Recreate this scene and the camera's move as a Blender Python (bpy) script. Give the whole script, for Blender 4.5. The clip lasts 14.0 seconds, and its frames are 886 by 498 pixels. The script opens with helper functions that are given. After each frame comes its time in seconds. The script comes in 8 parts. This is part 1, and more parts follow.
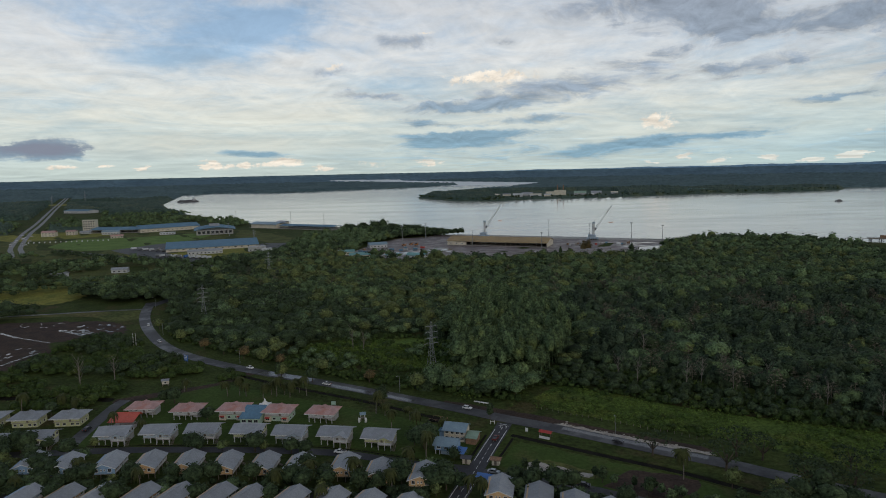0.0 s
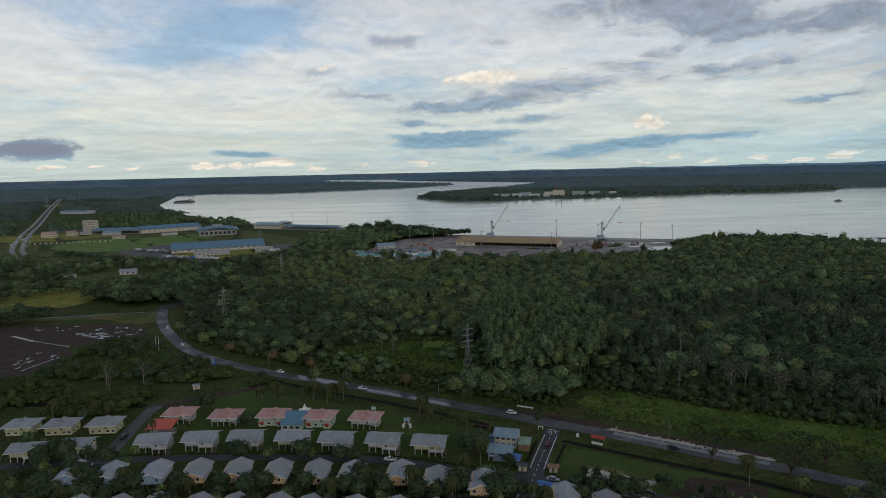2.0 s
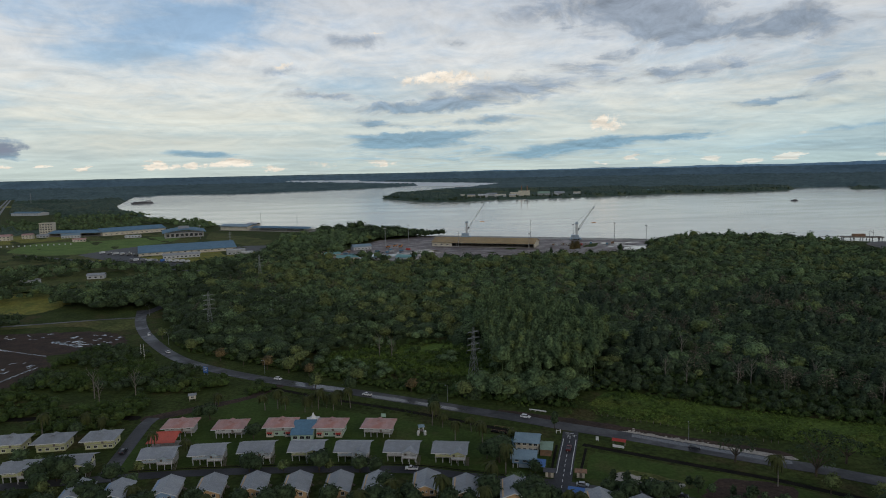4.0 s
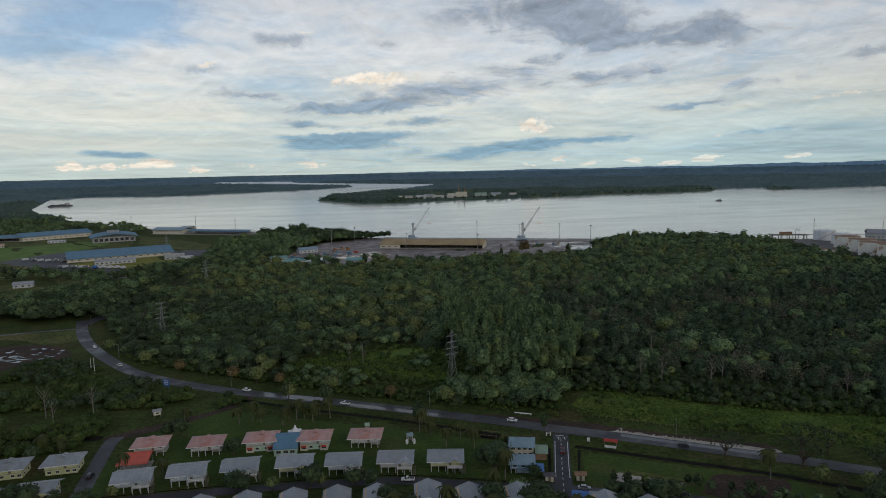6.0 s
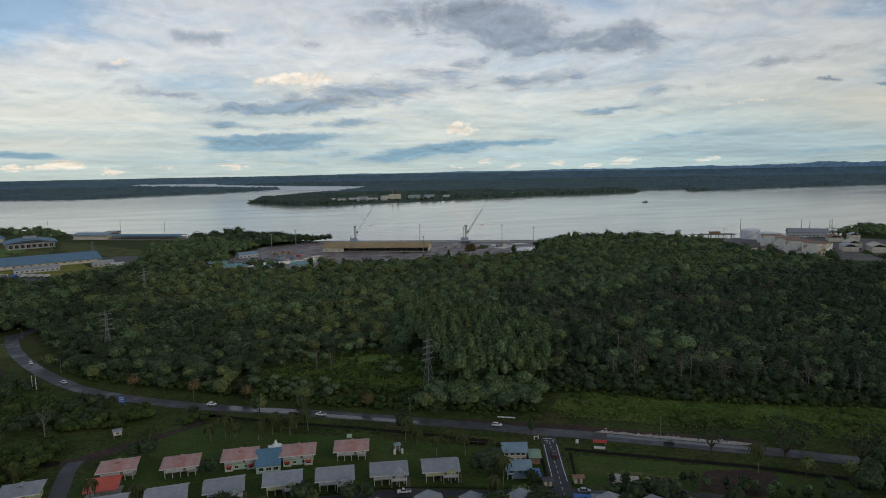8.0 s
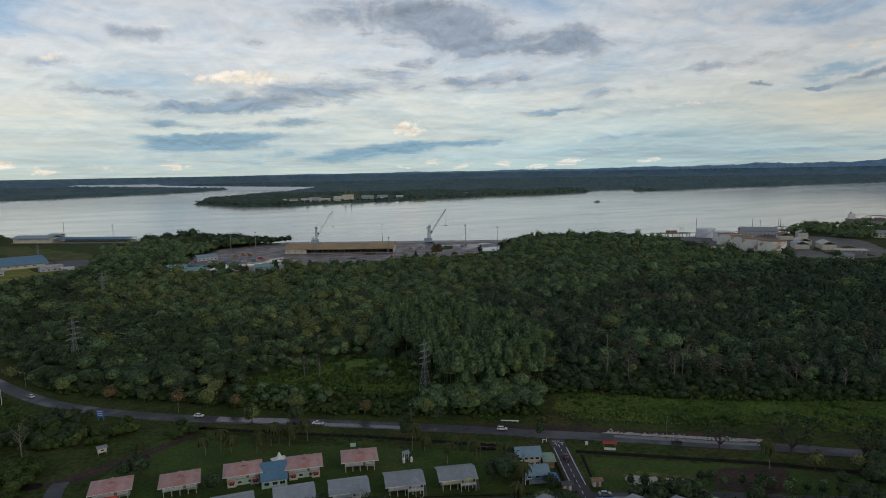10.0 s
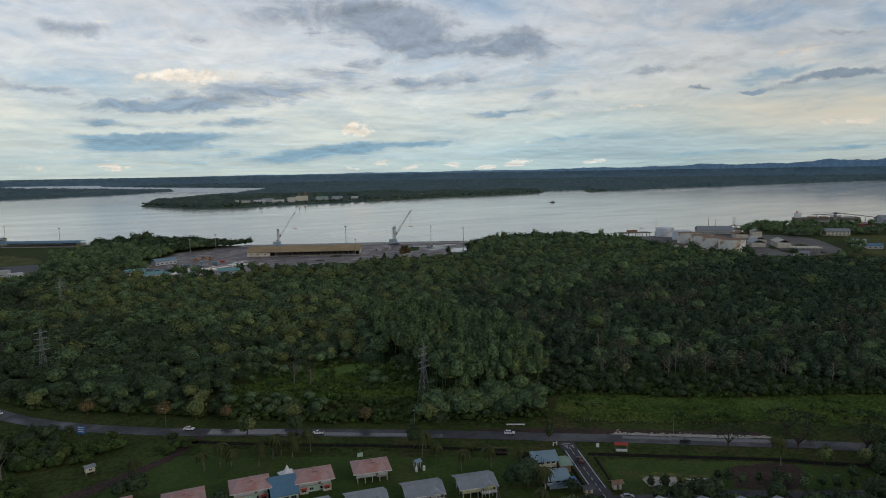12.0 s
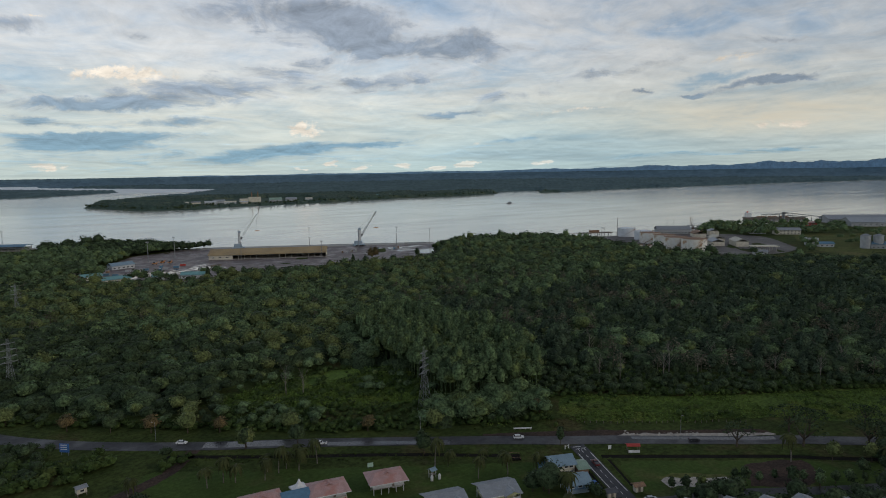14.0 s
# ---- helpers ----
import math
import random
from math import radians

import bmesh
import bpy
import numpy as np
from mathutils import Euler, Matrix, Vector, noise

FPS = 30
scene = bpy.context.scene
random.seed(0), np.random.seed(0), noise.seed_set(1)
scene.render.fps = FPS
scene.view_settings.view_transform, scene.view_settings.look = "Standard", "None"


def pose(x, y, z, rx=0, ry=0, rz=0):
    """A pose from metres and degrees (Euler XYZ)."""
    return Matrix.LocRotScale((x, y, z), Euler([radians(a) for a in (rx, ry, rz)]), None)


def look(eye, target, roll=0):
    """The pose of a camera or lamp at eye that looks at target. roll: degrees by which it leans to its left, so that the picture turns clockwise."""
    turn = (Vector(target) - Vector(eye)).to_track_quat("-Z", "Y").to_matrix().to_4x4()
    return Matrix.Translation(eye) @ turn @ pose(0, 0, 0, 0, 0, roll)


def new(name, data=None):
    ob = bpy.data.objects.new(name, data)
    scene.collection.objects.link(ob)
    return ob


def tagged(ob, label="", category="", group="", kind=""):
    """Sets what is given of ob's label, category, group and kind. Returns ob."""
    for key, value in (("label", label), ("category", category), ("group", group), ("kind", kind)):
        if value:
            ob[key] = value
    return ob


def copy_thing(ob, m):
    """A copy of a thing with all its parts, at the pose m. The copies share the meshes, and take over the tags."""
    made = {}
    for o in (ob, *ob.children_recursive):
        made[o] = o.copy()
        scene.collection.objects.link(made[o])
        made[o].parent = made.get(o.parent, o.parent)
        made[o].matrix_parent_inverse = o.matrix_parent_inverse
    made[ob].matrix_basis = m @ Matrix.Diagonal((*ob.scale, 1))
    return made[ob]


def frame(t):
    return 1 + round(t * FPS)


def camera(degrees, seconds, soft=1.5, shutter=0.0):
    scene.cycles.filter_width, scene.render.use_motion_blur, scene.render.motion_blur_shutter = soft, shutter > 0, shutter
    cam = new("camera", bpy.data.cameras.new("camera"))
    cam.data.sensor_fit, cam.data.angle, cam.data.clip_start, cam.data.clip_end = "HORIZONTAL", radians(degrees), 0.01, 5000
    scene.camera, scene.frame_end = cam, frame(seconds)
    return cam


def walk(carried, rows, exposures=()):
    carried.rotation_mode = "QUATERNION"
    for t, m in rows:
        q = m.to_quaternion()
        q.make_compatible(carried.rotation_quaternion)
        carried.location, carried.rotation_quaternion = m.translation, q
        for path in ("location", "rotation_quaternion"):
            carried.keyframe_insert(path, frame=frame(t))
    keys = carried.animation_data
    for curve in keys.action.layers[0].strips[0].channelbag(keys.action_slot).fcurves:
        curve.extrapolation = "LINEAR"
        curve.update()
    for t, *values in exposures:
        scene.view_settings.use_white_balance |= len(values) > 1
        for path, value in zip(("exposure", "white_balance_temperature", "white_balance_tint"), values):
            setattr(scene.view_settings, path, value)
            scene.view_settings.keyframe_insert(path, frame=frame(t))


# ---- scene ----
cam = camera(69.0, 14.0, soft=1.0)
PATH = [
    (0, (-6.19, 4.91, 110.71), (-5.890, 203.412, 86.105), -1.2),
    (0.5, (-12.11, 6.35, 110.78), (-12.111, 204.755, 86.180), -1.2),
    (1, (-17.53, 7.94, 110.90), (-17.231, 206.441, 86.299), -1.2),
    (1.5, (-23.40, 9.73, 110.91), (-22.598, 208.232, 86.313), -1.2),
    (2, (-29.33, 11.49, 111.05), (-26.726, 209.993, 86.446), -1.2),
    (2.5, (-35.00, 13.20, 111.11), (-28.804, 211.602, 86.413), -1.2),
    (3, (-40.71, 15.21, 111.17), (-30.712, 213.413, 86.469), -1.2),
    (5.3, (-66.22, 25.18, 111.39), (-41.222, 222.082, 86.692), -1.1),
    (5.5, (-68.40, 26.18, 111.43), (-40.497, 222.682, 86.733), -1.1),
    (6, (-73.77, 28.72, 111.48), (-38.174, 224.020, 86.785), -1.1),
    (6.5, (-79.02, 31.45, 111.52), (-36.919, 225.355, 86.919), -1.1),
    (7, (-84.77, 34.37, 111.56), (-35.968, 226.773, 87.061), -1.1),
    (7.5, (-90.10, 37.35, 111.56), (-36.600, 228.555, 87.060), -1),
    (8, (-95.15, 40.31, 111.61), (-37.946, 230.412, 87.206), -1),
    (10.5, (-119.99, 58.13, 111.53), (-43.891, 241.426, 87.026), -0.9),
    (11, (-124.56, 61.92, 111.39), (-44.855, 243.716, 86.989), -0.9),
    (11.5, (-129.21, 65.98, 111.33), (-46.110, 246.280, 86.932), -0.9),
    (12, (-133.72, 69.81, 111.39), (-47.224, 248.507, 86.891), -0.9),
    (12.5, (-138.14, 74.08, 111.33), (-48.242, 251.077, 86.834), -0.8),
    (13, (-142.71, 78.41, 111.29), (-49.212, 253.508, 86.787), -0.8),
    (13.5, (-146.91, 82.48, 111.28), (-50.109, 255.785, 86.776), -0.8),
    (14, (-151.16, 86.69, 111.18), (-51.155, 258.187, 86.776), -0.8),
]
walk(cam, [(t, look(eye, target, roll)) for t, eye, target, roll in PATH])

# ---------------------------------------------------------------- node helpers


def put(nt, socket, v):
    if isinstance(v, bpy.types.NodeSocket):
        nt.links.new(v, socket)
    elif isinstance(v, tuple) and len(v) == 3 and socket.type == "RGBA":
        socket.default_value = (*v, 1)
    else:
        socket.default_value = v


def calc(nt, op, a, b=0.0, c=0.0, clamp=False):
    n = nt.nodes.new("ShaderNodeMath")
    n.operation, n.use_clamp = op, clamp
    for s, v in zip(n.inputs, (a, b, c)):
        put(nt, s, v)
    return n.outputs[0]


def vcalc(nt, op, a, b=(0, 0, 0)):
    n = nt.nodes.new("ShaderNodeVectorMath")
    n.operation = op
    put(nt, n.inputs[0], a)
    put(nt, n.inputs[1], b)
    return n.outputs["Value"] if op in ("LENGTH", "DOT_PRODUCT") else n.outputs[0]


def xyz(nt, x, y, z=0.0):
    n = nt.nodes.new("ShaderNodeCombineXYZ")
    for s, v in zip(n.inputs, (x, y, z)):
        put(nt, s, v)
    return n.outputs[0]


def fbm(nt, vec, scale, detail=5.0, rough=0.55, warp=0.0):
    n = nt.nodes.new("ShaderNodeTexNoise")
    put(nt, n.inputs["Vector"], vec)
    n.inputs["Scale"].default_value, n.inputs["Detail"].default_value = scale, detail
    n.inputs["Roughness"].default_value, n.inputs["Distortion"].default_value = rough, warp
    return n.outputs[0]


def step(nt, v, lo, hi, out0=0.0, out1=1.0):
    n = nt.nodes.new("ShaderNodeMapRange")
    n.interpolation_type = "SMOOTHSTEP"
    for s, w in zip(n.inputs, (v, lo, hi, out0, out1)):
        put(nt, s, w)
    return n.outputs[0]


def blend(nt, fac, a, b, mode="MIX"):
    n = nt.nodes.new("ShaderNodeMix")
    n.data_type, n.blend_type = "RGBA", mode
    put(nt, n.inputs[0], fac)
    put(nt, n.inputs[6], a)
    put(nt, n.inputs[7], b)
    return n.outputs[2]


def ramp(nt, fac, stops):
    n = nt.nodes.new("ShaderNodeValToRGB")
    while len(n.color_ramp.elements) < len(stops):
        n.color_ramp.elements.new(0.5)
    for e, (p, c) in zip(n.color_ramp.elements, stops):
        e.position, e.color = p, (*c, 1)
    put(nt, n.inputs[0], fac)
    return n.outputs[0]


# ---------------------------------------------------------------- sky and sun
# clouds: bearing and height of the middle, half width and half height, lean (degrees), weight
GREY_CLOUDS = [
    (17.7, 13.03, 5.1, 1.25, 0, 1.0), (22.0, 11.95, 4.6, 1.65, 0, 1.2), (24.0, 10.74, 2.2, 0.99, -6, 0.8), (20.6, 8.93, 4.6, 0.52, 6, 0.5),
    (23.7, 7.39, 5.1, 0.56, 8, 0.62), (28.1, 7.61, 4.4, 0.66, 4, 0.4), (31.0, 9.17, 4.1, 0.87, 3, 0.45), (26.8, 10.2, 2.7, 0.57, 0, 0.45),
    (30.3, 4.83, 2.2, 0.29, 4, 0.5), (10.9, 6.81, 5.3, 1.2, 5, 1.0), (6.0, 5.58, 4.6, 0.71, 0, 1.0), (0.6, 5.24, 3.9, 0.53, 0, 1.0),
    (-5.7, 6.34, 2.9, 0.38, -3, 1.1),
]
GREY_CLOUDS_LOW = [
    (-1.3, 3.98, 2.0, 0.39, -5, 1.3), (0.6, 2.87, 4.0, 0.34, 0, 1.2), (4.1, 2.84, 4.6, 0.49, 3, 1.2), (1.6, 2.21, 3.5, 0.34, 0, 1.1),
    (7.7, 4.09, 4.6, 0.38, 3, 0.9), (14.9, 1.58, 4.3, 0.52, 7, 0.8), (20.3, 2.07, 5.5, 0.41, 4, 0.85), (24.7, 2.21, 2.4, 0.18, 0, 0.6),
    (-1.9, 10.9, 2.4, 0.68, 0, 0.85), (5.4, 10.53, 1.7, 0.36, 0, 0.45), (-8.3, 8.55, 2.3, 0.51, 0, 0.9), (-32.6, 1.95, 2.2, 0.62, 0, 1.5),
    (-30.8, 2.2, 1.7, 0.67, 0, 1.4), (-29.0, 1.47, 0.8, 0.17, -5, 1.1), (-16.1, 1.59, 2.3, 0.24, -3, 1.0), (33.7, 10.44, 2.0, 1.13, 0, 0.5),
]
GREY_CLOUDS_EAST = [
    (55.0, 6.27, 3.1, 0.37, 8, 1.2), (58.7, 6.68, 2.0, 0.36, 8, 1.1), (51.1, 5.74, 0.8, 0.17, 0, 1.0), (47.7, 6.13, 0.5, 0.22, 0, 1.1),
    (31.7, 4.73, 2.7, 0.33, 6, 0.7), (30.3, 10.07, 4.6, 1.0, 0, 0.7), (37.0, 6.28, 3.3, 0.51, 5, 0.6), (42.5, 7.72, 4.8, 0.4, 6, 0.5),
    (48.0, 1.0, 4.5, 0.23, 3, 0.6), (58.8, 1.26, 1.7, 0.25, 3, 0.8), (54.1, 1.07, 3.0, 0.22, 0, 0.55), (57.3, 9.54, 2.4, 0.31, -4, 0.6),
    (34.6, 11.62, 5.1, 0.62, 5, 0.4), (44.7, 10.57, 3.8, 0.39, 8, 0.4), (36.6, 2.5, 4.2, 0.19, 5, 0.4),
]
LIT_CLOUDS = [
    (4.6, 7.7, 4.8, 1.02, 0, 0.8), (7.5, 6.57, 2.9, 0.66, 0, 0.6), (18.5, 3.51, 1.8, 1.01, 0, 0.8), (-1.2, 0.7, 1.4, 0.79, 0, 0.7),
    (-19.5, 0.85, 1.0, 0.65, 0, 0.8), (-16.9, 0.61, 2.8, 0.47, 0, 0.7), (-13.6, 0.89, 1.6, 0.62, 0, 0.9), (-10.3, 0.34, 1.5, 0.44, 0, 0.7),
    (-6.2, 0.6, 2.0, 0.59, 0, 0.5), (20.7, 0.72, 0.5, 0.64, 0, 1.0), (23.2, 0.29, 1.0, 0.41, 0, 0.9), (27.2, 0.36, 0.9, 0.4, 0, 0.9),
    (29.7, 0.17, 0.7, 0.3, 0, 0.9),
]
LIT_CLOUDS_LOW = [
    (32.3, 0.48, 1.0, 0.29, 0, 1.1), (-24.6, 0.62, 0.4, 0.36, 0, 1.0), (-27.3, 0.71, 0.9, 0.22, 0, 0.8), (-30.1, 0.71, 1.5, 0.3, 0, 0.7),
    (18.3, 0.22, 0.6, 0.28, 0, 0.8), (-8.5, 8.87, 1.7, 0.32, 0, 0.6), (-1.4, 11.43, 2.2, 0.36, 0, 0.5),
]
LIT_CLOUDS_EAST = [
    (32.4, 0.5, 1.0, 0.34, 0, 1.0), (39.2, 0.48, 0.8, 0.29, 0, 0.9), (30.2, 0.19, 1.5, 0.25, 0, 0.7), (57.8, 3.2, 3.4, 0.74, 0, 0.6),
    (54.1, 8.48, 4.4, 0.57, 4, 0.45), (33.4, 2.33, 1.9, 0.58, 0, 0.4), (41.7, 4.84, 5.3, 0.42, 3, 0.5),
]
BLUE_GAPS = [
    (-16.7, 10.6, 7.8, 2.37, 15, 0.9), (-18.1, 12.81, 4.9, 1.47, 0, 0.6), (-10.3, 12.09, 5.7, 1.75, 0, 0.5), (-22.0, 8.89, 5.2, 1.28, 0, 0.35),
    (-14.9, 2.66, 5.7, 0.66, 0, 0.3), (-6.8, 2.32, 3.4, 0.68, 0, 0.35),
]
BLUE_GAPS_EAST = [
    (50.3, 11.32, 3.1, 1.06, 0, 0.8), (53.4, 6.98, 2.8, 0.42, 5, 1.0), (57.8, 8.04, 2.1, 0.63, 0, 0.8), (44.9, 2.97, 9.1, 0.64, 4, 0.5),
    (34.6, 3.99, 5.7, 0.57, 4, 0.45), (59.3, 10.63, 1.3, 1.13, 0, 0.5),
]
SUN_ROTATION, SUN_HEIGHT = 150, 16


def make_sky():
    world = bpy.data.worlds.new("sky")
    scene.world = world
    world.use_nodes = True
    nt = world.node_tree
    nt.nodes.clear()
    way = nt.nodes.new("ShaderNodeTexCoord").outputs["Generated"]
    sep = nt.nodes.new("ShaderNodeSeparateXYZ")
    put(nt, sep.inputs[0], way)
    x, y, z = sep.outputs
    bearing = calc(nt, "MULTIPLY", calc(nt, "ARCTAN2", x, y), 57.2958)
    height = calc(nt, "MULTIPLY", calc(nt, "ARCSINE", z), 57.2958)
    def cloud_noise(wide, high, detail, rough, warp, seed, lift=0.0):
        """Streaky noise, drawn out along the horizon, whose streaks grow thinner towards it."""
        at = xyz(nt, calc(nt, "MULTIPLY", bearing, wide), calc(nt, "MULTIPLY_ADD", rise, high, lift), seed)
        return fbm(nt, at, 1.0, detail, rough, warp)

    rise = calc(nt, "MULTIPLY", calc(nt, "LOGARITHM", calc(nt, "ADD", calc(nt, "MAXIMUM", height, -1.0), 3.0), 2.718), 4.6)
    w1 = calc(nt, "SUBTRACT", cloud_noise(0.30, 1.3, 7, 0.62, 0.0, 1.0), 0.5)
    w2 = calc(nt, "SUBTRACT", cloud_noise(0.34, 1.0, 7, 0.62, 0.0, 17.0), 0.5)
    grow = step(nt, height, 0.0, 8.0, 0.3, 1.0)
    spot = xyz(nt, calc(nt, "MULTIPLY_ADD", w1, 5.0, bearing), calc(nt, "MULTIPLY_ADD", calc(nt, "MULTIPLY", w2, grow), 2.2, height))

    def cover(rows, size=1.6):
        total = None
        for az, el, wide, high, lean, weight in rows:
            n = nt.nodes.new("ShaderNodeTexGradient")
            n.gradient_type = "SPHERICAL"
            n.texture_mapping.vector_type = "TEXTURE"
            n.texture_mapping.translation = (az, el, 0)
            n.texture_mapping.rotation = (0, 0, radians(lean))
            n.texture_mapping.scale = (wide * size, high * size * 0.8, 1)
            put(nt, n.inputs["Vector"], spot)
            total = calc(nt, "MULTIPLY_ADD", n.outputs["Fac"], 1.35 * weight, total or 0.0)
        return total

    streak = cloud_noise(0.055, 0.55, 8, 0.56, 0.7, 0.0)
    fine = cloud_noise(0.24, 1.5, 10, 0.66, 1.0, 3.0)
    crest = calc(nt, "SUBTRACT", fine, cloud_noise(0.24, 1.5, 10, 0.66, 1.0, 3.0, 0.3))
    bank = cloud_noise(0.13, 1.2, 10, 0.62, 0.9, 11.0)
    wisp = cloud_noise(0.11, 1.25, 10, 0.64, 2.2, 23.0)
    puff = fbm(nt, xyz(nt, calc(nt, "MULTIPLY", bearing, 0.9), height, 8.0), 1.5, 9, 0.62)
    sky = nt.nodes.new("ShaderNodeTexSky")
    sky.sky_type, sky.sun_disc = "NISHITA", False
    sky.sun_elevation, sky.sun_rotation = radians(SUN_HEIGHT), radians(SUN_ROTATION)
    sky.air_density, sky.dust_density, sky.ozone_density = 1.0, 1.5, 2.0
    nishita = vcalc(nt, "MULTIPLY", sky.outputs[0], (0.07, 0.07, 0.07))
    up = calc(nt, "DIVIDE", height, 90.0)
    haze = ramp(nt, up, [(0.0, (0.50, 0.60, 0.62)), (0.03, (0.48, 0.62, 0.68)), (0.12, (0.39, 0.56, 0.77)), (0.3, (0.20, 0.31, 0.48)), (1.0, (0.10, 0.16, 0.27))])
    clear = blend(nt, 0.75, nishita, haze)
    veil = ramp(nt, up, [(0.0, (0.57, 0.66, 0.62)), (0.018, (0.62, 0.71, 0.69)), (0.05, (0.77, 0.785, 0.71)), (0.1, (0.75, 0.77, 0.77)), (0.18, (0.58, 0.615, 0.67)), (0.4, (0.28, 0.31, 0.37)), (1.0, (0.17, 0.20, 0.24))])
    thin = calc(nt, "MULTIPLY_ADD", cover(BLUE_GAPS + BLUE_GAPS_EAST, 1.5), -0.36, calc(nt, "MULTIPLY_ADD", streak, 1.3, -0.045))
    thin = calc(nt, "MULTIPLY_ADD", calc(nt, "SUBTRACT", wisp, 0.5), 0.7, thin)
    tone = blend(nt, step(nt, thin, 0.12, 0.84), clear, veil)
    soft = calc(nt, "MULTIPLY_ADD", crest, 0.36, calc(nt, "MULTIPLY_ADD", bank, -0.36, 1.15))
    tone = vcalc(nt, "MULTIPLY", tone, xyz(nt, soft, soft, soft))
    warm = cover([(57, 3.8, 13, 2.0, 0, 0.7), (24, 2.6, 12, 1.2, 0, 0.25), (-20, 2.4, 14, 1.2, 0, 0.35), (5, 7.2, 6, 1.6, 0, 0.4)], 1.3)
    tone = blend(nt, calc(nt, "MULTIPLY", warm, step(nt, fine, 0.3, 0.7, 0.35, 1.0)), tone, (0.80, 0.72, 0.57))
    billow = calc(nt, "MULTIPLY_ADD", crest, 1.3, 0.97)
    lit = calc(nt, "MULTIPLY", cover(LIT_CLOUDS + LIT_CLOUDS_LOW + LIT_CLOUDS_EAST, 1.3), calc(nt, "MULTIPLY_ADD", puff, 3.4, -0.75))
    tone = blend(nt, step(nt, lit, 0.30, 0.75, 0.0, 0.9), tone, vcalc(nt, "MULTIPLY", (0.90, 0.81, 0.69), xyz(nt, billow, billow, billow)))
    mass = cover(GREY_CLOUDS + GREY_CLOUDS_LOW + GREY_CLOUDS_EAST + [(4, 1.2, 15, 1.5, 0, 0.5), (34, 1.6, 18, 1.4, 0, 0.26)], 1.85)
    ragged = calc(nt, "MULTIPLY", calc(nt, "SUBTRACT", fine, 0.5), step(nt, mass, 0.0, 0.6, 0.55, 1.5))
    shade = calc(nt, "ADD", calc(nt, "MULTIPLY_ADD", ragged, 2.1, mass), step(nt, streak, 0.50, 0.72, 0.0, 0.12))
    dusky = cover([(-31.4, 2.1, 4.5, 1.0, 0, 1.0)], 1.3)
    shade = calc(nt, "MULTIPLY_ADD", calc(nt, "MULTIPLY", calc(nt, "SUBTRACT", puff, 0.5), dusky), 4.0, shade)
    loose = calc(nt, "MULTIPLY", step(nt, bearing, -8.0, 14.0), step(nt, height, 3.0, 6.5))
    shade = calc(nt, "ADD", shade, calc(nt, "MULTIPLY", step(nt, calc(nt, "MULTIPLY_ADD", calc(nt, "SUBTRACT", wisp, 0.5), 0.5, bank), 0.46, 0.66, 0.0, 0.5), loose))
    grey = ramp(nt, up, [(0.0, (0.21, 0.36, 0.46)), (0.035, (0.22, 0.36, 0.47)), (0.07, (0.29, 0.365, 0.455)), (0.14, (0.28, 0.335, 0.415)), (1.0, (0.17, 0.2, 0.24))])
    grey = blend(nt, step(nt, shade, 1.5, 0.55), grey, blend(nt, 0.55, grey, veil))
    glow = calc(nt, "MULTIPLY_ADD", crest, 1.2, 1.0)
    grey = vcalc(nt, "MULTIPLY", grey, xyz(nt, glow, glow, glow))
    grey = blend(nt, dusky, grey, (0.20, 0.225, 0.30))
    tone = blend(nt, step(nt, shade, 0.22, 0.95, 0.0, 0.93), tone, grey)
    east = calc(nt, "MULTIPLY_ADD", calc(nt, "MULTIPLY", step(nt, bearing, 20.0, 60.0), step(nt, height, 1.0, 6.0, 0.6, 1.0)), -0.24, 1.0)
    cool = calc(nt, "MULTIPLY", calc(nt, "MULTIPLY", step(nt, bearing, 6.0, 40.0), step(nt, bearing, 40.0, 60.0, 1.0, 0.15)), step(nt, height, 8.0, 1.0))
    tone = vcalc(nt, "MULTIPLY", tone, xyz(nt, calc(nt, "MULTIPLY", east, step(nt, cool, 0, 1, 1.0, 0.86)), calc(nt, "MULTIPLY", east, step(nt, cool, 0, 1, 1.0, 0.96)), calc(nt, "MULTIPLY", east, step(nt, cool, 0, 1, 1.0, 1.03))))
    tone = blend(nt, step(nt, height, -1.5, -0.2), (0.05, 0.06, 0.06), tone)
    back = nt.nodes.new("ShaderNodeBackground")
    put(nt, back.inputs[0], tone)
    back.inputs[1].default_value = 1.0
    out = nt.nodes.new("ShaderNodeOutputWorld")
    nt.links.new(back.outputs[0], out.inputs[0])


make_sky()
sun = new("sun", bpy.data.lights.new("sun", "SUN"))
sun.data.energy, sun.data.angle, sun.data.color = 0.6, radians(18), (1.0, 0.9, 0.76)
sun.matrix_world = look((0, 0, 0), (-math.sin(radians(SUN_ROTATION)), -math.cos(radians(SUN_ROTATION)), -math.tan(radians(SUN_HEIGHT + 6))))


# ---------------------------------------------------------------- materials


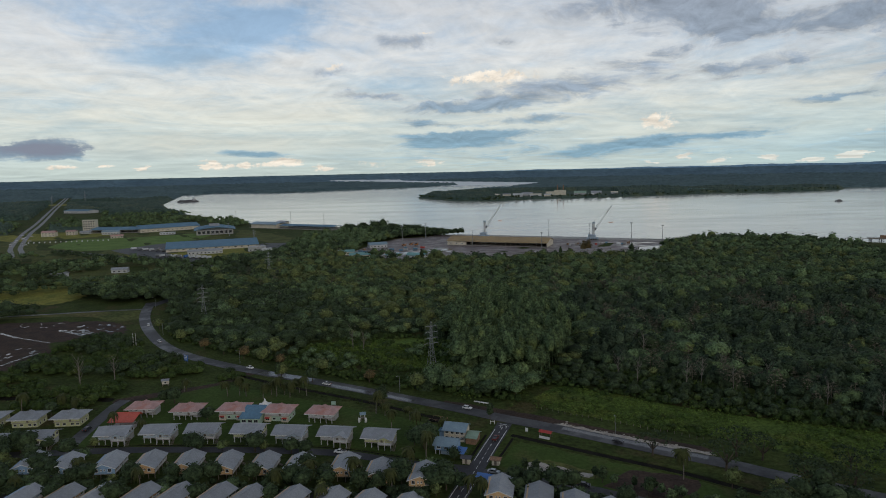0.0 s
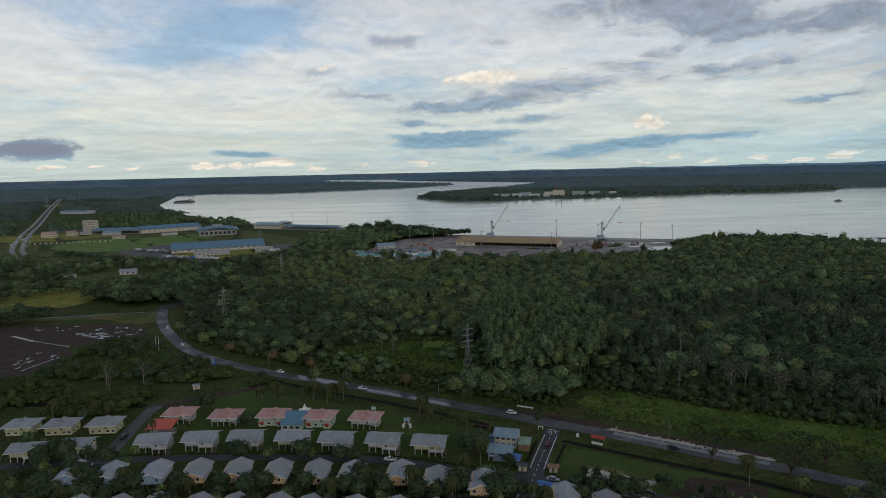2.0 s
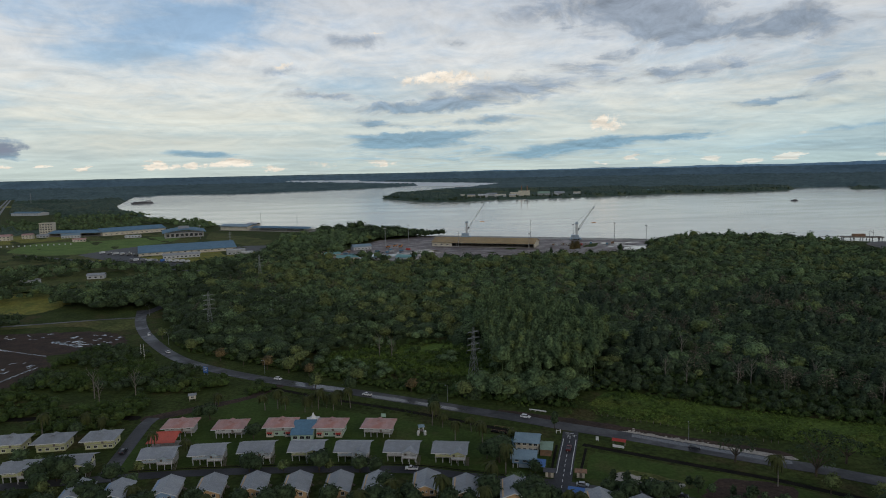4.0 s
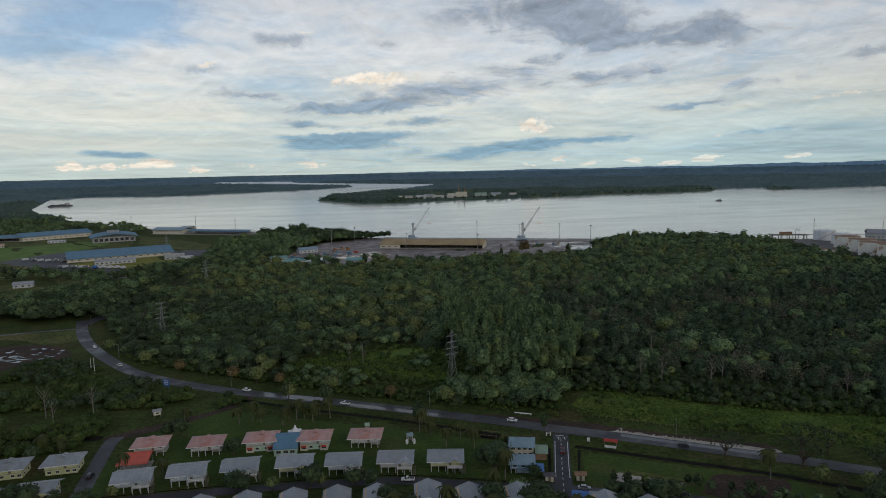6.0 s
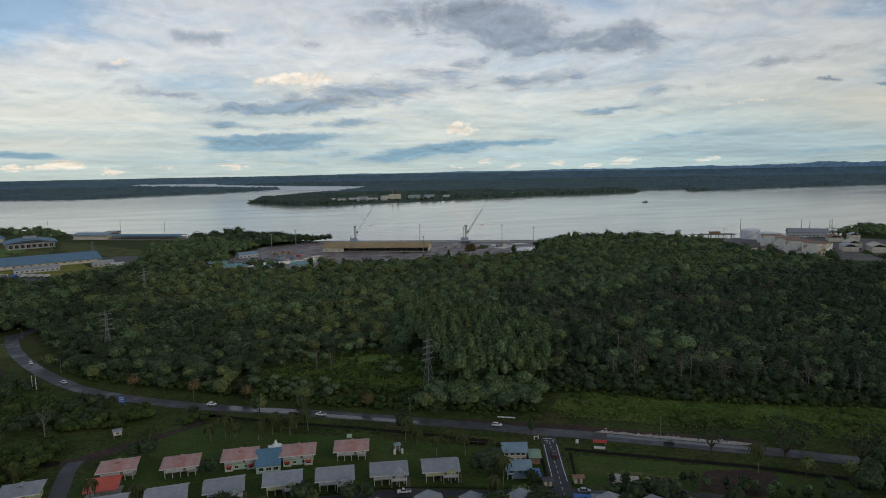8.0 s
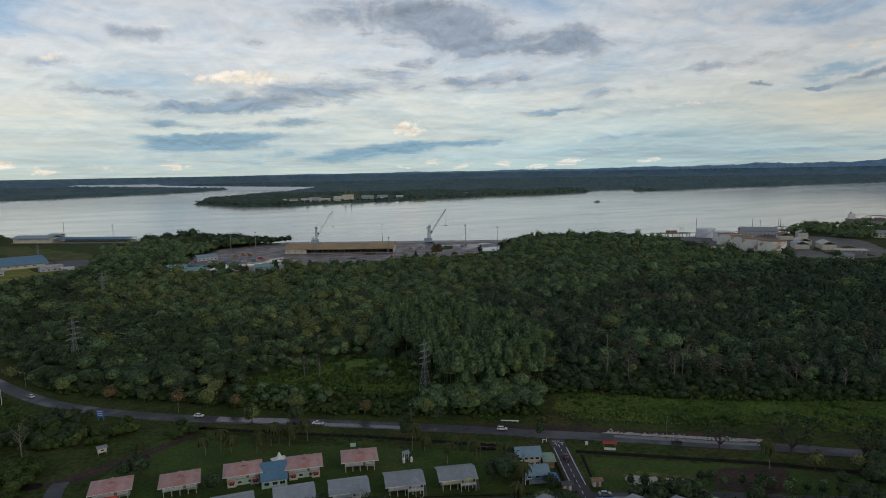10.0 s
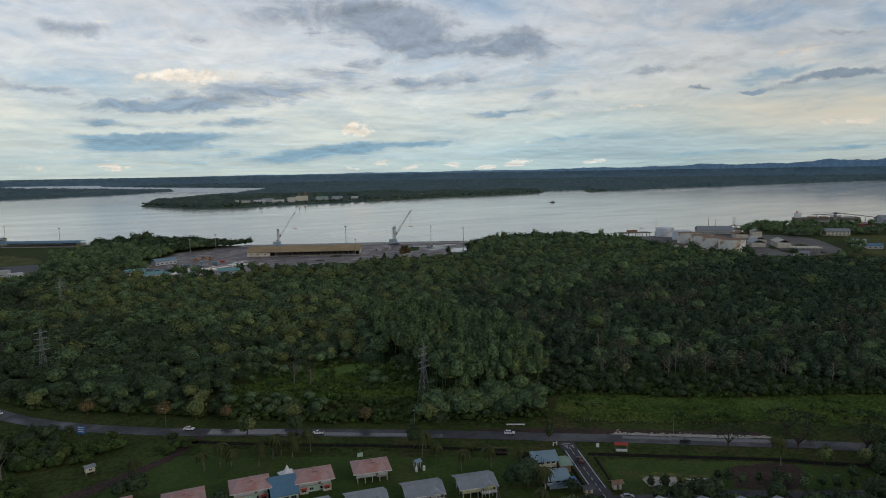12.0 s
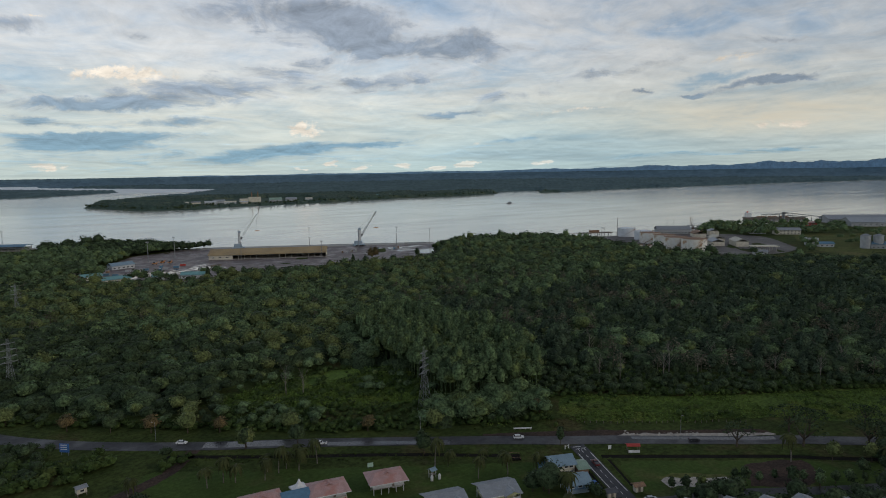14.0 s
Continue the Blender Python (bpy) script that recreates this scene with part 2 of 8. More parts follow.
def material(name, c1, c2=None, size=2.0, rough=0.8, metal=0.0, bump=0.0, fine=0.3, c3=None, object_space=False, ribs=0.0, island=0.0, random_tone=0.0, lo=0.35, hi=0.65):
    """Two tones mixed by noise of that size in metres, a finer grain over it, and relief."""
    mat = bpy.data.materials.new(name)
    mat.use_nodes = True
    nt = mat.node_tree
    shader = nt.nodes["Principled BSDF"]
    if object_space:
        at = nt.nodes.new("ShaderNodeTexCoord").outputs["Object"]
    else:
        at = nt.nodes.new("ShaderNodeNewGeometry").outputs["Position"]
    c2 = c2 or tuple(v * 0.75 for v in c1)
    big = fbm(nt, at, 1.0 / size, 4, 0.6)
    small = fbm(nt, at, 7.0 / size, 4, 0.65)
    tone = blend(nt, step(nt, big, lo, hi), c1, c2)
    if c3:
        tone = blend(nt, step(nt, fbm(nt, vcalc(nt, "ADD", at, (53, 11, 7)), 0.6 / size, 5, 0.6), 0.52, 0.68), tone, c3)
    grain = step(nt, small, 0.25, 0.75, 1.0 - fine, 1.0 + fine)
    if island:
        grain = calc(nt, "MULTIPLY", grain, step(nt, nt.nodes.new("ShaderNodeNewGeometry").outputs["Random Per Island"], 0, 1, 1 - island, 1 + island))
    if random_tone:
        grain = calc(nt, "MULTIPLY", grain, step(nt, nt.nodes.new("ShaderNodeObjectInfo").outputs["Random"], 0, 1, 1 - random_tone, 1 + random_tone))
    put(nt, shader.inputs["Base Color"], vcalc(nt, "MULTIPLY", tone, xyz(nt, grain, grain, grain)))
    shader.inputs["Roughness"].default_value, shader.inputs["Metallic"].default_value = rough, metal
    relief = None
    if ribs:
        w = nt.nodes.new("ShaderNodeTexWave")
        put(nt, w.inputs["Vector"], nt.nodes.new("ShaderNodeTexCoord").outputs["Object"])
        w.inputs["Scale"].default_value = ribs
        relief = w.outputs[1]
    elif bump:
        relief = small
    if relief is not None:
        b = nt.nodes.new("ShaderNodeBump")
        b.inputs["Strength"].default_value, b.inputs["Distance"].default_value = max(bump, 0.25), 0.05 * max(size, 0.2)
        put(nt, b.inputs["Height"], relief)
        put(nt, shader.inputs["Normal"], b.outputs[0])
    return mat


def matt(mat, level=0.08):
    mat.node_tree.nodes["Principled BSDF"].inputs["Specular IOR Level"].default_value = level
    return mat


def glassy(name, tint, rough=0.08):
    mat = material(name, tint, tint, 1.0, rough, 0.0, 0.0, 0.05)
    mat.node_tree.nodes["Principled BSDF"].inputs["Specular IOR Level"].default_value = 0.7
    return mat


M_GRASS = material("grass", (0.052, 0.070, 0.018), (0.033, 0.048, 0.013), 14, 0.95, fine=0.45, c3=(0.068, 0.061, 0.025), bump=0.4)
M_LAWN = material("mown_lawn", (0.058, 0.092, 0.022), (0.046, 0.074, 0.019), 11, 0.95, fine=0.25, c3=(0.074, 0.084, 0.028), bump=0.2)
M_STRAW = material("dry_grass", (0.235, 0.215, 0.050), (0.13, 0.145, 0.036), 16, 0.95, fine=0.4, bump=0.3)
M_CREEPER = material("creeper", (0.112, 0.165, 0.034), (0.066, 0.108, 0.024), 12, 0.85, fine=0.5, c3=(0.130, 0.160, 0.036), island=0.25)
M_SOIL = material("red_soil", (0.070, 0.048, 0.038), (0.045, 0.034, 0.029), 9, 0.9, fine=0.35, bump=0.4)
M_MUD = material("dark_soil", (0.018, 0.016, 0.012), (0.010, 0.009, 0.008), 4, 0.95, fine=0.3)
M_SAND = material("pale_sand", (0.42, 0.38, 0.33), (0.28, 0.25, 0.22), 2.5, 0.9, fine=0.3)
M_FIELD = matt(material("sports_turf", (0.135, 0.20, 0.055), (0.10, 0.16, 0.044), 25, 0.95, fine=0.2))
M_OLIVE_GRASS = matt(material("olive_grass", (0.10, 0.11, 0.036), (0.064, 0.078, 0.025), 22, 0.95, fine=0.45, c3=(0.115, 0.105, 0.042)))
# Distance haze is put into the hills' base colour.
M_HILLS = material("haze_tinted_hills", (0.200, 0.335, 0.485), (0.178, 0.302, 0.445), 120, 0.95, fine=0.2)
M_PUDDLE = glassy("puddle", (0.10, 0.095, 0.085), 0.05)
M_ASPHALT = material("asphalt", (0.048, 0.047, 0.052), (0.038, 0.037, 0.041), 14, 0.66, fine=0.25, c3=(0.060, 0.057, 0.060))
M_ASPHALT_NEW = material("dark_asphalt", (0.055, 0.055, 0.062), (0.043, 0.043, 0.049), 6, 0.6, fine=0.2)
matt(M_ASPHALT_NEW, 0.15)
M_WET_ROAD = material("wet_asphalt", (0.060, 0.060, 0.064), (0.048, 0.048, 0.052), 6, 0.24, fine=0.2)
M_PAINT = material("road_paint", (0.72, 0.72, 0.70), (0.5, 0.5, 0.48), 1.5, 0.7, fine=0.25)
M_YARD = material("yard_paving", (0.150, 0.110, 0.102), (0.098, 0.078, 0.076), 22, 0.6, fine=0.4, c3=(0.26, 0.22, 0.205))
M_TERMINAL = material("terminal_paving", (0.105, 0.092, 0.085), (0.070, 0.062, 0.059), 16, 0.7, fine=0.4, c3=(0.15, 0.135, 0.125))
M_ROAD_PALE = material("worn_pale_asphalt", (0.066, 0.066, 0.070), (0.046, 0.046, 0.050), 12, 0.5, fine=0.25)
M_LEAF_RUST = material("rusty_leaves", (0.125, 0.090, 0.042), (0.075, 0.066, 0.032), 4, 0.8, fine=0.7, bump=0.8, island=0.3)
M_CONCRETE = material("concrete", (0.38, 0.36, 0.33), (0.26, 0.25, 0.23), 3, 0.85, fine=0.25)
M_TIMBER = material("grey_timber", (0.20, 0.17, 0.14), (0.13, 0.11, 0.09), 1, 0.85, fine=0.3)
M_BARK = material("bark", (0.10, 0.08, 0.06), (0.06, 0.05, 0.04), 1.2, 0.95, fine=0.4)
M_BARK_PALE = material("pale_bark", (0.20, 0.18, 0.155), (0.14, 0.125, 0.11), 1.2, 0.9, fine=0.4)
# Leaf green, lifted and blued in part to carry distance haze.
M_LEAF = material("leaves", (0.101, 0.146, 0.066), (0.062, 0.096, 0.047), 9, 0.75, fine=0.8, c3=(0.108, 0.136, 0.046), bump=0.8, island=0.22)
M_LEAF_OLIVE = material("olive_leaves", (0.124, 0.146, 0.054), (0.080, 0.101, 0.038), 8, 0.75, fine=0.8, bump=0.8, island=0.22)
M_LEAF_DRY = material("brown_leaves", (0.140, 0.122, 0.090), (0.090, 0.086, 0.058), 8, 0.85, fine=0.5, bump=0.8, island=0.4)
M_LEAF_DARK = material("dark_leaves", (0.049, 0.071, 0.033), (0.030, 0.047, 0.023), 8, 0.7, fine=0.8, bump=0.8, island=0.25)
# Darker, bluer tone than M_LEAF, used only in the east wood.
M_LEAF_EAST = matt(material("east_wood_leaves", (0.055, 0.079, 0.046), (0.033, 0.052, 0.033), 8, 0.75, fine=0.8, bump=0.8, island=0.25))
# Woods past 3 km: bluish distance haze painted into the greens.
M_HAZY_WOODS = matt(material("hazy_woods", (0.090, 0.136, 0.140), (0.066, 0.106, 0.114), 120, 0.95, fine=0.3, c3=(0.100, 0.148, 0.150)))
M_SHRUB = material("shrub_leaves", (0.054, 0.084, 0.024), (0.034, 0.056, 0.017), 7, 0.8, fine=0.45, c3=(0.072, 0.094, 0.028), bump=0.8, island=0.25)
M_PALM = material("palm_leaves", (0.066, 0.076, 0.026), (0.044, 0.052, 0.020), 3, 0.6, fine=0.3, island=0.3)
# A little haze in the nearer canopy's colour, blue-grey haze in the farthest.
M_FAR_WOODS = material("haze_tinted_canopy", (0.070, 0.100, 0.074), (0.044, 0.072, 0.058), 45, 0.95, fine=0.45, c3=(0.098, 0.116, 0.072))
M_HAZE_BLUE_WOODS = matt(material("distant_woods", (0.112, 0.174, 0.214), (0.090, 0.146, 0.186), 300, 0.95, fine=0.2, c3=(0.118, 0.184, 0.226)))
M_ROOF_GREY = material("grey_sheet_roof", (0.297, 0.314, 0.336), (0.241, 0.255, 0.278), 3, 0.5, 0.1, 0.3, 0.12, c3=(0.246, 0.258, 0.269), object_space=True, ribs=2.2, random_tone=0.12)
M_ROOF_PINK = material("faded_pink_roof", (0.448, 0.280, 0.258), (0.381, 0.224, 0.207), 3, 0.6, 0.05, 0.3, 0.12, c3=(0.403, 0.190, 0.157), object_space=True, ribs=2.2, random_tone=0.08)
M_ROOF_RED = material("red_sheet_roof", (0.55, 0.085, 0.045), (0.46, 0.07, 0.04), 3, 0.5, 0.05, 0.3, 0.1, object_space=True, ribs=2.2)
M_ROOF_BLUE = material("blue_sheet_roof", (0.10, 0.21, 0.305), (0.085, 0.18, 0.265), 8, 0.7, 0.0, 0.3, 0.12, object_space=True, ribs=1.2)
M_ROOF_PALE_BLUE = material("pale_blue_roof", (0.22, 0.31, 0.37), (0.18, 0.26, 0.32), 3, 0.5, 0.1, 0.3, 0.12, object_space=True, ribs=2.2)
M_ROOF_GREEN = material("pale_green_roof", (0.26, 0.36, 0.28), (0.2, 0.29, 0.22), 3, 0.5, 0.1, 0.3, 0.12, object_space=True, ribs=2.2)
M_ROOF_TEAL = material("teal_roof", (0.16, 0.34, 0.34), (0.13, 0.28, 0.28), 4, 0.5, 0.1, 0.3, 0.12, object_space=True)
M_ROOF_BROWN = material("ochre_roof", (0.36, 0.25, 0.11), (0.29, 0.20, 0.09), 12, 0.6, 0.0, 0.3, 0.15, object_space=True, ribs=0.6)
M_WALL_WHITE = material("white_wall", (0.521, 0.538, 0.554), (0.437, 0.454, 0.470), 2.5, 0.8, fine=0.12, object_space=True)
M_WALL_BLUE = material("blue_wall", (0.227, 0.353, 0.521), (0.185, 0.302, 0.454), 2.5, 0.8, fine=0.12, object_space=True)
M_WALL_PALE = material("pale_blue_wall", (0.420, 0.504, 0.588), (0.353, 0.437, 0.512), 2.5, 0.8, fine=0.12, object_space=True)
M_WALL_YELLOW = material("pale_yellow_wall", (0.521, 0.538, 0.302), (0.437, 0.454, 0.252), 2.5, 0.8, fine=0.12, object_space=True)
M_WALL_PEACH = material("peach_wall", (0.571, 0.386, 0.210), (0.487, 0.319, 0.168), 2.5, 0.8, fine=0.12, object_space=True, random_tone=0.1)
M_WALL_MINT = material("mint_wall", (0.420, 0.571, 0.470), (0.353, 0.487, 0.395), 2.5, 0.8, fine=0.12, object_space=True)
M_WALL_CREAM = material("cream_wall", (0.60, 0.56, 0.46), (0.48, 0.44, 0.36), 4, 0.85, fine=0.15, object_space=True)
M_WALL_GREY = material("grey_wall", (0.40, 0.41, 0.42), (0.31, 0.32, 0.33), 5, 0.85, fine=0.15, object_space=True)
M_TANK = material("tank_paint", (0.74, 0.73, 0.69), (0.66, 0.62, 0.55), 5, 0.6, fine=0.12, c3=(0.42, 0.27, 0.16), object_space=True)
M_TANK_CLEAN = material("clean_tank_paint", (0.66, 0.69, 0.72), (0.58, 0.6, 0.63), 6, 0.6, fine=0.08, object_space=True)
M_RUST = material("rusty_steel", (0.30, 0.18, 0.11), (0.20, 0.13, 0.09), 2, 0.85, 0.2, fine=0.3)
M_STEEL = material("galvanised_steel", (0.30, 0.31, 0.32), (0.22, 0.23, 0.24), 1.5, 0.5, 0.6, fine=0.2)
M_STEEL_DARK = material("dark_steel", (0.10, 0.10, 0.11), (0.07, 0.07, 0.08), 1.5, 0.6, 0.3, fine=0.2)
M_CRANE = material("crane_paint", (0.30, 0.38, 0.46), (0.24, 0.31, 0.38), 2, 0.5, 0.1, fine=0.2)
M_CRANE_WHITE = material("pale_crane_paint", (0.55, 0.57, 0.58), (0.45, 0.47, 0.48), 2, 0.5, 0.1, fine=0.2)
M_GLASS = glassy("window_glass", (0.035, 0.04, 0.045), 0.1)
M_TRIM = material("white_trim", (0.7, 0.7, 0.69), (0.6, 0.6, 0.59), 1, 0.7, fine=0.1)
M_BLUE_PLASTIC = material("blue_sheet", (0.05, 0.16, 0.45), (0.04, 0.13, 0.36), 2, 0.5, fine=0.15)
M_RED = material("red_paint", (0.42, 0.05, 0.04), (0.34, 0.04, 0.03), 1, 0.6, fine=0.15)
M_ORANGE = material("orange_paint", (0.50, 0.20, 0.04), (0.42, 0.16, 0.03), 1, 0.6, fine=0.15)
M_WHITE_PAINT = material("white_car_paint", (0.75, 0.75, 0.75), (0.7, 0.7, 0.7), 1, 0.25, fine=0.04)
M_DARK_PAINT = material("dark_car_paint", (0.035, 0.037, 0.045), (0.03, 0.03, 0.038), 1, 0.25, fine=0.04)
M_SILVER_PAINT = material("silver_car_paint", (0.38, 0.40, 0.42), (0.35, 0.36, 0.38), 1, 0.3, 0.4, fine=0.04)
M_RED_PAINT = material("maroon_car_paint", (0.16, 0.03, 0.03), (0.13, 0.025, 0.025), 1, 0.3, fine=0.04)
M_TYRE = material("tyre_rubber", (0.02, 0.02, 0.02), (0.015, 0.015, 0.015), 0.5, 0.9, fine=0.1)


def wet(mat, lo, hi):
    """Wet patches: the gloss changes over some metres."""
    nt = mat.node_tree
    at = nt.nodes.new("ShaderNodeNewGeometry").outputs["Position"]
    put(nt, nt.nodes["Principled BSDF"].inputs["Roughness"], step(nt, fbm(nt, at, 0.07, 5, 0.65), 0.44, 0.62, lo, hi))


wet(M_ASPHALT, 0.6, 0.36)
matt(M_ASPHALT, 0.3)
wet(M_YARD, 0.65, 0.42)


def water_material():
    mat = material("river_water", (0.42, 0.42, 0.38), (0.37, 0.37, 0.335), 300, 0.14, 0, 0, 0.05)
    nt = mat.node_tree
    at = nt.nodes.new("ShaderNodeNewGeometry").outputs["Position"]
    lanes = fbm(nt, vcalc(nt, "MULTIPLY", at, (0.0022, 0.009, 0.0)), 1.0, 5, 0.6)
    ripple = fbm(nt, vcalc(nt, "MULTIPLY", at, (0.004, 0.02, 0.0)), 1.0, 6, 0.66, 0.6)
    put(nt, nt.nodes["Principled BSDF"].inputs["Roughness"], step(nt, calc(nt, "MULTIPLY_ADD", ripple, 0.6, calc(nt, "MULTIPLY", lanes, 0.5)), 0.46, 0.68, 0.11, 0.17))
    b = nt.nodes.new("ShaderNodeBump")
    put(nt, b.inputs["Strength"], step(nt, ripple, 0.42, 0.70, 0.012, 0.036))
    b.inputs["Distance"].default_value = 0.5
    put(nt, b.inputs["Height"], fbm(nt, vcalc(nt, "MULTIPLY", at, (0.08, 0.22, 0.0)), 1.0, 3, 0.5))
    put(nt, nt.nodes["Principled BSDF"].inputs["Normal"], b.outputs[0])
    return mat


M_WATER = water_material()
# Far water: the reflected sky is put into the pale base colour.
M_SKY_TONED_WATER = matt(material("sky_toned_far_water", (0.70, 0.73, 0.73), (0.64, 0.68, 0.69), 400, 0.6, fine=0.05), 0.3)
for leafy in (M_LEAF_RUST, M_GRASS, M_LAWN, M_STRAW, M_CREEPER, M_SOIL, M_MUD, M_LEAF, M_LEAF_OLIVE, M_LEAF_DRY, M_LEAF_DARK, M_SHRUB, M_PALM, M_FAR_WOODS, M_BARK, M_BARK_PALE):
    matt(leafy)

# ---------------------------------------------------------------- mesh helpers


def part(name, bm, mat, parent=None, label=""):
    me = bpy.data.meshes.new(name)
    bm.to_mesh(me)
    bm.free()
    me.materials.append(mat)
    ob = new(name, me)
    ob.parent = parent
    if label:
        ob["label"] = label
    return ob


def thing(name, x, y, z=0.0, rz=0.0, label="", category="", group="", kind=""):
    ob = new(name)
    ob.empty_display_size = 0.5
    ob.matrix_basis = pose(x, y, z, 0, 0, rz)
    return tagged(ob, label, category, group, kind)


def np_mesh(name, verts, faces, mat, parent=None, smooth=False):
    """A mesh from arrays: faces all with the same number of corners."""
    verts, faces = np.asarray(verts, np.float32), np.asarray(faces, np.int32)
    k = faces.shape[1]
    me = bpy.data.meshes.new(name)
    me.vertices.add(len(verts))
    me.vertices.foreach_set("co", verts.ravel())
    me.loops.add(faces.size)
    me.loops.foreach_set("vertex_index", faces.ravel())
    me.polygons.add(len(faces))
    me.polygons.foreach_set("loop_start", np.arange(0, faces.size, k, dtype=np.int32))
    me.polygons.foreach_set("use_smooth", np.full(len(faces), smooth))
    me.update(calc_edges=True)
    me.materials.append(mat)
    ob = new(name, me)
    ob.parent = parent
    return ob


def box(bm, x0, y0, z0, x1, y1, z1):
    v = [bm.verts.new((x, y, z)) for z in (z0, z1) for x, y in ((x0, y0), (x1, y0), (x1, y1), (x0, y1))]
    for f in ((3, 2, 1, 0), (4, 5, 6, 7), (0, 1, 5, 4), (1, 2, 6, 5), (2, 3, 7, 6), (3, 0, 4, 7)):
        bm.faces.new([v[i] for i in f])
    return bm


def boxes(*rows):
    bm = bmesh.new()
    for r in rows:
        box(bm, *r)
    return bm


def beam(bm, p, q, w, h=None):
    """A square bar from p to q."""
    p, q = Vector(p), Vector(q)
    d = (q - p).normalized()
    side = d.cross(Vector((0, 0, 1)))
    side = Vector((1, 0, 0)) if side.length < 1e-3 else side.normalized()
    up = side.cross(d)
    a, b = side * w / 2, up * (h or w) / 2
    v = [bm.verts.new(o + s) for o in (p, q) for s in (-a - b, a - b, a + b, -a + b)]
    for f in ((3, 2, 1, 0), (4, 5, 6, 7), (0, 1, 5, 4), (1, 2, 6, 5), (2, 3, 7, 6), (3, 0, 4, 7)):
        bm.faces.new([v[i] for i in f])
    return bm


def beams(*rows):
    bm = bmesh.new()
    for r in rows:
        beam(bm, *r)
    return bm


def tube(bm, x, y, z0, z1, r0, r1=None, n=10, cap=True):
    r1 = r0 if r1 is None else r1
    a = [bm.verts.new((x + r0 * math.cos(i * math.tau / n), y + r0 * math.sin(i * math.tau / n), z0)) for i in range(n)]
    b = [bm.verts.new((x + r1 * math.cos(i * math.tau / n), y + r1 * math.sin(i * math.tau / n), z1)) for i in range(n)]
    for i in range(n):
        bm.faces.new((a[i], a[(i + 1) % n], b[(i + 1) % n], b[i]))
    if cap:
        bm.faces.new(b)
        bm.faces.new(a[::-1])
    return bm


def limb(bm, p, q, r0, r1, n=5):
    """A tapered round bar from p to q."""
    p, q = Vector(p), Vector(q)
    d = (q - p).normalized()
    s = d.cross(Vector((0.3, 0.2, 1))).normalized()
    u = s.cross(d)
    rings = [[bm.verts.new(o + (s * math.cos(i * math.tau / n) + u * math.sin(i * math.tau / n)) * r) for i in range(n)] for o, r in ((p, r0), (q, r1))]
    for i in range(n):
        bm.faces.new((rings[0][i], rings[0][(i + 1) % n], rings[1][(i + 1) % n], rings[1][i]))
    bm.faces.new(rings[1])
    return bm


def slab(bm, corners, thick):
    """A plate under four or more corners of one plane."""
    top = [bm.verts.new(c) for c in corners]
    low = [bm.verts.new((c[0], c[1], c[2] - thick)) for c in corners]
    n = len(top)
    bm.faces.new(top)
    bm.faces.new(low[::-1])
    for i in range(n):
        bm.faces.new((top[i], low[i], low[(i + 1) % n], top[(i + 1) % n]))
    return bm


def gable_body(bm, x0, y0, x1, y1, z0, z1, zr):
    """Walls with gable ends; the ridge runs along x."""
    ym = (y0 + y1) / 2
    ends = [[bm.verts.new((x, y, z)) for y, z in ((y0, z0), (y1, z0), (y1, z1), (ym, zr), (y0, z1))] for x in (x0, x1)]
    bm.faces.new(ends[0][::-1])
    bm.faces.new(ends[1])
    for i in range(5):
        bm.faces.new((ends[0][i], ends[0][(i + 1) % 5], ends[1][(i + 1) % 5], ends[1][i]))
    return bm


def gable_roof(bm, x0, y0, x1, y1, ze, zr, thick=0.15, ym=None):
    """Two sloping plates that meet in a ridge along x, and a ridge cap."""
    ym = (y0 + y1) / 2 if ym is None else ym
    slab(bm, [(x0, y0, ze), (x1, y0, ze), (x1, ym - 0.02, zr), (x0, ym - 0.02, zr)], thick)
    slab(bm, [(x0, ym + 0.02, zr), (x1, ym + 0.02, zr), (x1, y1, ze), (x0, y1, ze)], thick)
    beam(bm, (x0, ym, zr + 0.01), (x1, ym, zr + 0.01), 0.35, 0.1)
    return bm


# ---------------------------------------------------------------- plan helpers


def inside(poly, p):
    """Which of the points p lie in the outline poly."""
    p, poly = np.asarray(p, float), np.asarray(poly, float)
    res = np.zeros(len(p), bool)
    for (ax, ay), (bx, by) in zip(poly, np.roll(poly, -1, 0)):
        cross = (ay > p[:, 1]) != (by > p[:, 1])
        with np.errstate(divide="ignore", invalid="ignore"):
            xs = (bx - ax) * (p[:, 1] - ay) / (by - ay) + ax
        res ^= cross & (p[:, 0] < xs)
    return res


def line_distance(line, p, closed=False):
    p, line = np.asarray(p, float), np.asarray(line, float)
    best = np.full(len(p), 1e9)
    pairs = zip(line, np.roll(line, -1, 0)) if closed else zip(line[:-1], line[1:])
    for a, b in pairs:
        ab = b - a
        t = np.clip(((p - a) @ ab) / (ab @ ab), 0, 1)
        best = np.minimum(best, np.hypot(*(p - a - t[:, None] * ab).T))
    return best


def smooth_line(pts, step_m=4.0):
    """A curve through the points, as evenly spaced points."""
    pts = [np.array(p, float) for p in pts]
    ext = [2 * pts[0] - pts[1], *pts, 2 * pts[-1] - pts[-2]]
    out = []
    for a, b, c, d in zip(ext, ext[1:], ext[2:], ext[3:]):
        n = max(2, int(np.linalg.norm(c - b) / step_m))
        for t in np.arange(n) / n:
            out.append(0.5 * (2 * b + (c - a) * t + (2 * a - 5 * b + 4 * c - d) * t**2 + (3 * b - a - 3 * c + d) * t**3))
    return np.array([*out, pts[-1]])


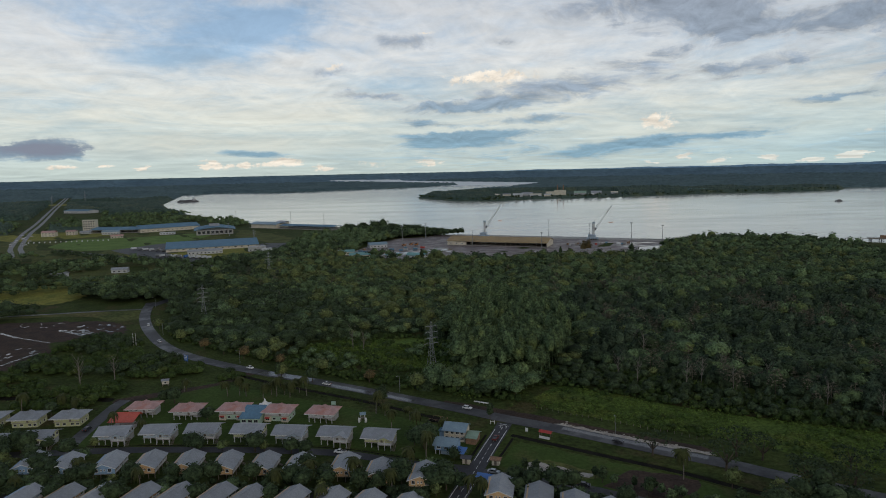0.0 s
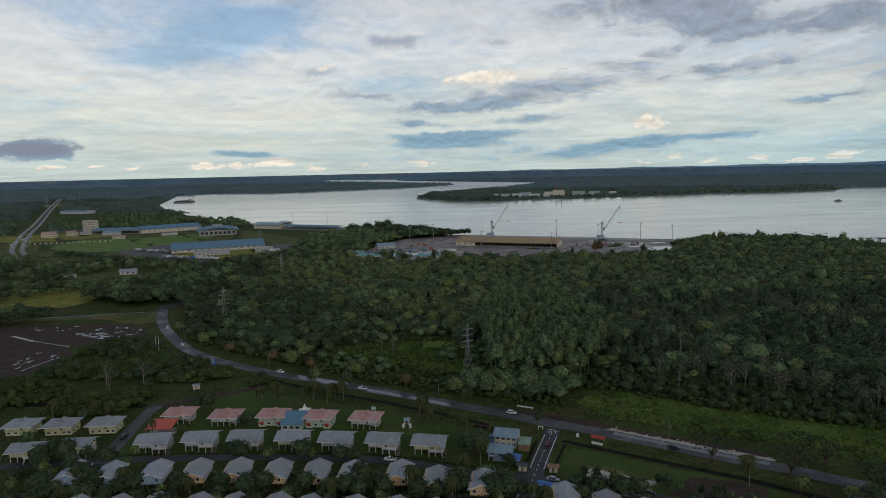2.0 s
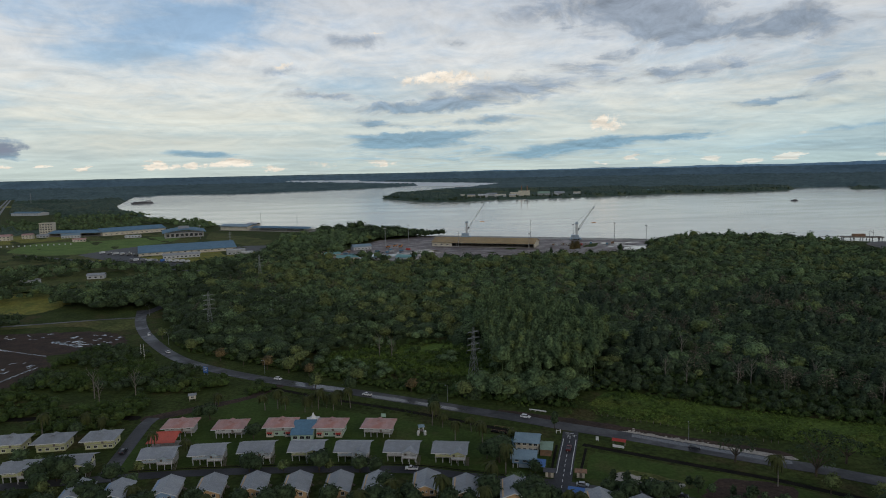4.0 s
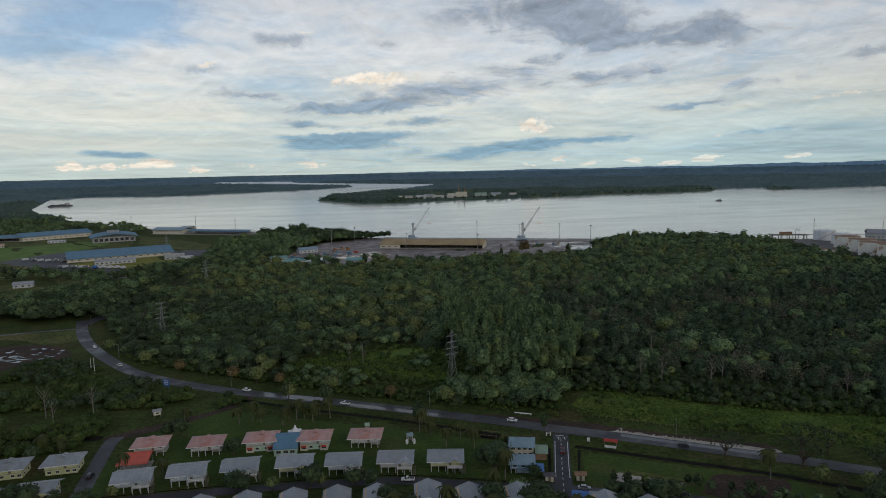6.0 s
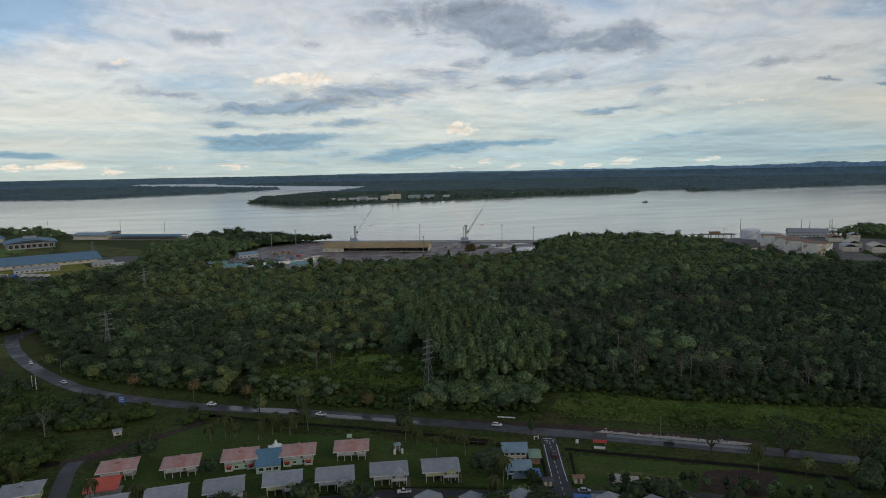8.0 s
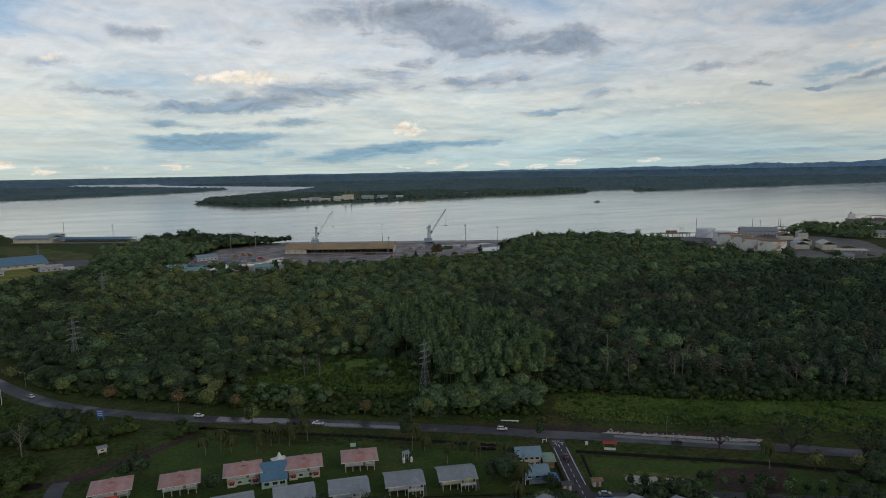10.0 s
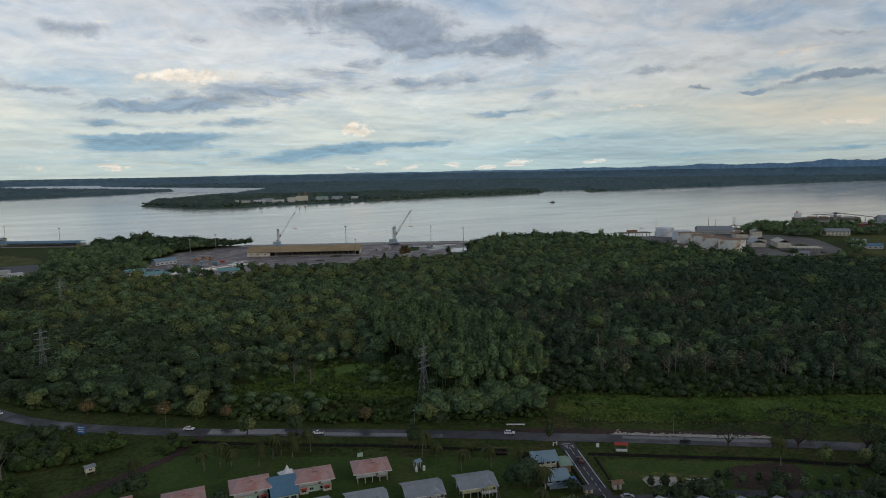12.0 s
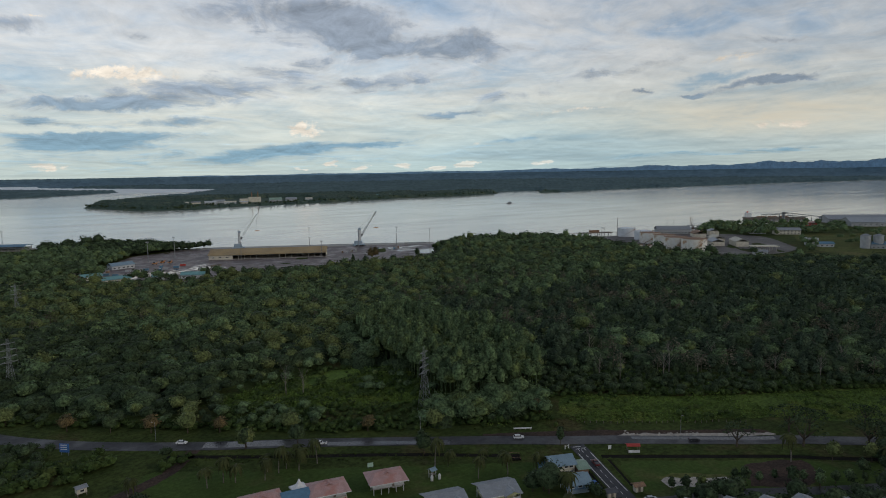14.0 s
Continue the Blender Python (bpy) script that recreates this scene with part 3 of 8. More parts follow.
def offset_line(line, by):
    d = np.gradient(line, axis=0)
    d /= np.linalg.norm(d, axis=1)[:, None]
    return line + np.c_[d[:, 1], -d[:, 0]] * by


def ribbon(name, line, width, z, mat, kind="structure", thick=0.12, label="", category="", parent=None):
    """A strip with thickness along a line."""
    l, r = offset_line(line, -width / 2), offset_line(line, width / 2)
    n = len(line)
    v = np.concatenate([np.c_[l, np.full(n, z)], np.c_[r, np.full(n, z)], np.c_[r, np.full(n, z - thick)], np.c_[l, np.full(n, z - thick)]])
    i = np.arange(n - 1)
    f = np.concatenate([np.c_[i + a * n, i + b * n, i + 1 + b * n, i + 1 + a * n] for a, b in ((0, 1), (1, 2), (2, 3), (3, 0))])
    return tagged(np_mesh(name, v, f[:, ::-1], mat, parent), label, category, "", kind)


def patch(name, outline, z, mat, label="", category="", rough=1.0, seed=1):
    """A patch of ground with an uneven edge."""
    line = smooth_line([*outline, outline[0]], 3.0)[:-1]
    rng = np.random.default_rng(seed)
    line = line + rng.normal(0, 0.5 * rough, line.shape)
    bm = bmesh.new()
    vs = [bm.verts.new((x, y, z)) for x, y in line]
    f = bm.faces.new(vs)
    if f.normal.z < 0:
        f.normal_flip()
    bmesh.ops.triangulate(bm, faces=[f])
    ob = part(name, bm, mat)
    return tagged(ob, label, category, "", "structure")


# ---------------------------------------------------------------- land and river
HUB, HIGH, NEAR, RIM = np.array((-75.0, 45.0)), 111.0, 2800.0, 4800.0
RIVER = [
    (-1400, 3500), (-1069, 2461), (-827, 1957), (-595, 1642), (-442, 1462), (-207, 1267), (-92, 1205), (0, 1120), (20, 1090), (330, 952),
    (430, 930), (560, 886), (640, 864), (740, 828), (800, 815), (850, 868), (910, 885), (1000, 866), (1060, 856), (1115, 822), (1170, 795), (1300, 725), (1700, 620), (2600, 300),
    (4200, -500), (5600, -900), (5600, 2300), (5024, 2535), (4018, 2634), (3105, 2589), (2381, 2553), (1755, 2456), (1953, 2702), (1719, 2746),
    (1543, 2505), (1211, 2435), (1045, 2456), (769, 2365), (505, 2297), (317, 2290), (187, 2209), (40, 2267),
]
RIVER += [
    (-98, 2583), (-60, 2850), (150, 3250), (430, 3700), (650, 4280), (760, 4900), (140, 6000), (-380, 7100), (-460, 8100), (-1400, 8900), (-1350, 7400),
    (-500, 5900), (130, 4700), (97, 4520), (-314, 4019), (-656, 3815), (-887, 3590), (-1300, 3760),
]


def shore(p):
    """Metres to the bank: above zero on land, below on the river."""
    d = line_distance(RIVER, p, True)
    return np.where(inside(RIVER, p), -d, d)


def far_off(v):
    """Draws the distance in: past NEAR the land comes closer and rises, so that the horizon lies within sight."""
    v = np.array(v, float)
    d = v[:, :2] - HUB
    r = np.hypot(*d.T)
    a = RIM - NEAR
    k = np.where(r > NEAR, (NEAR + a * (1 - np.exp(-np.maximum(r - NEAR, 0) / a))) / np.maximum(r, 1), 1.0)
    drop = np.where(r > NEAR, (r**2 - NEAR**2) / 14.9e6, 0)
    v[:, :2] = HUB + d * k[:, None]
    v[:, 2] = HIGH + (v[:, 2] - HIGH - drop) * k
    return v


def hills(az, r):
    """Height of the far hills."""
    h = np.zeros_like(r)
    for i in range(1, 7):
        h += np.sin(az * 7.3 * i + 1.7 * i * i + r / 5200) / i
    rise = np.clip((np.degrees(az) - 30) / 30, 0, 1)
    return np.clip((r - 9000) / 6000, 0, 1) * (12 + 8 * h) * (0.4 + 0.9 * rise)


def polar(az, rad):
    a, r = np.meshgrid(az, rad, indexing="ij")
    return a.ravel(), r.ravel(), np.c_[HUB[0] + r.ravel() * np.sin(a.ravel()), HUB[1] + r.ravel() * np.cos(a.ravel())]


def grid_faces(n, m, wrap=False):
    i, j = np.meshgrid(np.arange(n if wrap else n - 1), np.arange(m - 1), indexing="ij")
    i, j = i.ravel(), j.ravel()
    k = (i + 1) % n
    return np.c_[i * m + j, k * m + j, k * m + j + 1, i * m + j + 1][:, ::-1]


def make_ground():
    az = np.radians(np.concatenate([np.linspace(-50, 80, 330), np.linspace(80, 310, 70)[1:-1]]))
    rad = np.concatenate([np.linspace(0.5, 100, 12), np.geomspace(110, 45000, 150)])
    a, r, p = polar(az, rad)
    s = shore(p)
    z = np.clip(s * 0.25, -6, 0.0)
    rough = np.sin(p[:, 0] * 0.11 + np.sin(p[:, 1] * 0.07)) * np.sin(p[:, 1] * 0.09) * 0.12
    z = np.where(s > 0, hills(a, r) + np.where(r > 700, rough, 0) - 0.02, z)
    ob = np_mesh("ground", far_off(np.c_[p, z]), grid_faces(len(az), len(rad), True), M_GRASS)
    tagged(ob, "flat green river plain with rough grass", "ground", "", "structure")


def make_river():
    az = np.radians(np.linspace(-50, 110, 400))
    rad = np.geomspace(700, 30000, 130)
    a, r, p = polar(az, rad)
    f = grid_faces(len(az), len(rad))
    keep = (shore(p) < 60)[f].any(1)
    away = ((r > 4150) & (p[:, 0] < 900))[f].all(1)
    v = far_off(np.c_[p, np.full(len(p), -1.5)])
    # The far reach gets the painted sky tone instead of a mirror gloss.
    back = np_mesh("river_reach", v, f[keep & away], M_SKY_TONED_WATER)
    tagged(back, "distant reach of the river, sky reflection put into its colour", "river", "", "structure")
    ob = np_mesh("river", v, f[keep & ~away], M_WATER)
    tagged(ob, "wide calm silvery river reflecting the cloudy sky", "river", "", "structure")


def make_hills():
    """The range on the horizon, its blue haze put into the colour."""
    az = np.radians(np.linspace(4, 80, 700))
    d = np.degrees(az)
    jag = sum((0.64 - np.abs(np.sin(az * f + f))) / k for f, k in ((19, 1.3), (43, 2.2), (97, 3.6), (211, 6.0), (397, 11.0)))
    top = np.interp(d, (4, 20, 34, 46, 56, 63, 80), (40, 75, 108, 185, 270, 350, 320)) + jag * np.interp(d, (4, 34, 48, 60), (22, 40, 80, 125))
    rows = []
    for r, k in ((26000, -0.2), (27000, 0.45), (28000, 0.8), (29000, 1.0), (32000, 0.2)):
        lump = 1 + 0.12 * np.sin(az * 140 + r) * (k < 1)
        rows.append(np.c_[HUB[0] + r * np.sin(az), HUB[1] + r * np.cos(az), top * k * lump])
    v = np.concatenate([far_off(q) for q in rows])
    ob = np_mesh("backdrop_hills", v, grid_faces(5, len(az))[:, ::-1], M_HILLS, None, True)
    tagged(ob, "range of hills on the horizon tinted blue for haze", "hills", "", "structure")


make_ground()
make_river()
make_hills()

MAIN_ROAD = smooth_line([(-262, 560), (-246, 514), (-227, 474), (-203, 435), (-183, 409), (-160, 388), (-133, 369), (-106, 353), (-81, 340), (-55, 325.5), (-25, 308),
                         (-3, 295), (18, 281.5), (36, 271), (57, 257.6), (80, 242.8), (100, 230.8), (118, 218), (180, 178), (300, 110), (460, 20), (700, -110)])
SIDE_ROAD = smooth_line([(20.2, 277), (17.2, 267.5), (10.9, 250), (6.2, 236.5), (2.6, 226), (-2.2, 213), (-8, 196), (-16, 168)], 2.0)
HOUSE_STREET = smooth_line([(4, 232), (-4, 233.6), (-26, 240.5), (-47, 248), (-72, 251.8), (-95, 254), (-118, 255), (-140, 255.5), (-165, 254), (-200, 252), (-260, 246)])
WEST_STREET = smooth_line([(-161, 252), (-163, 268), (-164.5, 285), (-166, 306), (-165, 314)])
EAST_STREET = smooth_line([(4, 231), (16, 225.5), (40, 216.5), (54, 209), (75, 198), (110, 182)])
BACK_STREET = smooth_line([(-4, 206), (-40, 214), (-80, 219), (-130, 220), (-200, 217)])
HIGHWAY = smooth_line([(-600, 900), (-640, 960), (-690, 1035), (-828, 1278), (-976, 1560), (-1318, 2190), (-1640, 2790), (-1965, 3400)], 20)
HIGHWAY_LINK = smooth_line([(-255, 545), (-245, 600), (-222, 690), (-235, 742), (-307, 789), (-378, 836), (-483, 909), (-589, 978)], 8)
FARM_TRACK = smooth_line([(-256, 532), (-290, 528), (-330, 520), (-420, 505), (-600, 480)])
ribbon("road_main", MAIN_ROAD, 8.0, 0.11, M_ASPHALT, label="worn grey two-lane asphalt road with wet patches", category="road")
ribbon("road_side", SIDE_ROAD[1:], 6.4, 0.14, M_ASPHALT_NEW, label="dark asphalt side road with white edge lines", category="road")
ribbon("road_street", HOUSE_STREET, 5.6, 0.09, M_ASPHALT_NEW, label="narrow asphalt street between stilt houses", category="road")
ribbon("road_west", WEST_STREET, 6.0, 0.10, M_ASPHALT, label="narrow asphalt lane beside the houses", category="road")
ribbon("road_east", EAST_STREET, 5.4, 0.08, M_ASPHALT, label="narrow asphalt lane with parked cars", category="road")
ribbon("road_back", BACK_STREET, 5.0, 0.07, M_ASPHALT, label="narrow asphalt street between gardens", category="road")
for side in (-6.6, 6.6):
    lane = ribbon("road_highway", offset_line(HIGHWAY, side), 7.0, 0.3, M_ROAD_PALE, label="pale wet carriageway of the straight highway", category="road")
    flat = np.array([v.co for v in lane.data.vertices])
    lane.data.vertices.foreach_set("co", far_off(flat).astype(np.float32).ravel())
ribbon("road_link", HIGHWAY_LINK, 9, 0.15, M_ASPHALT_NEW, label="grey asphalt link road among trees", category="road")
ribbon("road_farm", FARM_TRACK, 3.6, 0.08, M_ASPHALT, label="pale farm road across the fields", category="road")


def wet_stretch(x0, x1, shift, wide):
    """A wet film on the main road between two places."""
    line = offset_line(MAIN_ROAD, shift)
    line = line[(line[:, 0] > x0) & (line[:, 0] < x1)]
    ribbon("road_wet", line, wide, 0.118, M_WET_ROAD, label="wet shining stretch of the asphalt road", category="road", thick=0.006)


wet_stretch(-112, -74, -0.6, 5.6)
wet_stretch(-70, -20, 1.4, 3.2)
wet_stretch(42, 96, -1.6, 3.0)


def road_markings():
    side = SIDE_ROAD[3:]
    for o in (-2.5, 2.5):
        for a, b in ((1, 17), (23, 60)):
            ribbon("road_line", offset_line(side, o)[a:b], 0.28, 0.165, M_PAINT, thick=0.015)
    for i in range(0, len(side) - 2, 2):
        ribbon("road_dash", side[i:i + 2], 0.2, 0.165, M_PAINT, thick=0.015)
    bar = np.array([(17.1, 274.0), (20.3, 272.8)])
    ribbon("road_stop_line", bar, 0.4, 0.165, M_PAINT, thick=0.015)
    for x, y in ((17.0, 269.6), (19.4, 269.0)):
        ribbon("road_arrow", np.array([(x, y), (x + 0.7, y + 2.2)]), 0.3, 0.165, M_PAINT, thick=0.015)
        ribbon("road_arrow", np.array([(x - 0.2, y + 2.4), (x + 1.6, y + 2.0)]), 0.3, 0.169, M_PAINT, thick=0.015)
    for x, y in ((-6, 234.2), (9, 229.0)):
        ribbon("road_stop_line", np.array([(x, y - 2.2), (x + 0.8, y + 0.4)]), 0.3, 0.12, M_PAINT, thick=0.015)


road_markings()

# ground patches
FIELD_CREEPER = [(36, 306), (57, 321), (91, 297), (122, 279), (188, 248), (300, 186), (420, 118), (380, 90), (260, 150), (146, 224), (108, 254), (74, 270), (45, 289)]
patch("ground_creeper", FIELD_CREEPER, 0.05, M_CREEPER, "bright green field overgrown with creepers", "field")
patch("ground_lawn", [(-130, 340), (-60, 302), (-5, 272), (6, 262), (-4, 240), (-60, 252), (-120, 258), (-160, 262), (-158, 300), (-140, 330)], 0.03, M_LAWN, "mown dark green lawn round the houses", "lawn")
patch("ground_green", [(24, 255), (60, 234), (100, 208), (120, 190), (80, 186), (40, 214), (16, 228), (13, 244)], 0.03, M_LAWN, "open mown green beside the road", "lawn")
patch("ground_soil", [(-350, 490), (-318, 492), (-290, 492), (-262, 489), (-240, 470), (-232, 446), (-246, 434), (-270, 428), (-256, 405), (-254, 376), (-268, 366), (-330, 366), (-400, 420), (-400, 470)], 0.04, M_SOIL, "bare red-brown building ground with puddles", "soil", 2)
patch("ground_straw", [(-470, 600), (-429, 658), (-361, 644), (-339, 598), (-348, 562), (-390, 550), (-470, 545)], 0.04, M_STRAW, "yellowing dry grass field", "field", 3)
patch("ground_sand", [(24, 240), (32, 238), (46, 229), (52, 222), (44, 224), (30, 231)], 0.06, M_OLIVE_GRASS, "worn brownish grass court on the green", "lawn", 2.0)
patch("ground_sandy", [(25.0, 236.5), (29.0, 237.2), (33, 233.5), (37.0, 232.0), (40, 229), (46.9, 226.4), (44.4, 224.0), (38.0, 226.2), (34.5, 228.6), (31.1, 227.2), (27, 230.5), (23.7, 231.4)], 0.075, M_SAND, "bare pale sandy patch on the green", "sand", 0.5, 4)
patch("ground_worn", [(62, 229.6), (70, 226.4), (82.7, 216.6), (70, 207.2), (58.2, 209), (49.8, 218.2)], 0.07, M_SOIL, "bare reddish soil among the planted trees", "soil", 1.6, 8)
patch("ground_verge", [(-6, 304), (30, 286), (62, 266), (96, 246), (92, 243), (60, 261), (30, 279), (-4, 299)], 0.06, M_SOIL, "bare red earth along the road's verge", "soil", 0.6)
PUDDLES = []
rain = random.Random(12)
for i in range(46):
    u, v = rain.random() ** 0.8, rain.random()
    PUDDLES.append((-284 + 36 * u + 8 * v, 462 - 12 * u + 24 * v * v, rain.uniform(0.5, 2.0), rain.uniform(0.4, 1.2), rain.uniform(-50, 20)))
for i in range(9):
    k = i / 8
    PUDDLES.append((-283 + 21 * k, 462.5 - 12.5 * k, rain.uniform(2.2, 3.4), rain.uniform(1.0, 1.9), -30))
    PUDDLES.append((-329 + 24 * k, 461 - 15.5 * k, rain.uniform(1.8, 3.2), rain.uniform(0.8, 1.3), -32))
    PUDDLES.append((-303 + 30 * k, 444.5 - 15 * k, rain.uniform(1.0, 2.2), rain.uniform(0.25, 0.6), -27))
    PUDDLES.append((-270 + 5.5 * k, 380 + 22 * k, rain.uniform(1.6, 2.8), rain.uniform(0.5, 1.0), 76))
for i in range(16):
    PUDDLES.append((rain.uniform(-290, -268), rain.uniform(376, 418), rain.uniform(0.8, 2.6), rain.uniform(0.3, 0.8), rain.uniform(50, 90)))
    PUDDLES.append((rain.uniform(-332, -296), rain.uniform(470, 488), rain.uniform(0.5, 1.8), rain.uniform(0.3, 0.6), rain.uniform(-30, 10)))
for i, (x, y, a, b, rz) in enumerate(PUDDLES):
    c, n = np.array((x, y)), 9
    ang = np.linspace(0, math.tau, n, False)
    k = 0.75 + 0.5 * np.abs(np.sin(ang * 3 + i))
    ell = np.c_[a * np.cos(ang) * k, b * np.sin(ang) * k]
    t = radians(rz)
    patch("ground_puddle", [tuple(c + (ex * math.cos(t) - ey * math.sin(t), ex * math.sin(t) + ey * math.cos(t))) for ex, ey in ell], 0.07, M_PUDDLE, "bright rain puddle on bare soil", "puddle", 0.4, i)
patch("ground_track", [(-170, 316), (-150, 326), (-128, 338), (-118, 350), (-114, 358), (-110, 356), (-116, 345), (-126, 333), (-150, 318), (-168, 309)], 0.05, M_SOIL, "muddy wheel track across the grass", "track", 0.5)
patch("ground_wheel_ruts", [(-172, 312), (-200, 316), (-240, 318), (-300, 316), (-300, 320), (-240, 323), (-200, 321), (-172, 317)], 0.05, M_MUD, "dark muddy track between scrub", "track", 0.6)
patch("ground_olive", [(-620, 560), (-430, 665), (-340, 670), (-262, 745), (-310, 775), (-470, 870), (-640, 930), (-900, 900), (-900, 600)], 0.03, M_OLIVE_GRASS, "rough olive grassland with scattered trees", "field", 4)
patch("ground_olive", [(-900, 1000), (-720, 965), (-480, 872), (-240, 866), (-226, 1010), (-330, 1220), (-480, 1290), (-620, 1300), (-900, 1300)], 0.02, M_OLIVE_GRASS, "worn olive grass round the warehouses", "field", 4, 6)
patch("ground_olive", [(-255, 535), (-240, 500), (-262, 490), (-300, 510), (-420, 498), (-420, 506), (-300, 524)], 0.05, M_OLIVE_GRASS, "rough grass strip by the farm road", "field", 1)

# ---------------------------------------------------------------- houses on stilts


def hip_roof(bm, x0, y0, x1, y1, ze, zr, thick=0.14, run=3.2):
    """Four sloping plates round a short ridge along x, with a ridge cap."""
    ym = (y0 + y1) / 2
    a, b, c, d = (x0, y0, ze), (x1, y0, ze), (x1, y1, ze), (x0, y1, ze)
    p, q = (x0 + run, ym, zr), (x1 - run, ym, zr)
    for corners in ([a, b, q, p], [b, c, q], [c, d, p, q], [d, a, p]):
        slab(bm, corners, thick)
    beam(bm, (p[0], ym, zr + 0.01), (q[0], ym, zr + 0.01), 0.35, 0.1)
    return bm


def turned(bm, deg):
    bmesh.ops.transform(bm, matrix=pose(0, 0, 0, 0, 0, deg), verts=bm.verts)
    return bm


def window(parent, x, y, z, wide, high, face="y", sign=-1, name="window", panes=2):
    """A window with frame, panes and sill on a wall that faces along an axis."""
    def place(a0, a1, n0, n1, z0, z1):
        lo, hi = sorted((n0 * sign, n1 * sign))
        return (x + a0, y + lo, z + z0, x + a1, y + hi, z + z1) if face == "y" else (x + lo, y + a0, z + z0, x + hi, y + a1, z + z1)
    h, t = wide / 2, 0.09
    f = part(name, boxes(place(-h - t, -h, 0, 0.08, -t, high + t), place(h, h + t, 0, 0.08, -t, high + t), place(-h, h, 0, 0.08, high, high + t), place(-h, h, 0, 0.08, -t, 0), place(-h - 0.15, h + 0.15, 0.08, 0.2, -t - 0.06, -t)), M_TRIM, parent)
    w = wide / panes
    for i in range(panes):
        part("pane", boxes(place(-h + i * w + 0.03, -h + (i + 1) * w - 0.03, -0.02, 0.035, 0, high)), M_GLASS, f)
    return f


def door(parent, x, y, z, mat=None, face="y", sign=-1):
    lo, hi = sorted((0, 0.06 * sign))
    b = (x - 0.45, y + lo, z, x + 0.45, y + hi, z + 2.05) if face == "y" else (x + lo, y - 0.45, z, x + hi, y + 0.45, z + 2.05)
    d = part("door", boxes(b), mat or M_TIMBER, parent)
    lo, hi = sorted((0.06 * sign, 0.12 * sign))
    b = (x + 0.3, y + lo, z + 1.0, x + 0.4, y + hi, z + 1.1) if face == "y" else (x + lo, y + 0.3, z + 1.0, x + hi, y + 0.4, z + 1.1)
    part("handle", boxes(b), M_STEEL, d)
    return d


def railing(parent, p, q, z):
    """Hand rail, foot rail and balusters between two points."""
    p, q = Vector((*p, z)), Vector((*q, z))
    up = Vector((0, 0, 1))
    part("hand_rail", beams((p + up * 0.95, q + up * 0.95, 0.09)), M_TRIM, parent)
    part("foot_rail", beams((p + up * 0.12, q + up * 0.12, 0.07)), M_TRIM, parent)
    part("rail_panel", beams((p + up * 0.5, q + up * 0.5, 0.03, 0.6)), M_WALL_WHITE, parent)


def stair(parent, x, y0, y1, z1, wide=1.0, n=9):
    """A straight timber stair from the ground at y0 up to z1 at y1."""
    bm = beams(((x - wide / 2, y0, 0), (x - wide / 2, y1, z1), 0.08, 0.22), ((x + wide / 2, y0, 0), (x + wide / 2, y1, z1), 0.08, 0.22))
    for i in range(n):
        k = (i + 0.5) / n
        y, z = y0 + (y1 - y0) * k, z1 * k
        box(bm, x - wide / 2, y - 0.13, z, x + wide / 2, y + 0.13, z + 0.05)
    part("stair", bm, M_TIMBER, parent)


def stilts(parent, xs, ys, z, mat=None, w=0.24):
    for x in xs:
        for y in ys:
            part("stilt", boxes((x - w / 2, y - w / 2, 0, x + w / 2, y + w / 2, z)), mat or M_WALL_WHITE, parent)


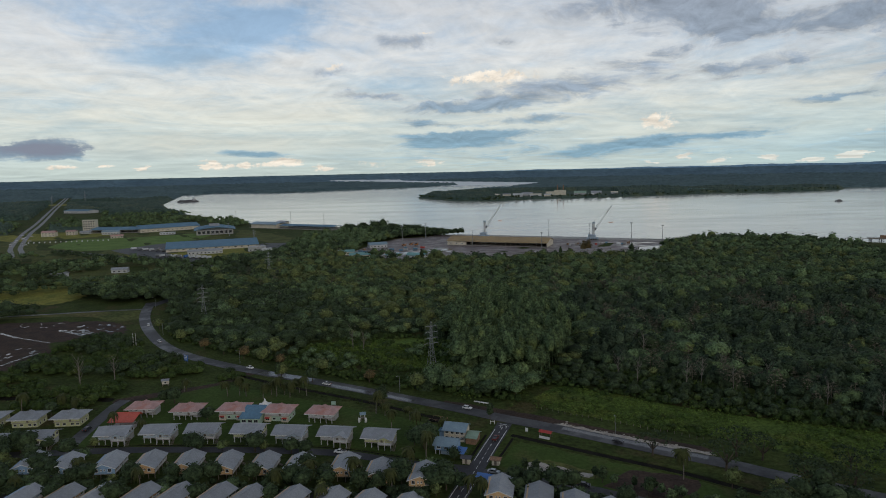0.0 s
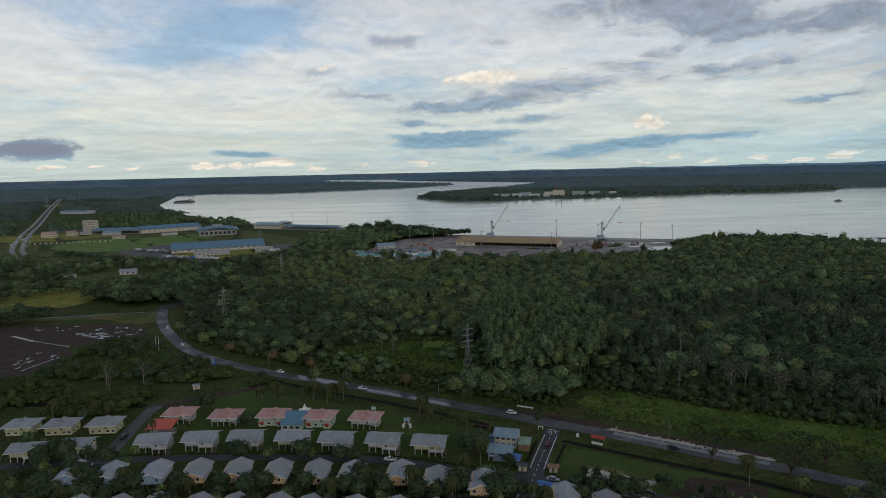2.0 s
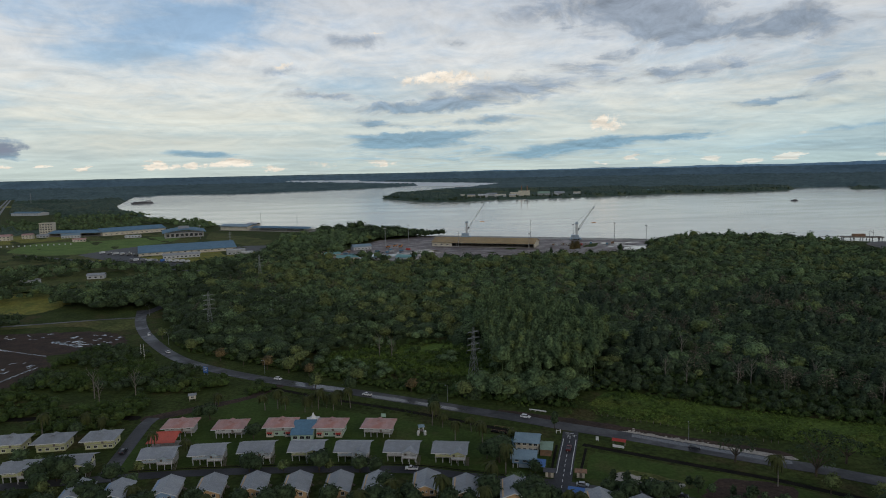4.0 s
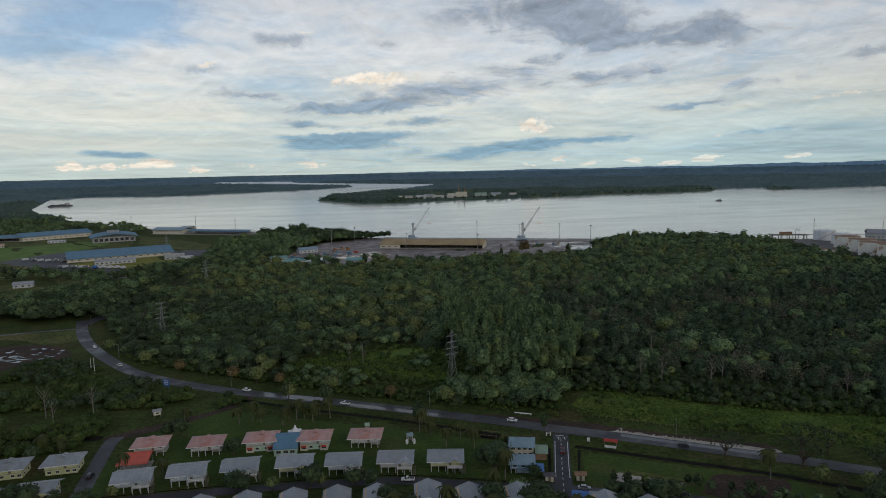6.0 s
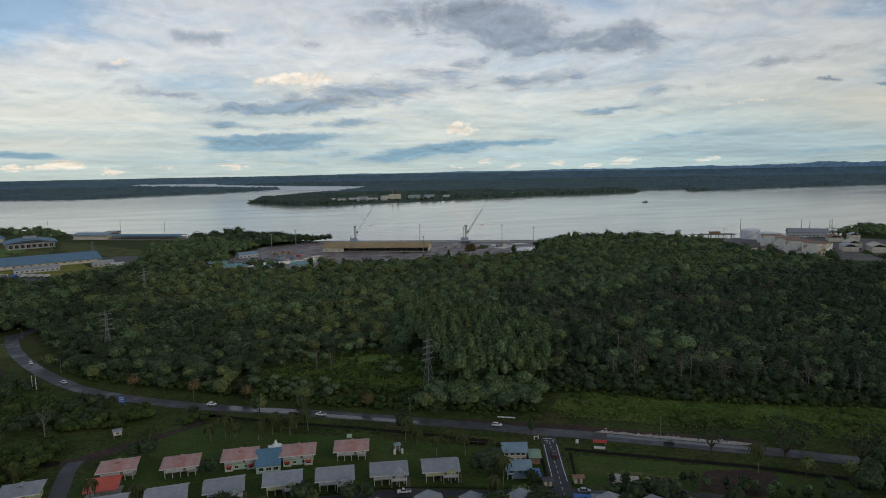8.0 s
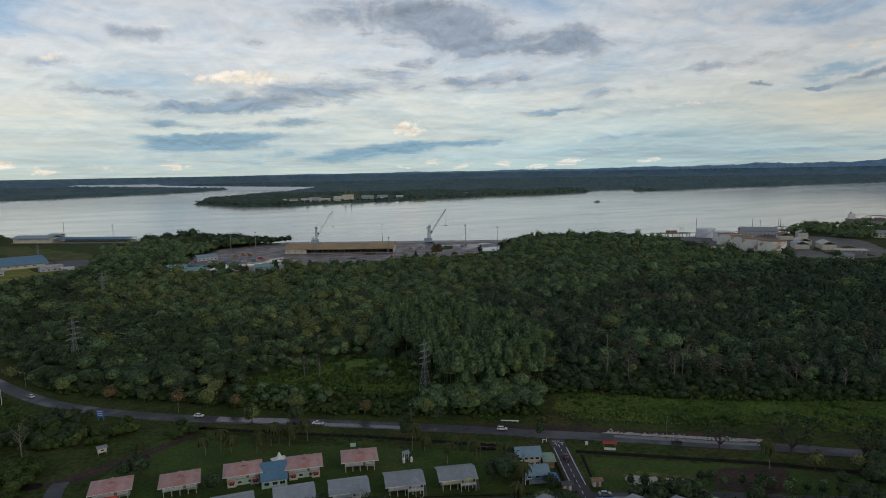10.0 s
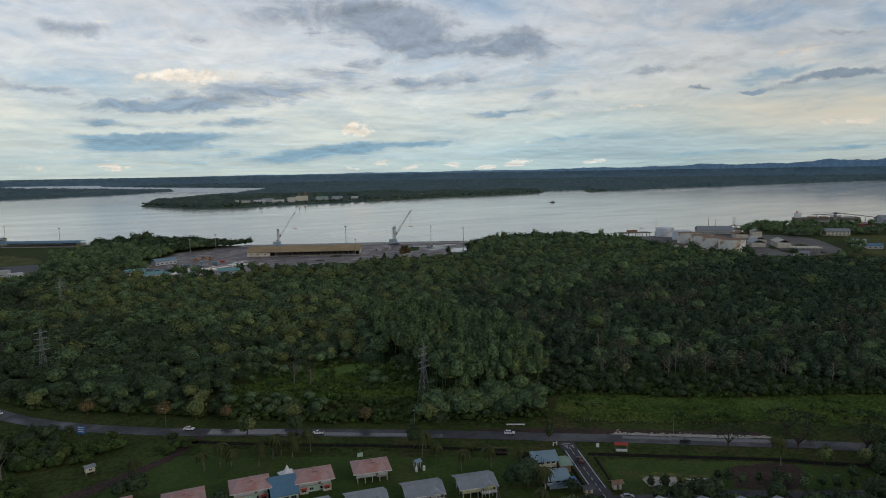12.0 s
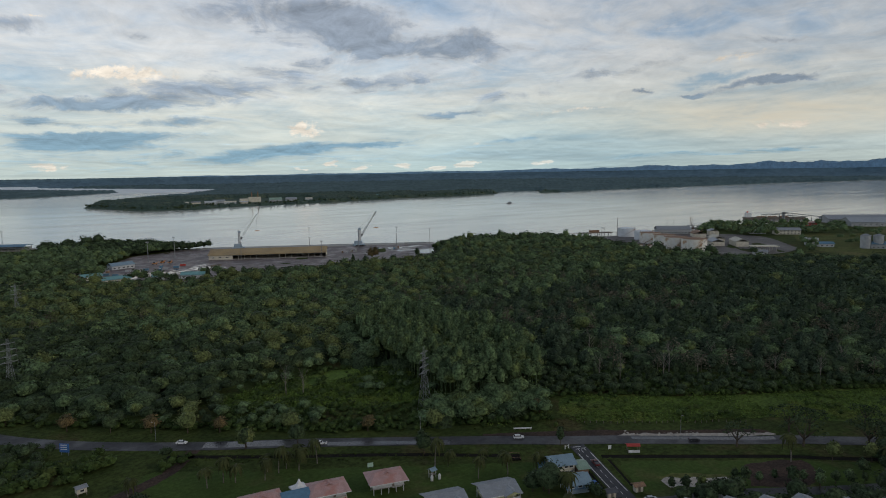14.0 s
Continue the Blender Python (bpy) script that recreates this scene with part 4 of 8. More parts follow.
def long_house(wall, roof, label, ground_floor=None, cap=False, verandah=True, floor=2.2, wall_height=2.6, pitch=1.55):
    """A house whose ridge runs along the street: stilts or a walled ground floor, one storey above, a verandah under a cross gable."""
    h = thing("stilt_house", 0, 0, 0, 0, label, "house", "houses of the estate")
    f, e, r = floor, floor + wall_height, floor + wall_height + pitch
    if ground_floor:
        g = part("ground_floor_wall", boxes((-5.4, -3.9, 0, 5.6, 4.2, f)), ground_floor, h)
        for x in (-4, -1.2, 2.4, 4.6):
            window(g, x, -3.9, 0.7, 1.3, 0.9)
        for y in (-1.6, 1.8):
            window(g, 5.6, y, 0.7, 1.2, 0.9, "x", 1)
    else:
        stilts(h, (-5.3, -2.65, 0.0, 2.65, 5.3), (-4.0, 0.2, 4.2), f)
        part("store_wall", boxes((2.2, -0.8, 0, 5.6, 4.0, f)), M_WALL_GREY, h)
    part("floor_slab", boxes((-5.65, -4.3, f, 5.65, 4.4, f + 0.2)), M_CONCRETE, h)
    body = part("wall", gable_body(bmesh.new(), -5.5, -4.1, 5.5, 4.2, f + 0.2, e, e + 0.25 if cap else r - 0.3), wall, h)
    if cap:
        part("roof", hip_roof(bmesh.new(), -6.95, -5.75, 6.95, 5.7, e - 0.3, r), roof, h)
    else:
        part("roof", gable_roof(bmesh.new(), -6.95, -5.75, 6.95, 5.7, e - 0.3, r, 0.14, 0.0), roof, h)
    part("fascia", boxes((-6.95, -5.82, e - 0.55, 6.95, -5.76, e - 0.28)), M_TRIM, h)
    for x in (-4.6, -2.2):
        window(body, x, -4.1, f + 1.15, 1.5, 1.15)
    for y in (-2.4, 0.6, 3.0):
        window(body, 5.5, y, f + 1.15, 1.2, 1.1, "x", 1)
        window(body, -5.5, y, f + 1.15, 1.2, 1.1, "x", -1)
    door(body, 1.6, -4.1, f + 0.2)
    window(body, 4.2, -4.1, f + 1.1, 1.6, 1.2)
    if verandah:
        v = part("verandah", boxes((0.6, -6.3, f, 6.2, -4.31, f + 0.18)), M_CONCRETE, h)
        for x in (0.8, 3.4, 6.0):
            part("verandah_post", boxes((x - 0.09, -6.2, 0, x + 0.09, -6.02, f)), M_WALL_WHITE, v)
            part("verandah_post", boxes((x - 0.08, -6.2, f + 0.18, x + 0.08, -6.04, e - 0.3)), M_TRIM, v)
        railing(v, (0.8, -6.12), (6.0, -6.12), f + 0.18)
        railing(v, (6.1, -6.1), (6.1, -4.3), f + 0.18)
        bm = turned(gable_roof(bmesh.new(), -7.0, -3.2, -2.2, 3.2, 0, 1.25, 0.12), 90)
        bmesh.ops.translate(bm, vec=(3.4, 0, e - 0.28), verts=bm.verts)
        part("verandah_roof", bm, roof, v)
        bm = bmesh.new()
        slab_pts = [(0.9, -6.55, e - 0.3), (5.9, -6.55, e - 0.3), (3.4, -6.55, e + 0.68)]
        front = [bm.verts.new(c) for c in slab_pts]
        back = [bm.verts.new((c[0], c[1] + 0.1, c[2])) for c in slab_pts]
        bm.faces.new(front)
        bm.faces.new(back[::-1])
        for i in range(3):
            bm.faces.new((front[i], back[i], back[(i + 1) % 3], front[(i + 1) % 3]))
        part("pediment", bm, wall, v)
        stair(h, 6.9, -6.2, -3.0, f)
    if cap:
        bm = turned(gable_roof(bmesh.new(), -1.6, -1.5, 1.9, 1.5, 0, 0.5, 0.1), 90)
        bmesh.ops.translate(bm, vec=(0.3, 0, r - 0.42), verts=bm.verts)
        part("cross_gable", bm, roof, h)
        part("roof_vent", boxes((0.1, 0.6, r - 0.2, 0.5, 1.0, r + 0.35)), roof, h)
    return h


def end_house(wall, label, floor=1.95):
    """A house with its gable to the street and an open gallery along one side; the front faces -x."""
    h = thing("gable_house", 0, 0, 0, 0, label, "house", "houses of the estate")
    f, e, r = floor, floor + 2.7, floor + 4.25
    stilts(h, (-5.6, -1.9, 1.9, 5.6), (-4.0, -1.7, 1.2, 3.9), f, M_TIMBER, 0.2)
    part("floor_slab", boxes((-6.0, -4.2, f, 6.0, 4.15, f + 0.18)), M_TIMBER, h)
    body = part("wall", boxes((-5.9, -2.6, f + 0.18, 5.9, 4.05, e + 0.1)), wall, h)
    for x in (-5.92, 5.78):
        tri = bmesh.new()
        v = [tri.verts.new((x + d, y, z)) for d in (0, 0.14) for y, z in ((-4.1, e - 0.3), (4.1, e - 0.3), (0, r - 0.22))]
        for fc in ((2, 1, 0), (3, 4, 5), (0, 1, 4, 3), (1, 2, 5, 4), (2, 0, 3, 5)):
            tri.faces.new([v[i] for i in fc])
        part("gable_wall", tri, wall, h)
    part("gallery_screen", boxes((-5.9, -4.05, f + 0.18, -5.75, -2.62, e - 0.3)), wall, h)
    part("roof", gable_roof(bmesh.new(), -6.6, -4.75, 6.5, 4.75, e - 0.35, r, 0.13), M_ROOF_GREY, h)
    part("barge_board", beams(((-6.62, -4.75, e - 0.45), (-6.62, 0, r - 0.1), 0.06, 0.25), ((-6.62, 4.75, e - 0.45), (-6.62, 0, r - 0.1), 0.06, 0.25)), M_TRIM, h)
    for y in (-2.2, 2.5):
        window(body, -5.92, y, f + 1.0, 1.1, 1.15, "x", -1)
    for y in (-0.4, 0.8):
        window(body, -5.92, y, f + 1.5, 0.45, 0.5, "x", -1, "vent", 1)
    for x in (-4.2, 0.2, 4.0):
        window(body, x, -2.6, f + 1.0, 1.2, 1.1)
    door(body, 2.2, -2.6, f + 0.18)
    g = part("gallery", boxes((-5.7, -4.3, f + 0.18, 5.9, -4.2, f + 0.3)), M_TIMBER, h)
    railing(g, (-5.6, -4.15), (5.8, -4.15), f + 0.18)
    for x in (-1.9, 1.9, 5.7):
        part("gallery_post", boxes((x - 0.07, -4.2, f + 0.18, x + 0.07, -4.06, e - 0.2)), M_TRIM, g)
    stair(h, 6.4, -4.8, -1.8, f, 0.9)
    return h


ROW_TWO = [(-192.6, 256.9, "y"), (-175.4, 259.8, "y"), (-145.0, 262.6, "b"), (-126.5, 263.4, "b"), (-108.0, 263.5, "b"), (-88.3, 262.0, "y"), (-70.3, 259.4, "b"), (-51.2, 257.0, "w"), (-32.8, 253.7, "y")]
ROW_ONE = [(-124.2, 288.9, "p"), (-61.0, 281.9, "p"), (-146.4, 293.0, "p"), (-102.9, 288.2, "q"), (-81.4, 285.0, "q")]
ROW_YELLOW = [(-212.0, 284.0), (-194.5, 283.3), (-175.6, 283.6)]
ROW_THREE = [(-163.0, 236.5, "b"), (-149.0, 235.0, "b"), (-132.6, 235.4, "b"), (-117.8, 235.2, "p"), (-103.0, 234.8, "p"), (-88.1, 233.3, "p"), (-73.8, 232.0, "p"), (-60.7, 230.1, "p"), (-43.6, 229.6, "p"), (-30.4, 224.3, "p"), (-14.5, 220.9, "p")]
ROW_FOUR = [(-150.0, 209.8), (-136.2, 209.6), (-124.0, 209.9), (-109.9, 209.3), (-97.8, 208.7), (-83.9, 208.1), (-73.1, 206.3), (-58.5, 205.1), (-45.0, 203.8), (-32.9, 201.5), (-20.0, 198.5)]
EAST_ROW = [(11.7, 209.6), (23.8, 203.4), (34.4, 197.6), (44.8, 192.4), (54.9, 186.0), (65.7, 179.6)]


def street_turn(x):
    """The way the houses face, which follows the bend of the street."""
    return float(np.interp(x, (-190, -145, -108, -88, -60, -30, 20), (3.0, 1.5, -2.0, -5.5, -9.5, -11.5, -15.0)))


def settle():
    made = {
        "b": long_house(M_WALL_PALE, M_ROOF_GREY, "pale blue stilt house with a grey sheet roof and white verandah"),
        "w": long_house(M_WALL_WHITE, M_ROOF_GREY, "white stilt house with a grey sheet roof and verandah"),
        "y": long_house(M_WALL_YELLOW, M_ROOF_GREY, "pale yellow stilt house with a grey sheet roof and verandah"),
        "p": long_house(M_WALL_WHITE, M_ROOF_PINK, "white stilt house under a faded pink roof", cap=True, verandah=False, pitch=1.6),
        "q": long_house(M_WALL_WHITE, M_ROOF_PINK, "two-storey white and mint house under a faded pink roof", M_WALL_MINT, True, False, 2.4, 2.4, 1.6),
        "g": long_house(M_WALL_YELLOW, M_ROOF_GREY, "two-storey pale yellow house with a grey sheet roof", M_WALL_YELLOW, True, False, 2.1, 2.4, 1.6),
    }
    ends = {
        "p": end_house(M_WALL_PEACH, "peach wooden stilt house with a grey gable roof"),
        "b": end_house(M_WALL_BLUE, "blue wooden stilt house with a grey gable roof"),
    }
    for x in (-3.9, 4.1):
        q = part("bay", boxes((x - 1.5, -5.0, 0, x + 1.5, -3.92, 2.4)), M_WALL_CREAM, made["q"])
        window(q, x, -5.0, 0.8, 1.7, 1.0)
        part("awning", slab(bmesh.new(), [(x - 1.1, -5.7, 1.75), (x + 1.1, -5.7, 1.75), (x + 1.1, -5.02, 2.2), (x - 1.1, -5.02, 2.2)], 0.06), M_RED, q, "red window awning")
    used = set()

    def stand(kinds, k, m):
        if k in used:
            copy_thing(kinds[k[1]], m)
        else:
            used.add(k)
            kinds[k[1]].matrix_basis = m

    for x, y, k in ROW_TWO:
        stand(made, ("l", k), pose(x, y + 2.5, 0, 0, 0, street_turn(x)))
    for x, y, k in ROW_ONE:
        stand(made, ("l", k), pose(x, y + 1.7, 0, 0, 0, street_turn(x) - 1.5))
    for x, y in ROW_YELLOW:
        stand(made, ("l", "g"), pose(x, y + 2.2, 0, 0, 0, street_turn(x)))
    for x, y, k in ROW_THREE:
        stand(ends, ("e", k), pose(x, y + 0.6, 0, 0, 0, 90 + street_turn(x) + 4))
    for i, (x, y) in enumerate(ROW_FOUR):
        stand(ends, ("e", "b" if i in (0,) else "p"), pose(x, y + 0.6, 0, 0, 0, 90 + street_turn(x) - 14))
    for x, y in EAST_ROW:
        stand(ends, ("e", "p"), pose(x, y + 0.6, 0, 0, 0, 90 + street_turn(x) + 4))


settle()


def school_hall():
    """The blue-roofed hall between the two pink houses, with a white tent top behind."""
    h = thing("blue_hall", -92.6, 284.2, 0, -5, "mint hall with a blue sheet roof between two houses", "hall")
    body = part("wall", boxes((-4.4, -5.0, 0, 4.4, 5.0, 3.0)), M_WALL_MINT, h)
    part("roof", slab(bmesh.new(), [(-4.8, -5.6, 3.1), (4.8, -5.6, 3.1), (4.8, 4.6, 5.7), (-4.8, 4.6, 5.7)], 0.18), M_ROOF_BLUE, h)
    for x in (-2.6, 0.2, 2.8):
        window(body, x, -5.0, 1.1, 1.8, 1.2)
    t = thing("party_tent", -89.5, 292.0, 0, 10, "white pointed canopy tent on poles", "tent")
    for x, y in ((-2.5, -2.5), (2.5, -2.5), (2.5, 2.5), (-2.5, 2.5)):
        part("pole", tube(bmesh.new(), x, y, 0, 4.2, 0.06, n=6), M_STEEL, t)
    bm = bmesh.new()
    rings = []
    for k, (w, z) in enumerate(((2.7, 4.1), (2.7, 4.45), (1.5, 4.9), (0.7, 5.7), (0.12, 7.4))):
        rings.append([bm.verts.new((w * a, w * b, z)) for a, b in ((-1, -1), (0, -1.02), (1, -1), (1.02, 0), (1, 1), (0, 1.02), (-1, 1), (-1.02, 0))])
    for a, b in zip(rings, rings[1:]):
        for i in range(8):
            bm.faces.new((a[i], a[(i + 1) % 8], b[(i + 1) % 8], b[i]))
    bm.faces.new(rings[-1])
    part("canopy", bm, M_TRIM, t)


def red_carport():
    c = thing("carport", -149.3, 281.5, 0, 0, "open carport with a bright red sheet roof", "carport")
    part("roof", gable_roof(bmesh.new(), -5.6, -4.6, 5.8, 5.2, 3.3, 4.9, 0.12, 3.4), M_ROOF_RED, c)
    for x in (-5, 0, 5.2):
        for y in (-4.0, 4.4):
            part("post", boxes((x - 0.1, y - 0.1, 0, x + 0.1, y + 0.1, 3.4)), M_STEEL, c)
    part("floor_slab", boxes((-5.6, -4.6, 0, 5.8, 5.0, 0.14)), M_CONCRETE, c)


def office_pair():
    """Two two-storey offices with pale blue roofs by the junction, and a green lean-to."""
    a = thing("two_storey_office", -1.7, 260.4, 0, -17, "two-storey cream office with a pale blue roof", "house")
    body = part("wall", boxes((-4.5, -3.4, 0, 4.5, 3.4, 4.9)), M_WALL_CREAM, a)
    part("roof", gable_roof(bmesh.new(), -5.1, -4.9, 5.1, 4.3, 4.8, 6.8, 0.14, 0.0), M_ROOF_PALE_BLUE, a)
    for x in (-3.2, -1.0, 1.2, 3.2):
        window(body, x, -3.4, 3.2, 1.3, 1.0)
        window(body, x, -3.4, 1.0, 1.3, 1.0)
    part("side_wing", boxes((-7.0, -1.6, 0, -4.52, 3.0, 3.2)), M_WALL_BLUE, a)
    part("side_wing_roof", slab(bmesh.new(), [(-7.4, -2.0, 3.3), (-4.52, -2.0, 3.8), (-4.52, 3.4, 3.8), (-7.4, 3.4, 3.3)], 0.1), M_ROOF_BLUE, a)
    part("lean_to_roof", gable_roof(bmesh.new(), 5.0, -5.6, 10.0, 2.6, 2.9, 4.1, 0.12), M_ROOF_GREEN, a, "pale green lean-to roof")
    part("lean_to_wall", boxes((5.1, -4.8, 0, 9.4, 2.0, 2.8)), M_RUST, a)
    b = thing("two_storey_office", -5.6, 247.7, 0, -17, "two-storey blue office with a pale roof", "house")
    body = part("wall", boxes((-4.3, -3.6, 1.9, 4.3, 3.4, 4.2)), M_WALL_BLUE, b)
    part("ground_floor_wall", boxes((-2.0, -2.8, 0, 4.2, 3.2, 1.9)), M_WALL_PALE, b)
    stilts(b, (-4.0, -2.4), (-3.2, 2.8), 1.9)
    part("roof", gable_roof(bmesh.new(), -4.9, -4.9, 4.9, 4.3, 4.1, 5.9, 0.14, 0.0), M_ROOF_PALE_BLUE, b)
    for x in (-2.6, 0.4, 2.9):
        window(body, x, -3.6, 2.7, 1.4, 0.9)
    part("carport_roof", slab(bmesh.new(), [(4.3, -5.4, 2.3), (8.0, -5.4, 2.1), (8.0, 0.6, 2.3), (4.3, 0.6, 2.5)], 0.08), M_BLUE_PLASTIC, b, "blue plastic carport roof")
    for x in (7.7,):
        for y in (-5.0, 0.2):
            part("carport_post", boxes((x - 0.07, y - 0.07, 0, x + 0.07, y + 0.07, 2.15)), M_STEEL, b)


def guard_huts():
    for x, y, rz, lab in ((1.4, 237.4, -17, "small white guard hut with a dark roof"), (12.4, 235.6, -17, "pale bus shelter with a red and white roof")):
        h = thing("guard_hut", x, y, 0, rz, lab, "hut")
        part("wall", boxes((-1.4, -1.0, 0, 1.4, 1.0, 2.2)), M_WALL_CREAM, h)
        part("roof", gable_roof(bmesh.new(), -2.2, -1.7, 2.2, 1.7, 2.3, 3.0, 0.1), M_RUST if "red" in lab else M_STEEL_DARK, h)
        door(h, 0, -1.0, 0)
    k = thing("roadside_stall", 35.0, 259.3, 0, -30, "roadside stall with a red roof over a white counter", "stall")
    part("roof", gable_roof(bmesh.new(), -2.7, -1.4, 2.7, 1.4, 2.4, 2.9, 0.1), M_RED, k)
    for x in (-2.3, 2.3):
        for y in (-1.1, 1.1):
            part("post", boxes((x - 0.06, y - 0.06, 0, x + 0.06, y + 0.06, 2.45)), M_TIMBER, k)
    part("counter", boxes((-2.2, -1.9, 0, 2.2, -1.45, 0.9)), M_TRIM, k)
    s = thing("white_notice_board", 27.8, 264.6, 0, -30, "white notice board on two posts", "sign")
    part("board", boxes((-0.6, -0.06, 0.4, 0.6, 0.06, 2.0)), M_TRIM, s)
    for x in (-0.45, 0.45):
        part("post", boxes((x - 0.06, 0.07, 0, x + 0.06, 0.17, 2.0)), M_STEEL, s)
    b = thing("direction_sign", -158.8, 375.5, 0, -38, "large blue road direction sign on posts", "sign")
    part("board", boxes((-2.1, -0.06, 1.4, 2.1, 0.06, 5.0)), M_BLUE_PLASTIC, b)
    for z in (4.2, 3.3, 2.4):
        part("text_bar", boxes((-1.6, -0.085, z, 1.2, -0.062, z + 0.35)), M_TRIM, b)
    for x in (-1.5, 1.5):
        part("post", boxes((x - 0.08, 0.07, 0, x + 0.08, 0.22, 5.0)), M_STEEL, b)
    for i in range(2):
        q = thing("marker_pole", -207.0 + i * 1.7, 411.8, 0, 0, "thin white twin pole beside the road", "pole", "marker poles")
        part("shaft", tube(bmesh.new(), 0, 0, 0, 9.5, 0.14, 0.09, 6), M_TRIM, q)
        part("cap", tube(bmesh.new(), 0, 0, 9.5, 9.9, 0.2, 0.1, 6), M_STEEL, q)
    w = thing("pump_house", -153.9, 335.2, 0, 15, "small pale hut on legs in the grass", "hut")
    part("wall", boxes((-1.6, -1.3, 1.2, 1.6, 1.3, 3.1)), M_WALL_CREAM, w)
    part("roof", gable_roof(bmesh.new(), -2.0, -1.8, 2.0, 1.8, 3.1, 3.7, 0.08), M_ROOF_GREY, w)
    for x in (-1.4, 1.4):
        for y in (-1.1, 1.1):
            part("leg", boxes((x - 0.1, y - 0.1, 0, x + 0.1, y + 0.1, 1.2)), M_TIMBER, w)
    window(w, 0, -1.3, 1.8, 1.2, 0.7)
    p = thing("playground_hut", -43.2, 281.8, 0, 10, "small playground hut with a blue roof", "hut")
    for x in (-0.9, 0.9):
        for y in (-0.9, 0.9):
            part("post", boxes((x - 0.08, y - 0.08, 0, x + 0.08, y + 0.08, 3.0)), M_TRIM, p)
    part("roof", gable_roof(bmesh.new(), -1.4, -1.4, 1.4, 1.4, 3.0, 3.7, 0.08), M_ROOF_PALE_BLUE, p)
    part("deck", boxes((-1.0, -1.0, 1.2, 1.0, 1.0, 1.3)), M_TIMBER, p)
    for x, y in ((-44.6, 279.6), (-41.6, 279.4)):
        u = thing("white_urn", x, y, 0, 0, "tall white water tank on the lawn", "tank")
        part("body", tube(tube(bmesh.new(), 0, 0, 0, 1.5, 0.5, 0.55), 0, 0, 1.5, 2.1, 0.55, 0.2), M_TRIM, u)
    g = thing("notice_board", -59.4, 300.6, 0, -12, "small pale green notice board on the lawn", "sign")
    part("board", boxes((-1.1, -0.08, 0.5, 1.1, 0.08, 2.1)), M_WALL_MINT, g)
    for x in (-0.9, 0.9):
        part("post", boxes((x - 0.06, 0.09, 0, x + 0.06, 0.2, 2.1)), M_STEEL, g)
    c = thing("culvert_gate", 3.0 - 12.5, 279.5, 0, -28, "dark concrete sluice with rails over the ditch", "sluice")
    part("deck", boxes((-3.6, -2.4, 0, 3.6, 2.4, 0.5)), M_MUD, c)
    for y in (-2.2, 2.2):
        part("hand_rail", boxes((-3.6, y - 0.05, 1.2, 3.6, y + 0.05, 1.3)), M_RUST, c)
        for x in (-3.4, 0, 3.4):
            part("post", boxes((x - 0.06, y - 0.06, 0.5, x + 0.06, y + 0.06, 1.2)), M_RUST, c)


school_hall()
red_carport()
office_pair()
guard_huts()


# ---------------------------------------------------------------- ditches, kerbs, lamps, cars
def ditch(name, pts, wide, label):
    line = smooth_line(pts, 3.0)
    # Near-black flat strip laid on the ground as the bed; nothing is dug out.
    ribbon(name, line, wide, 0.05, M_MUD, label=label, category="ditch", thick=0.03)
    for s in (-1, 1):
        bank = offset_line(line, s * (wide / 2 + 0.5))
        n = len(bank)
        rows = [np.c_[offset_line(bank, s * o), np.full(n, z)] for o, z in ((-0.4, 0.02), (-0.1, 0.14), (0.3, 0.14), (1.0, 0.0))]
        tagged(np_mesh("ditch_bank", np.concatenate(rows), np.concatenate([grid_faces(4, n)]), M_GRASS), "grassy earth bank along the ditch", "bank", "", "structure")


ditch("ditch_west", [(-124, 352), (-119, 349), (-85, 328), (-46.5, 306), (-9.5, 282)], 2.8, "dark drainage ditch beside the road")
ditch("ditch_east", [(21, 262), (41, 249.5), (60, 237.5), (80, 225), (97, 212), (130, 190)], 2.8, "dark drainage ditch along the green")
ditch("ditch_lane", [(13.2, 239), (17.0, 248), (21.8, 260)], 1.0, "narrow concrete drain beside the side road")
ditch("ditch_office", [(3.6, 243), (7.0, 253), (10.6, 263)], 1.0, "narrow concrete drain beside the offices")
ditch("ditch_street", [(-6, 237.6), (-26, 244.4), (-47, 252), (-72, 255.8), (-118, 259), (-155, 259.4)], 0.7, "narrow concrete drain along the street")


def street_lamp():
    s = thing("street_lamp", 0, 0, 0, 0, "tall grey steel street lamp with a curved arm", "street lamp", "street lamps")
    part("pole", tube(bmesh.new(), 0, 0, 0, 8.0, 0.12, 0.07, 8), M_STEEL, s)
    part("arm", beams(((0, 0, 7.9), (0.9, 0, 8.6), 0.08), ((0.9, 0, 8.6), (2.0, 0, 8.8), 0.08)), M_STEEL, s)
    part("lamp_head", boxes((1.8, -0.14, 8.74, 2.5, 0.14, 8.88)), M_WALL_GREY, s)
    return s


def lamps_on_road():
    first, line = street_lamp(), offset_line(MAIN_ROAD, -6.2)
    todo = [i for i in range(6, len(line) - 60, 26)]
    for k, i in enumerate(todo):
        d = line[i + 1] - line[i]
        m = pose(*line[i], 0, 0, 0, math.degrees(math.atan2(d[1], d[0])) - 90)
        if k:
            copy_thing(first, m)
        else:
            first.matrix_basis = m


lamps_on_road()


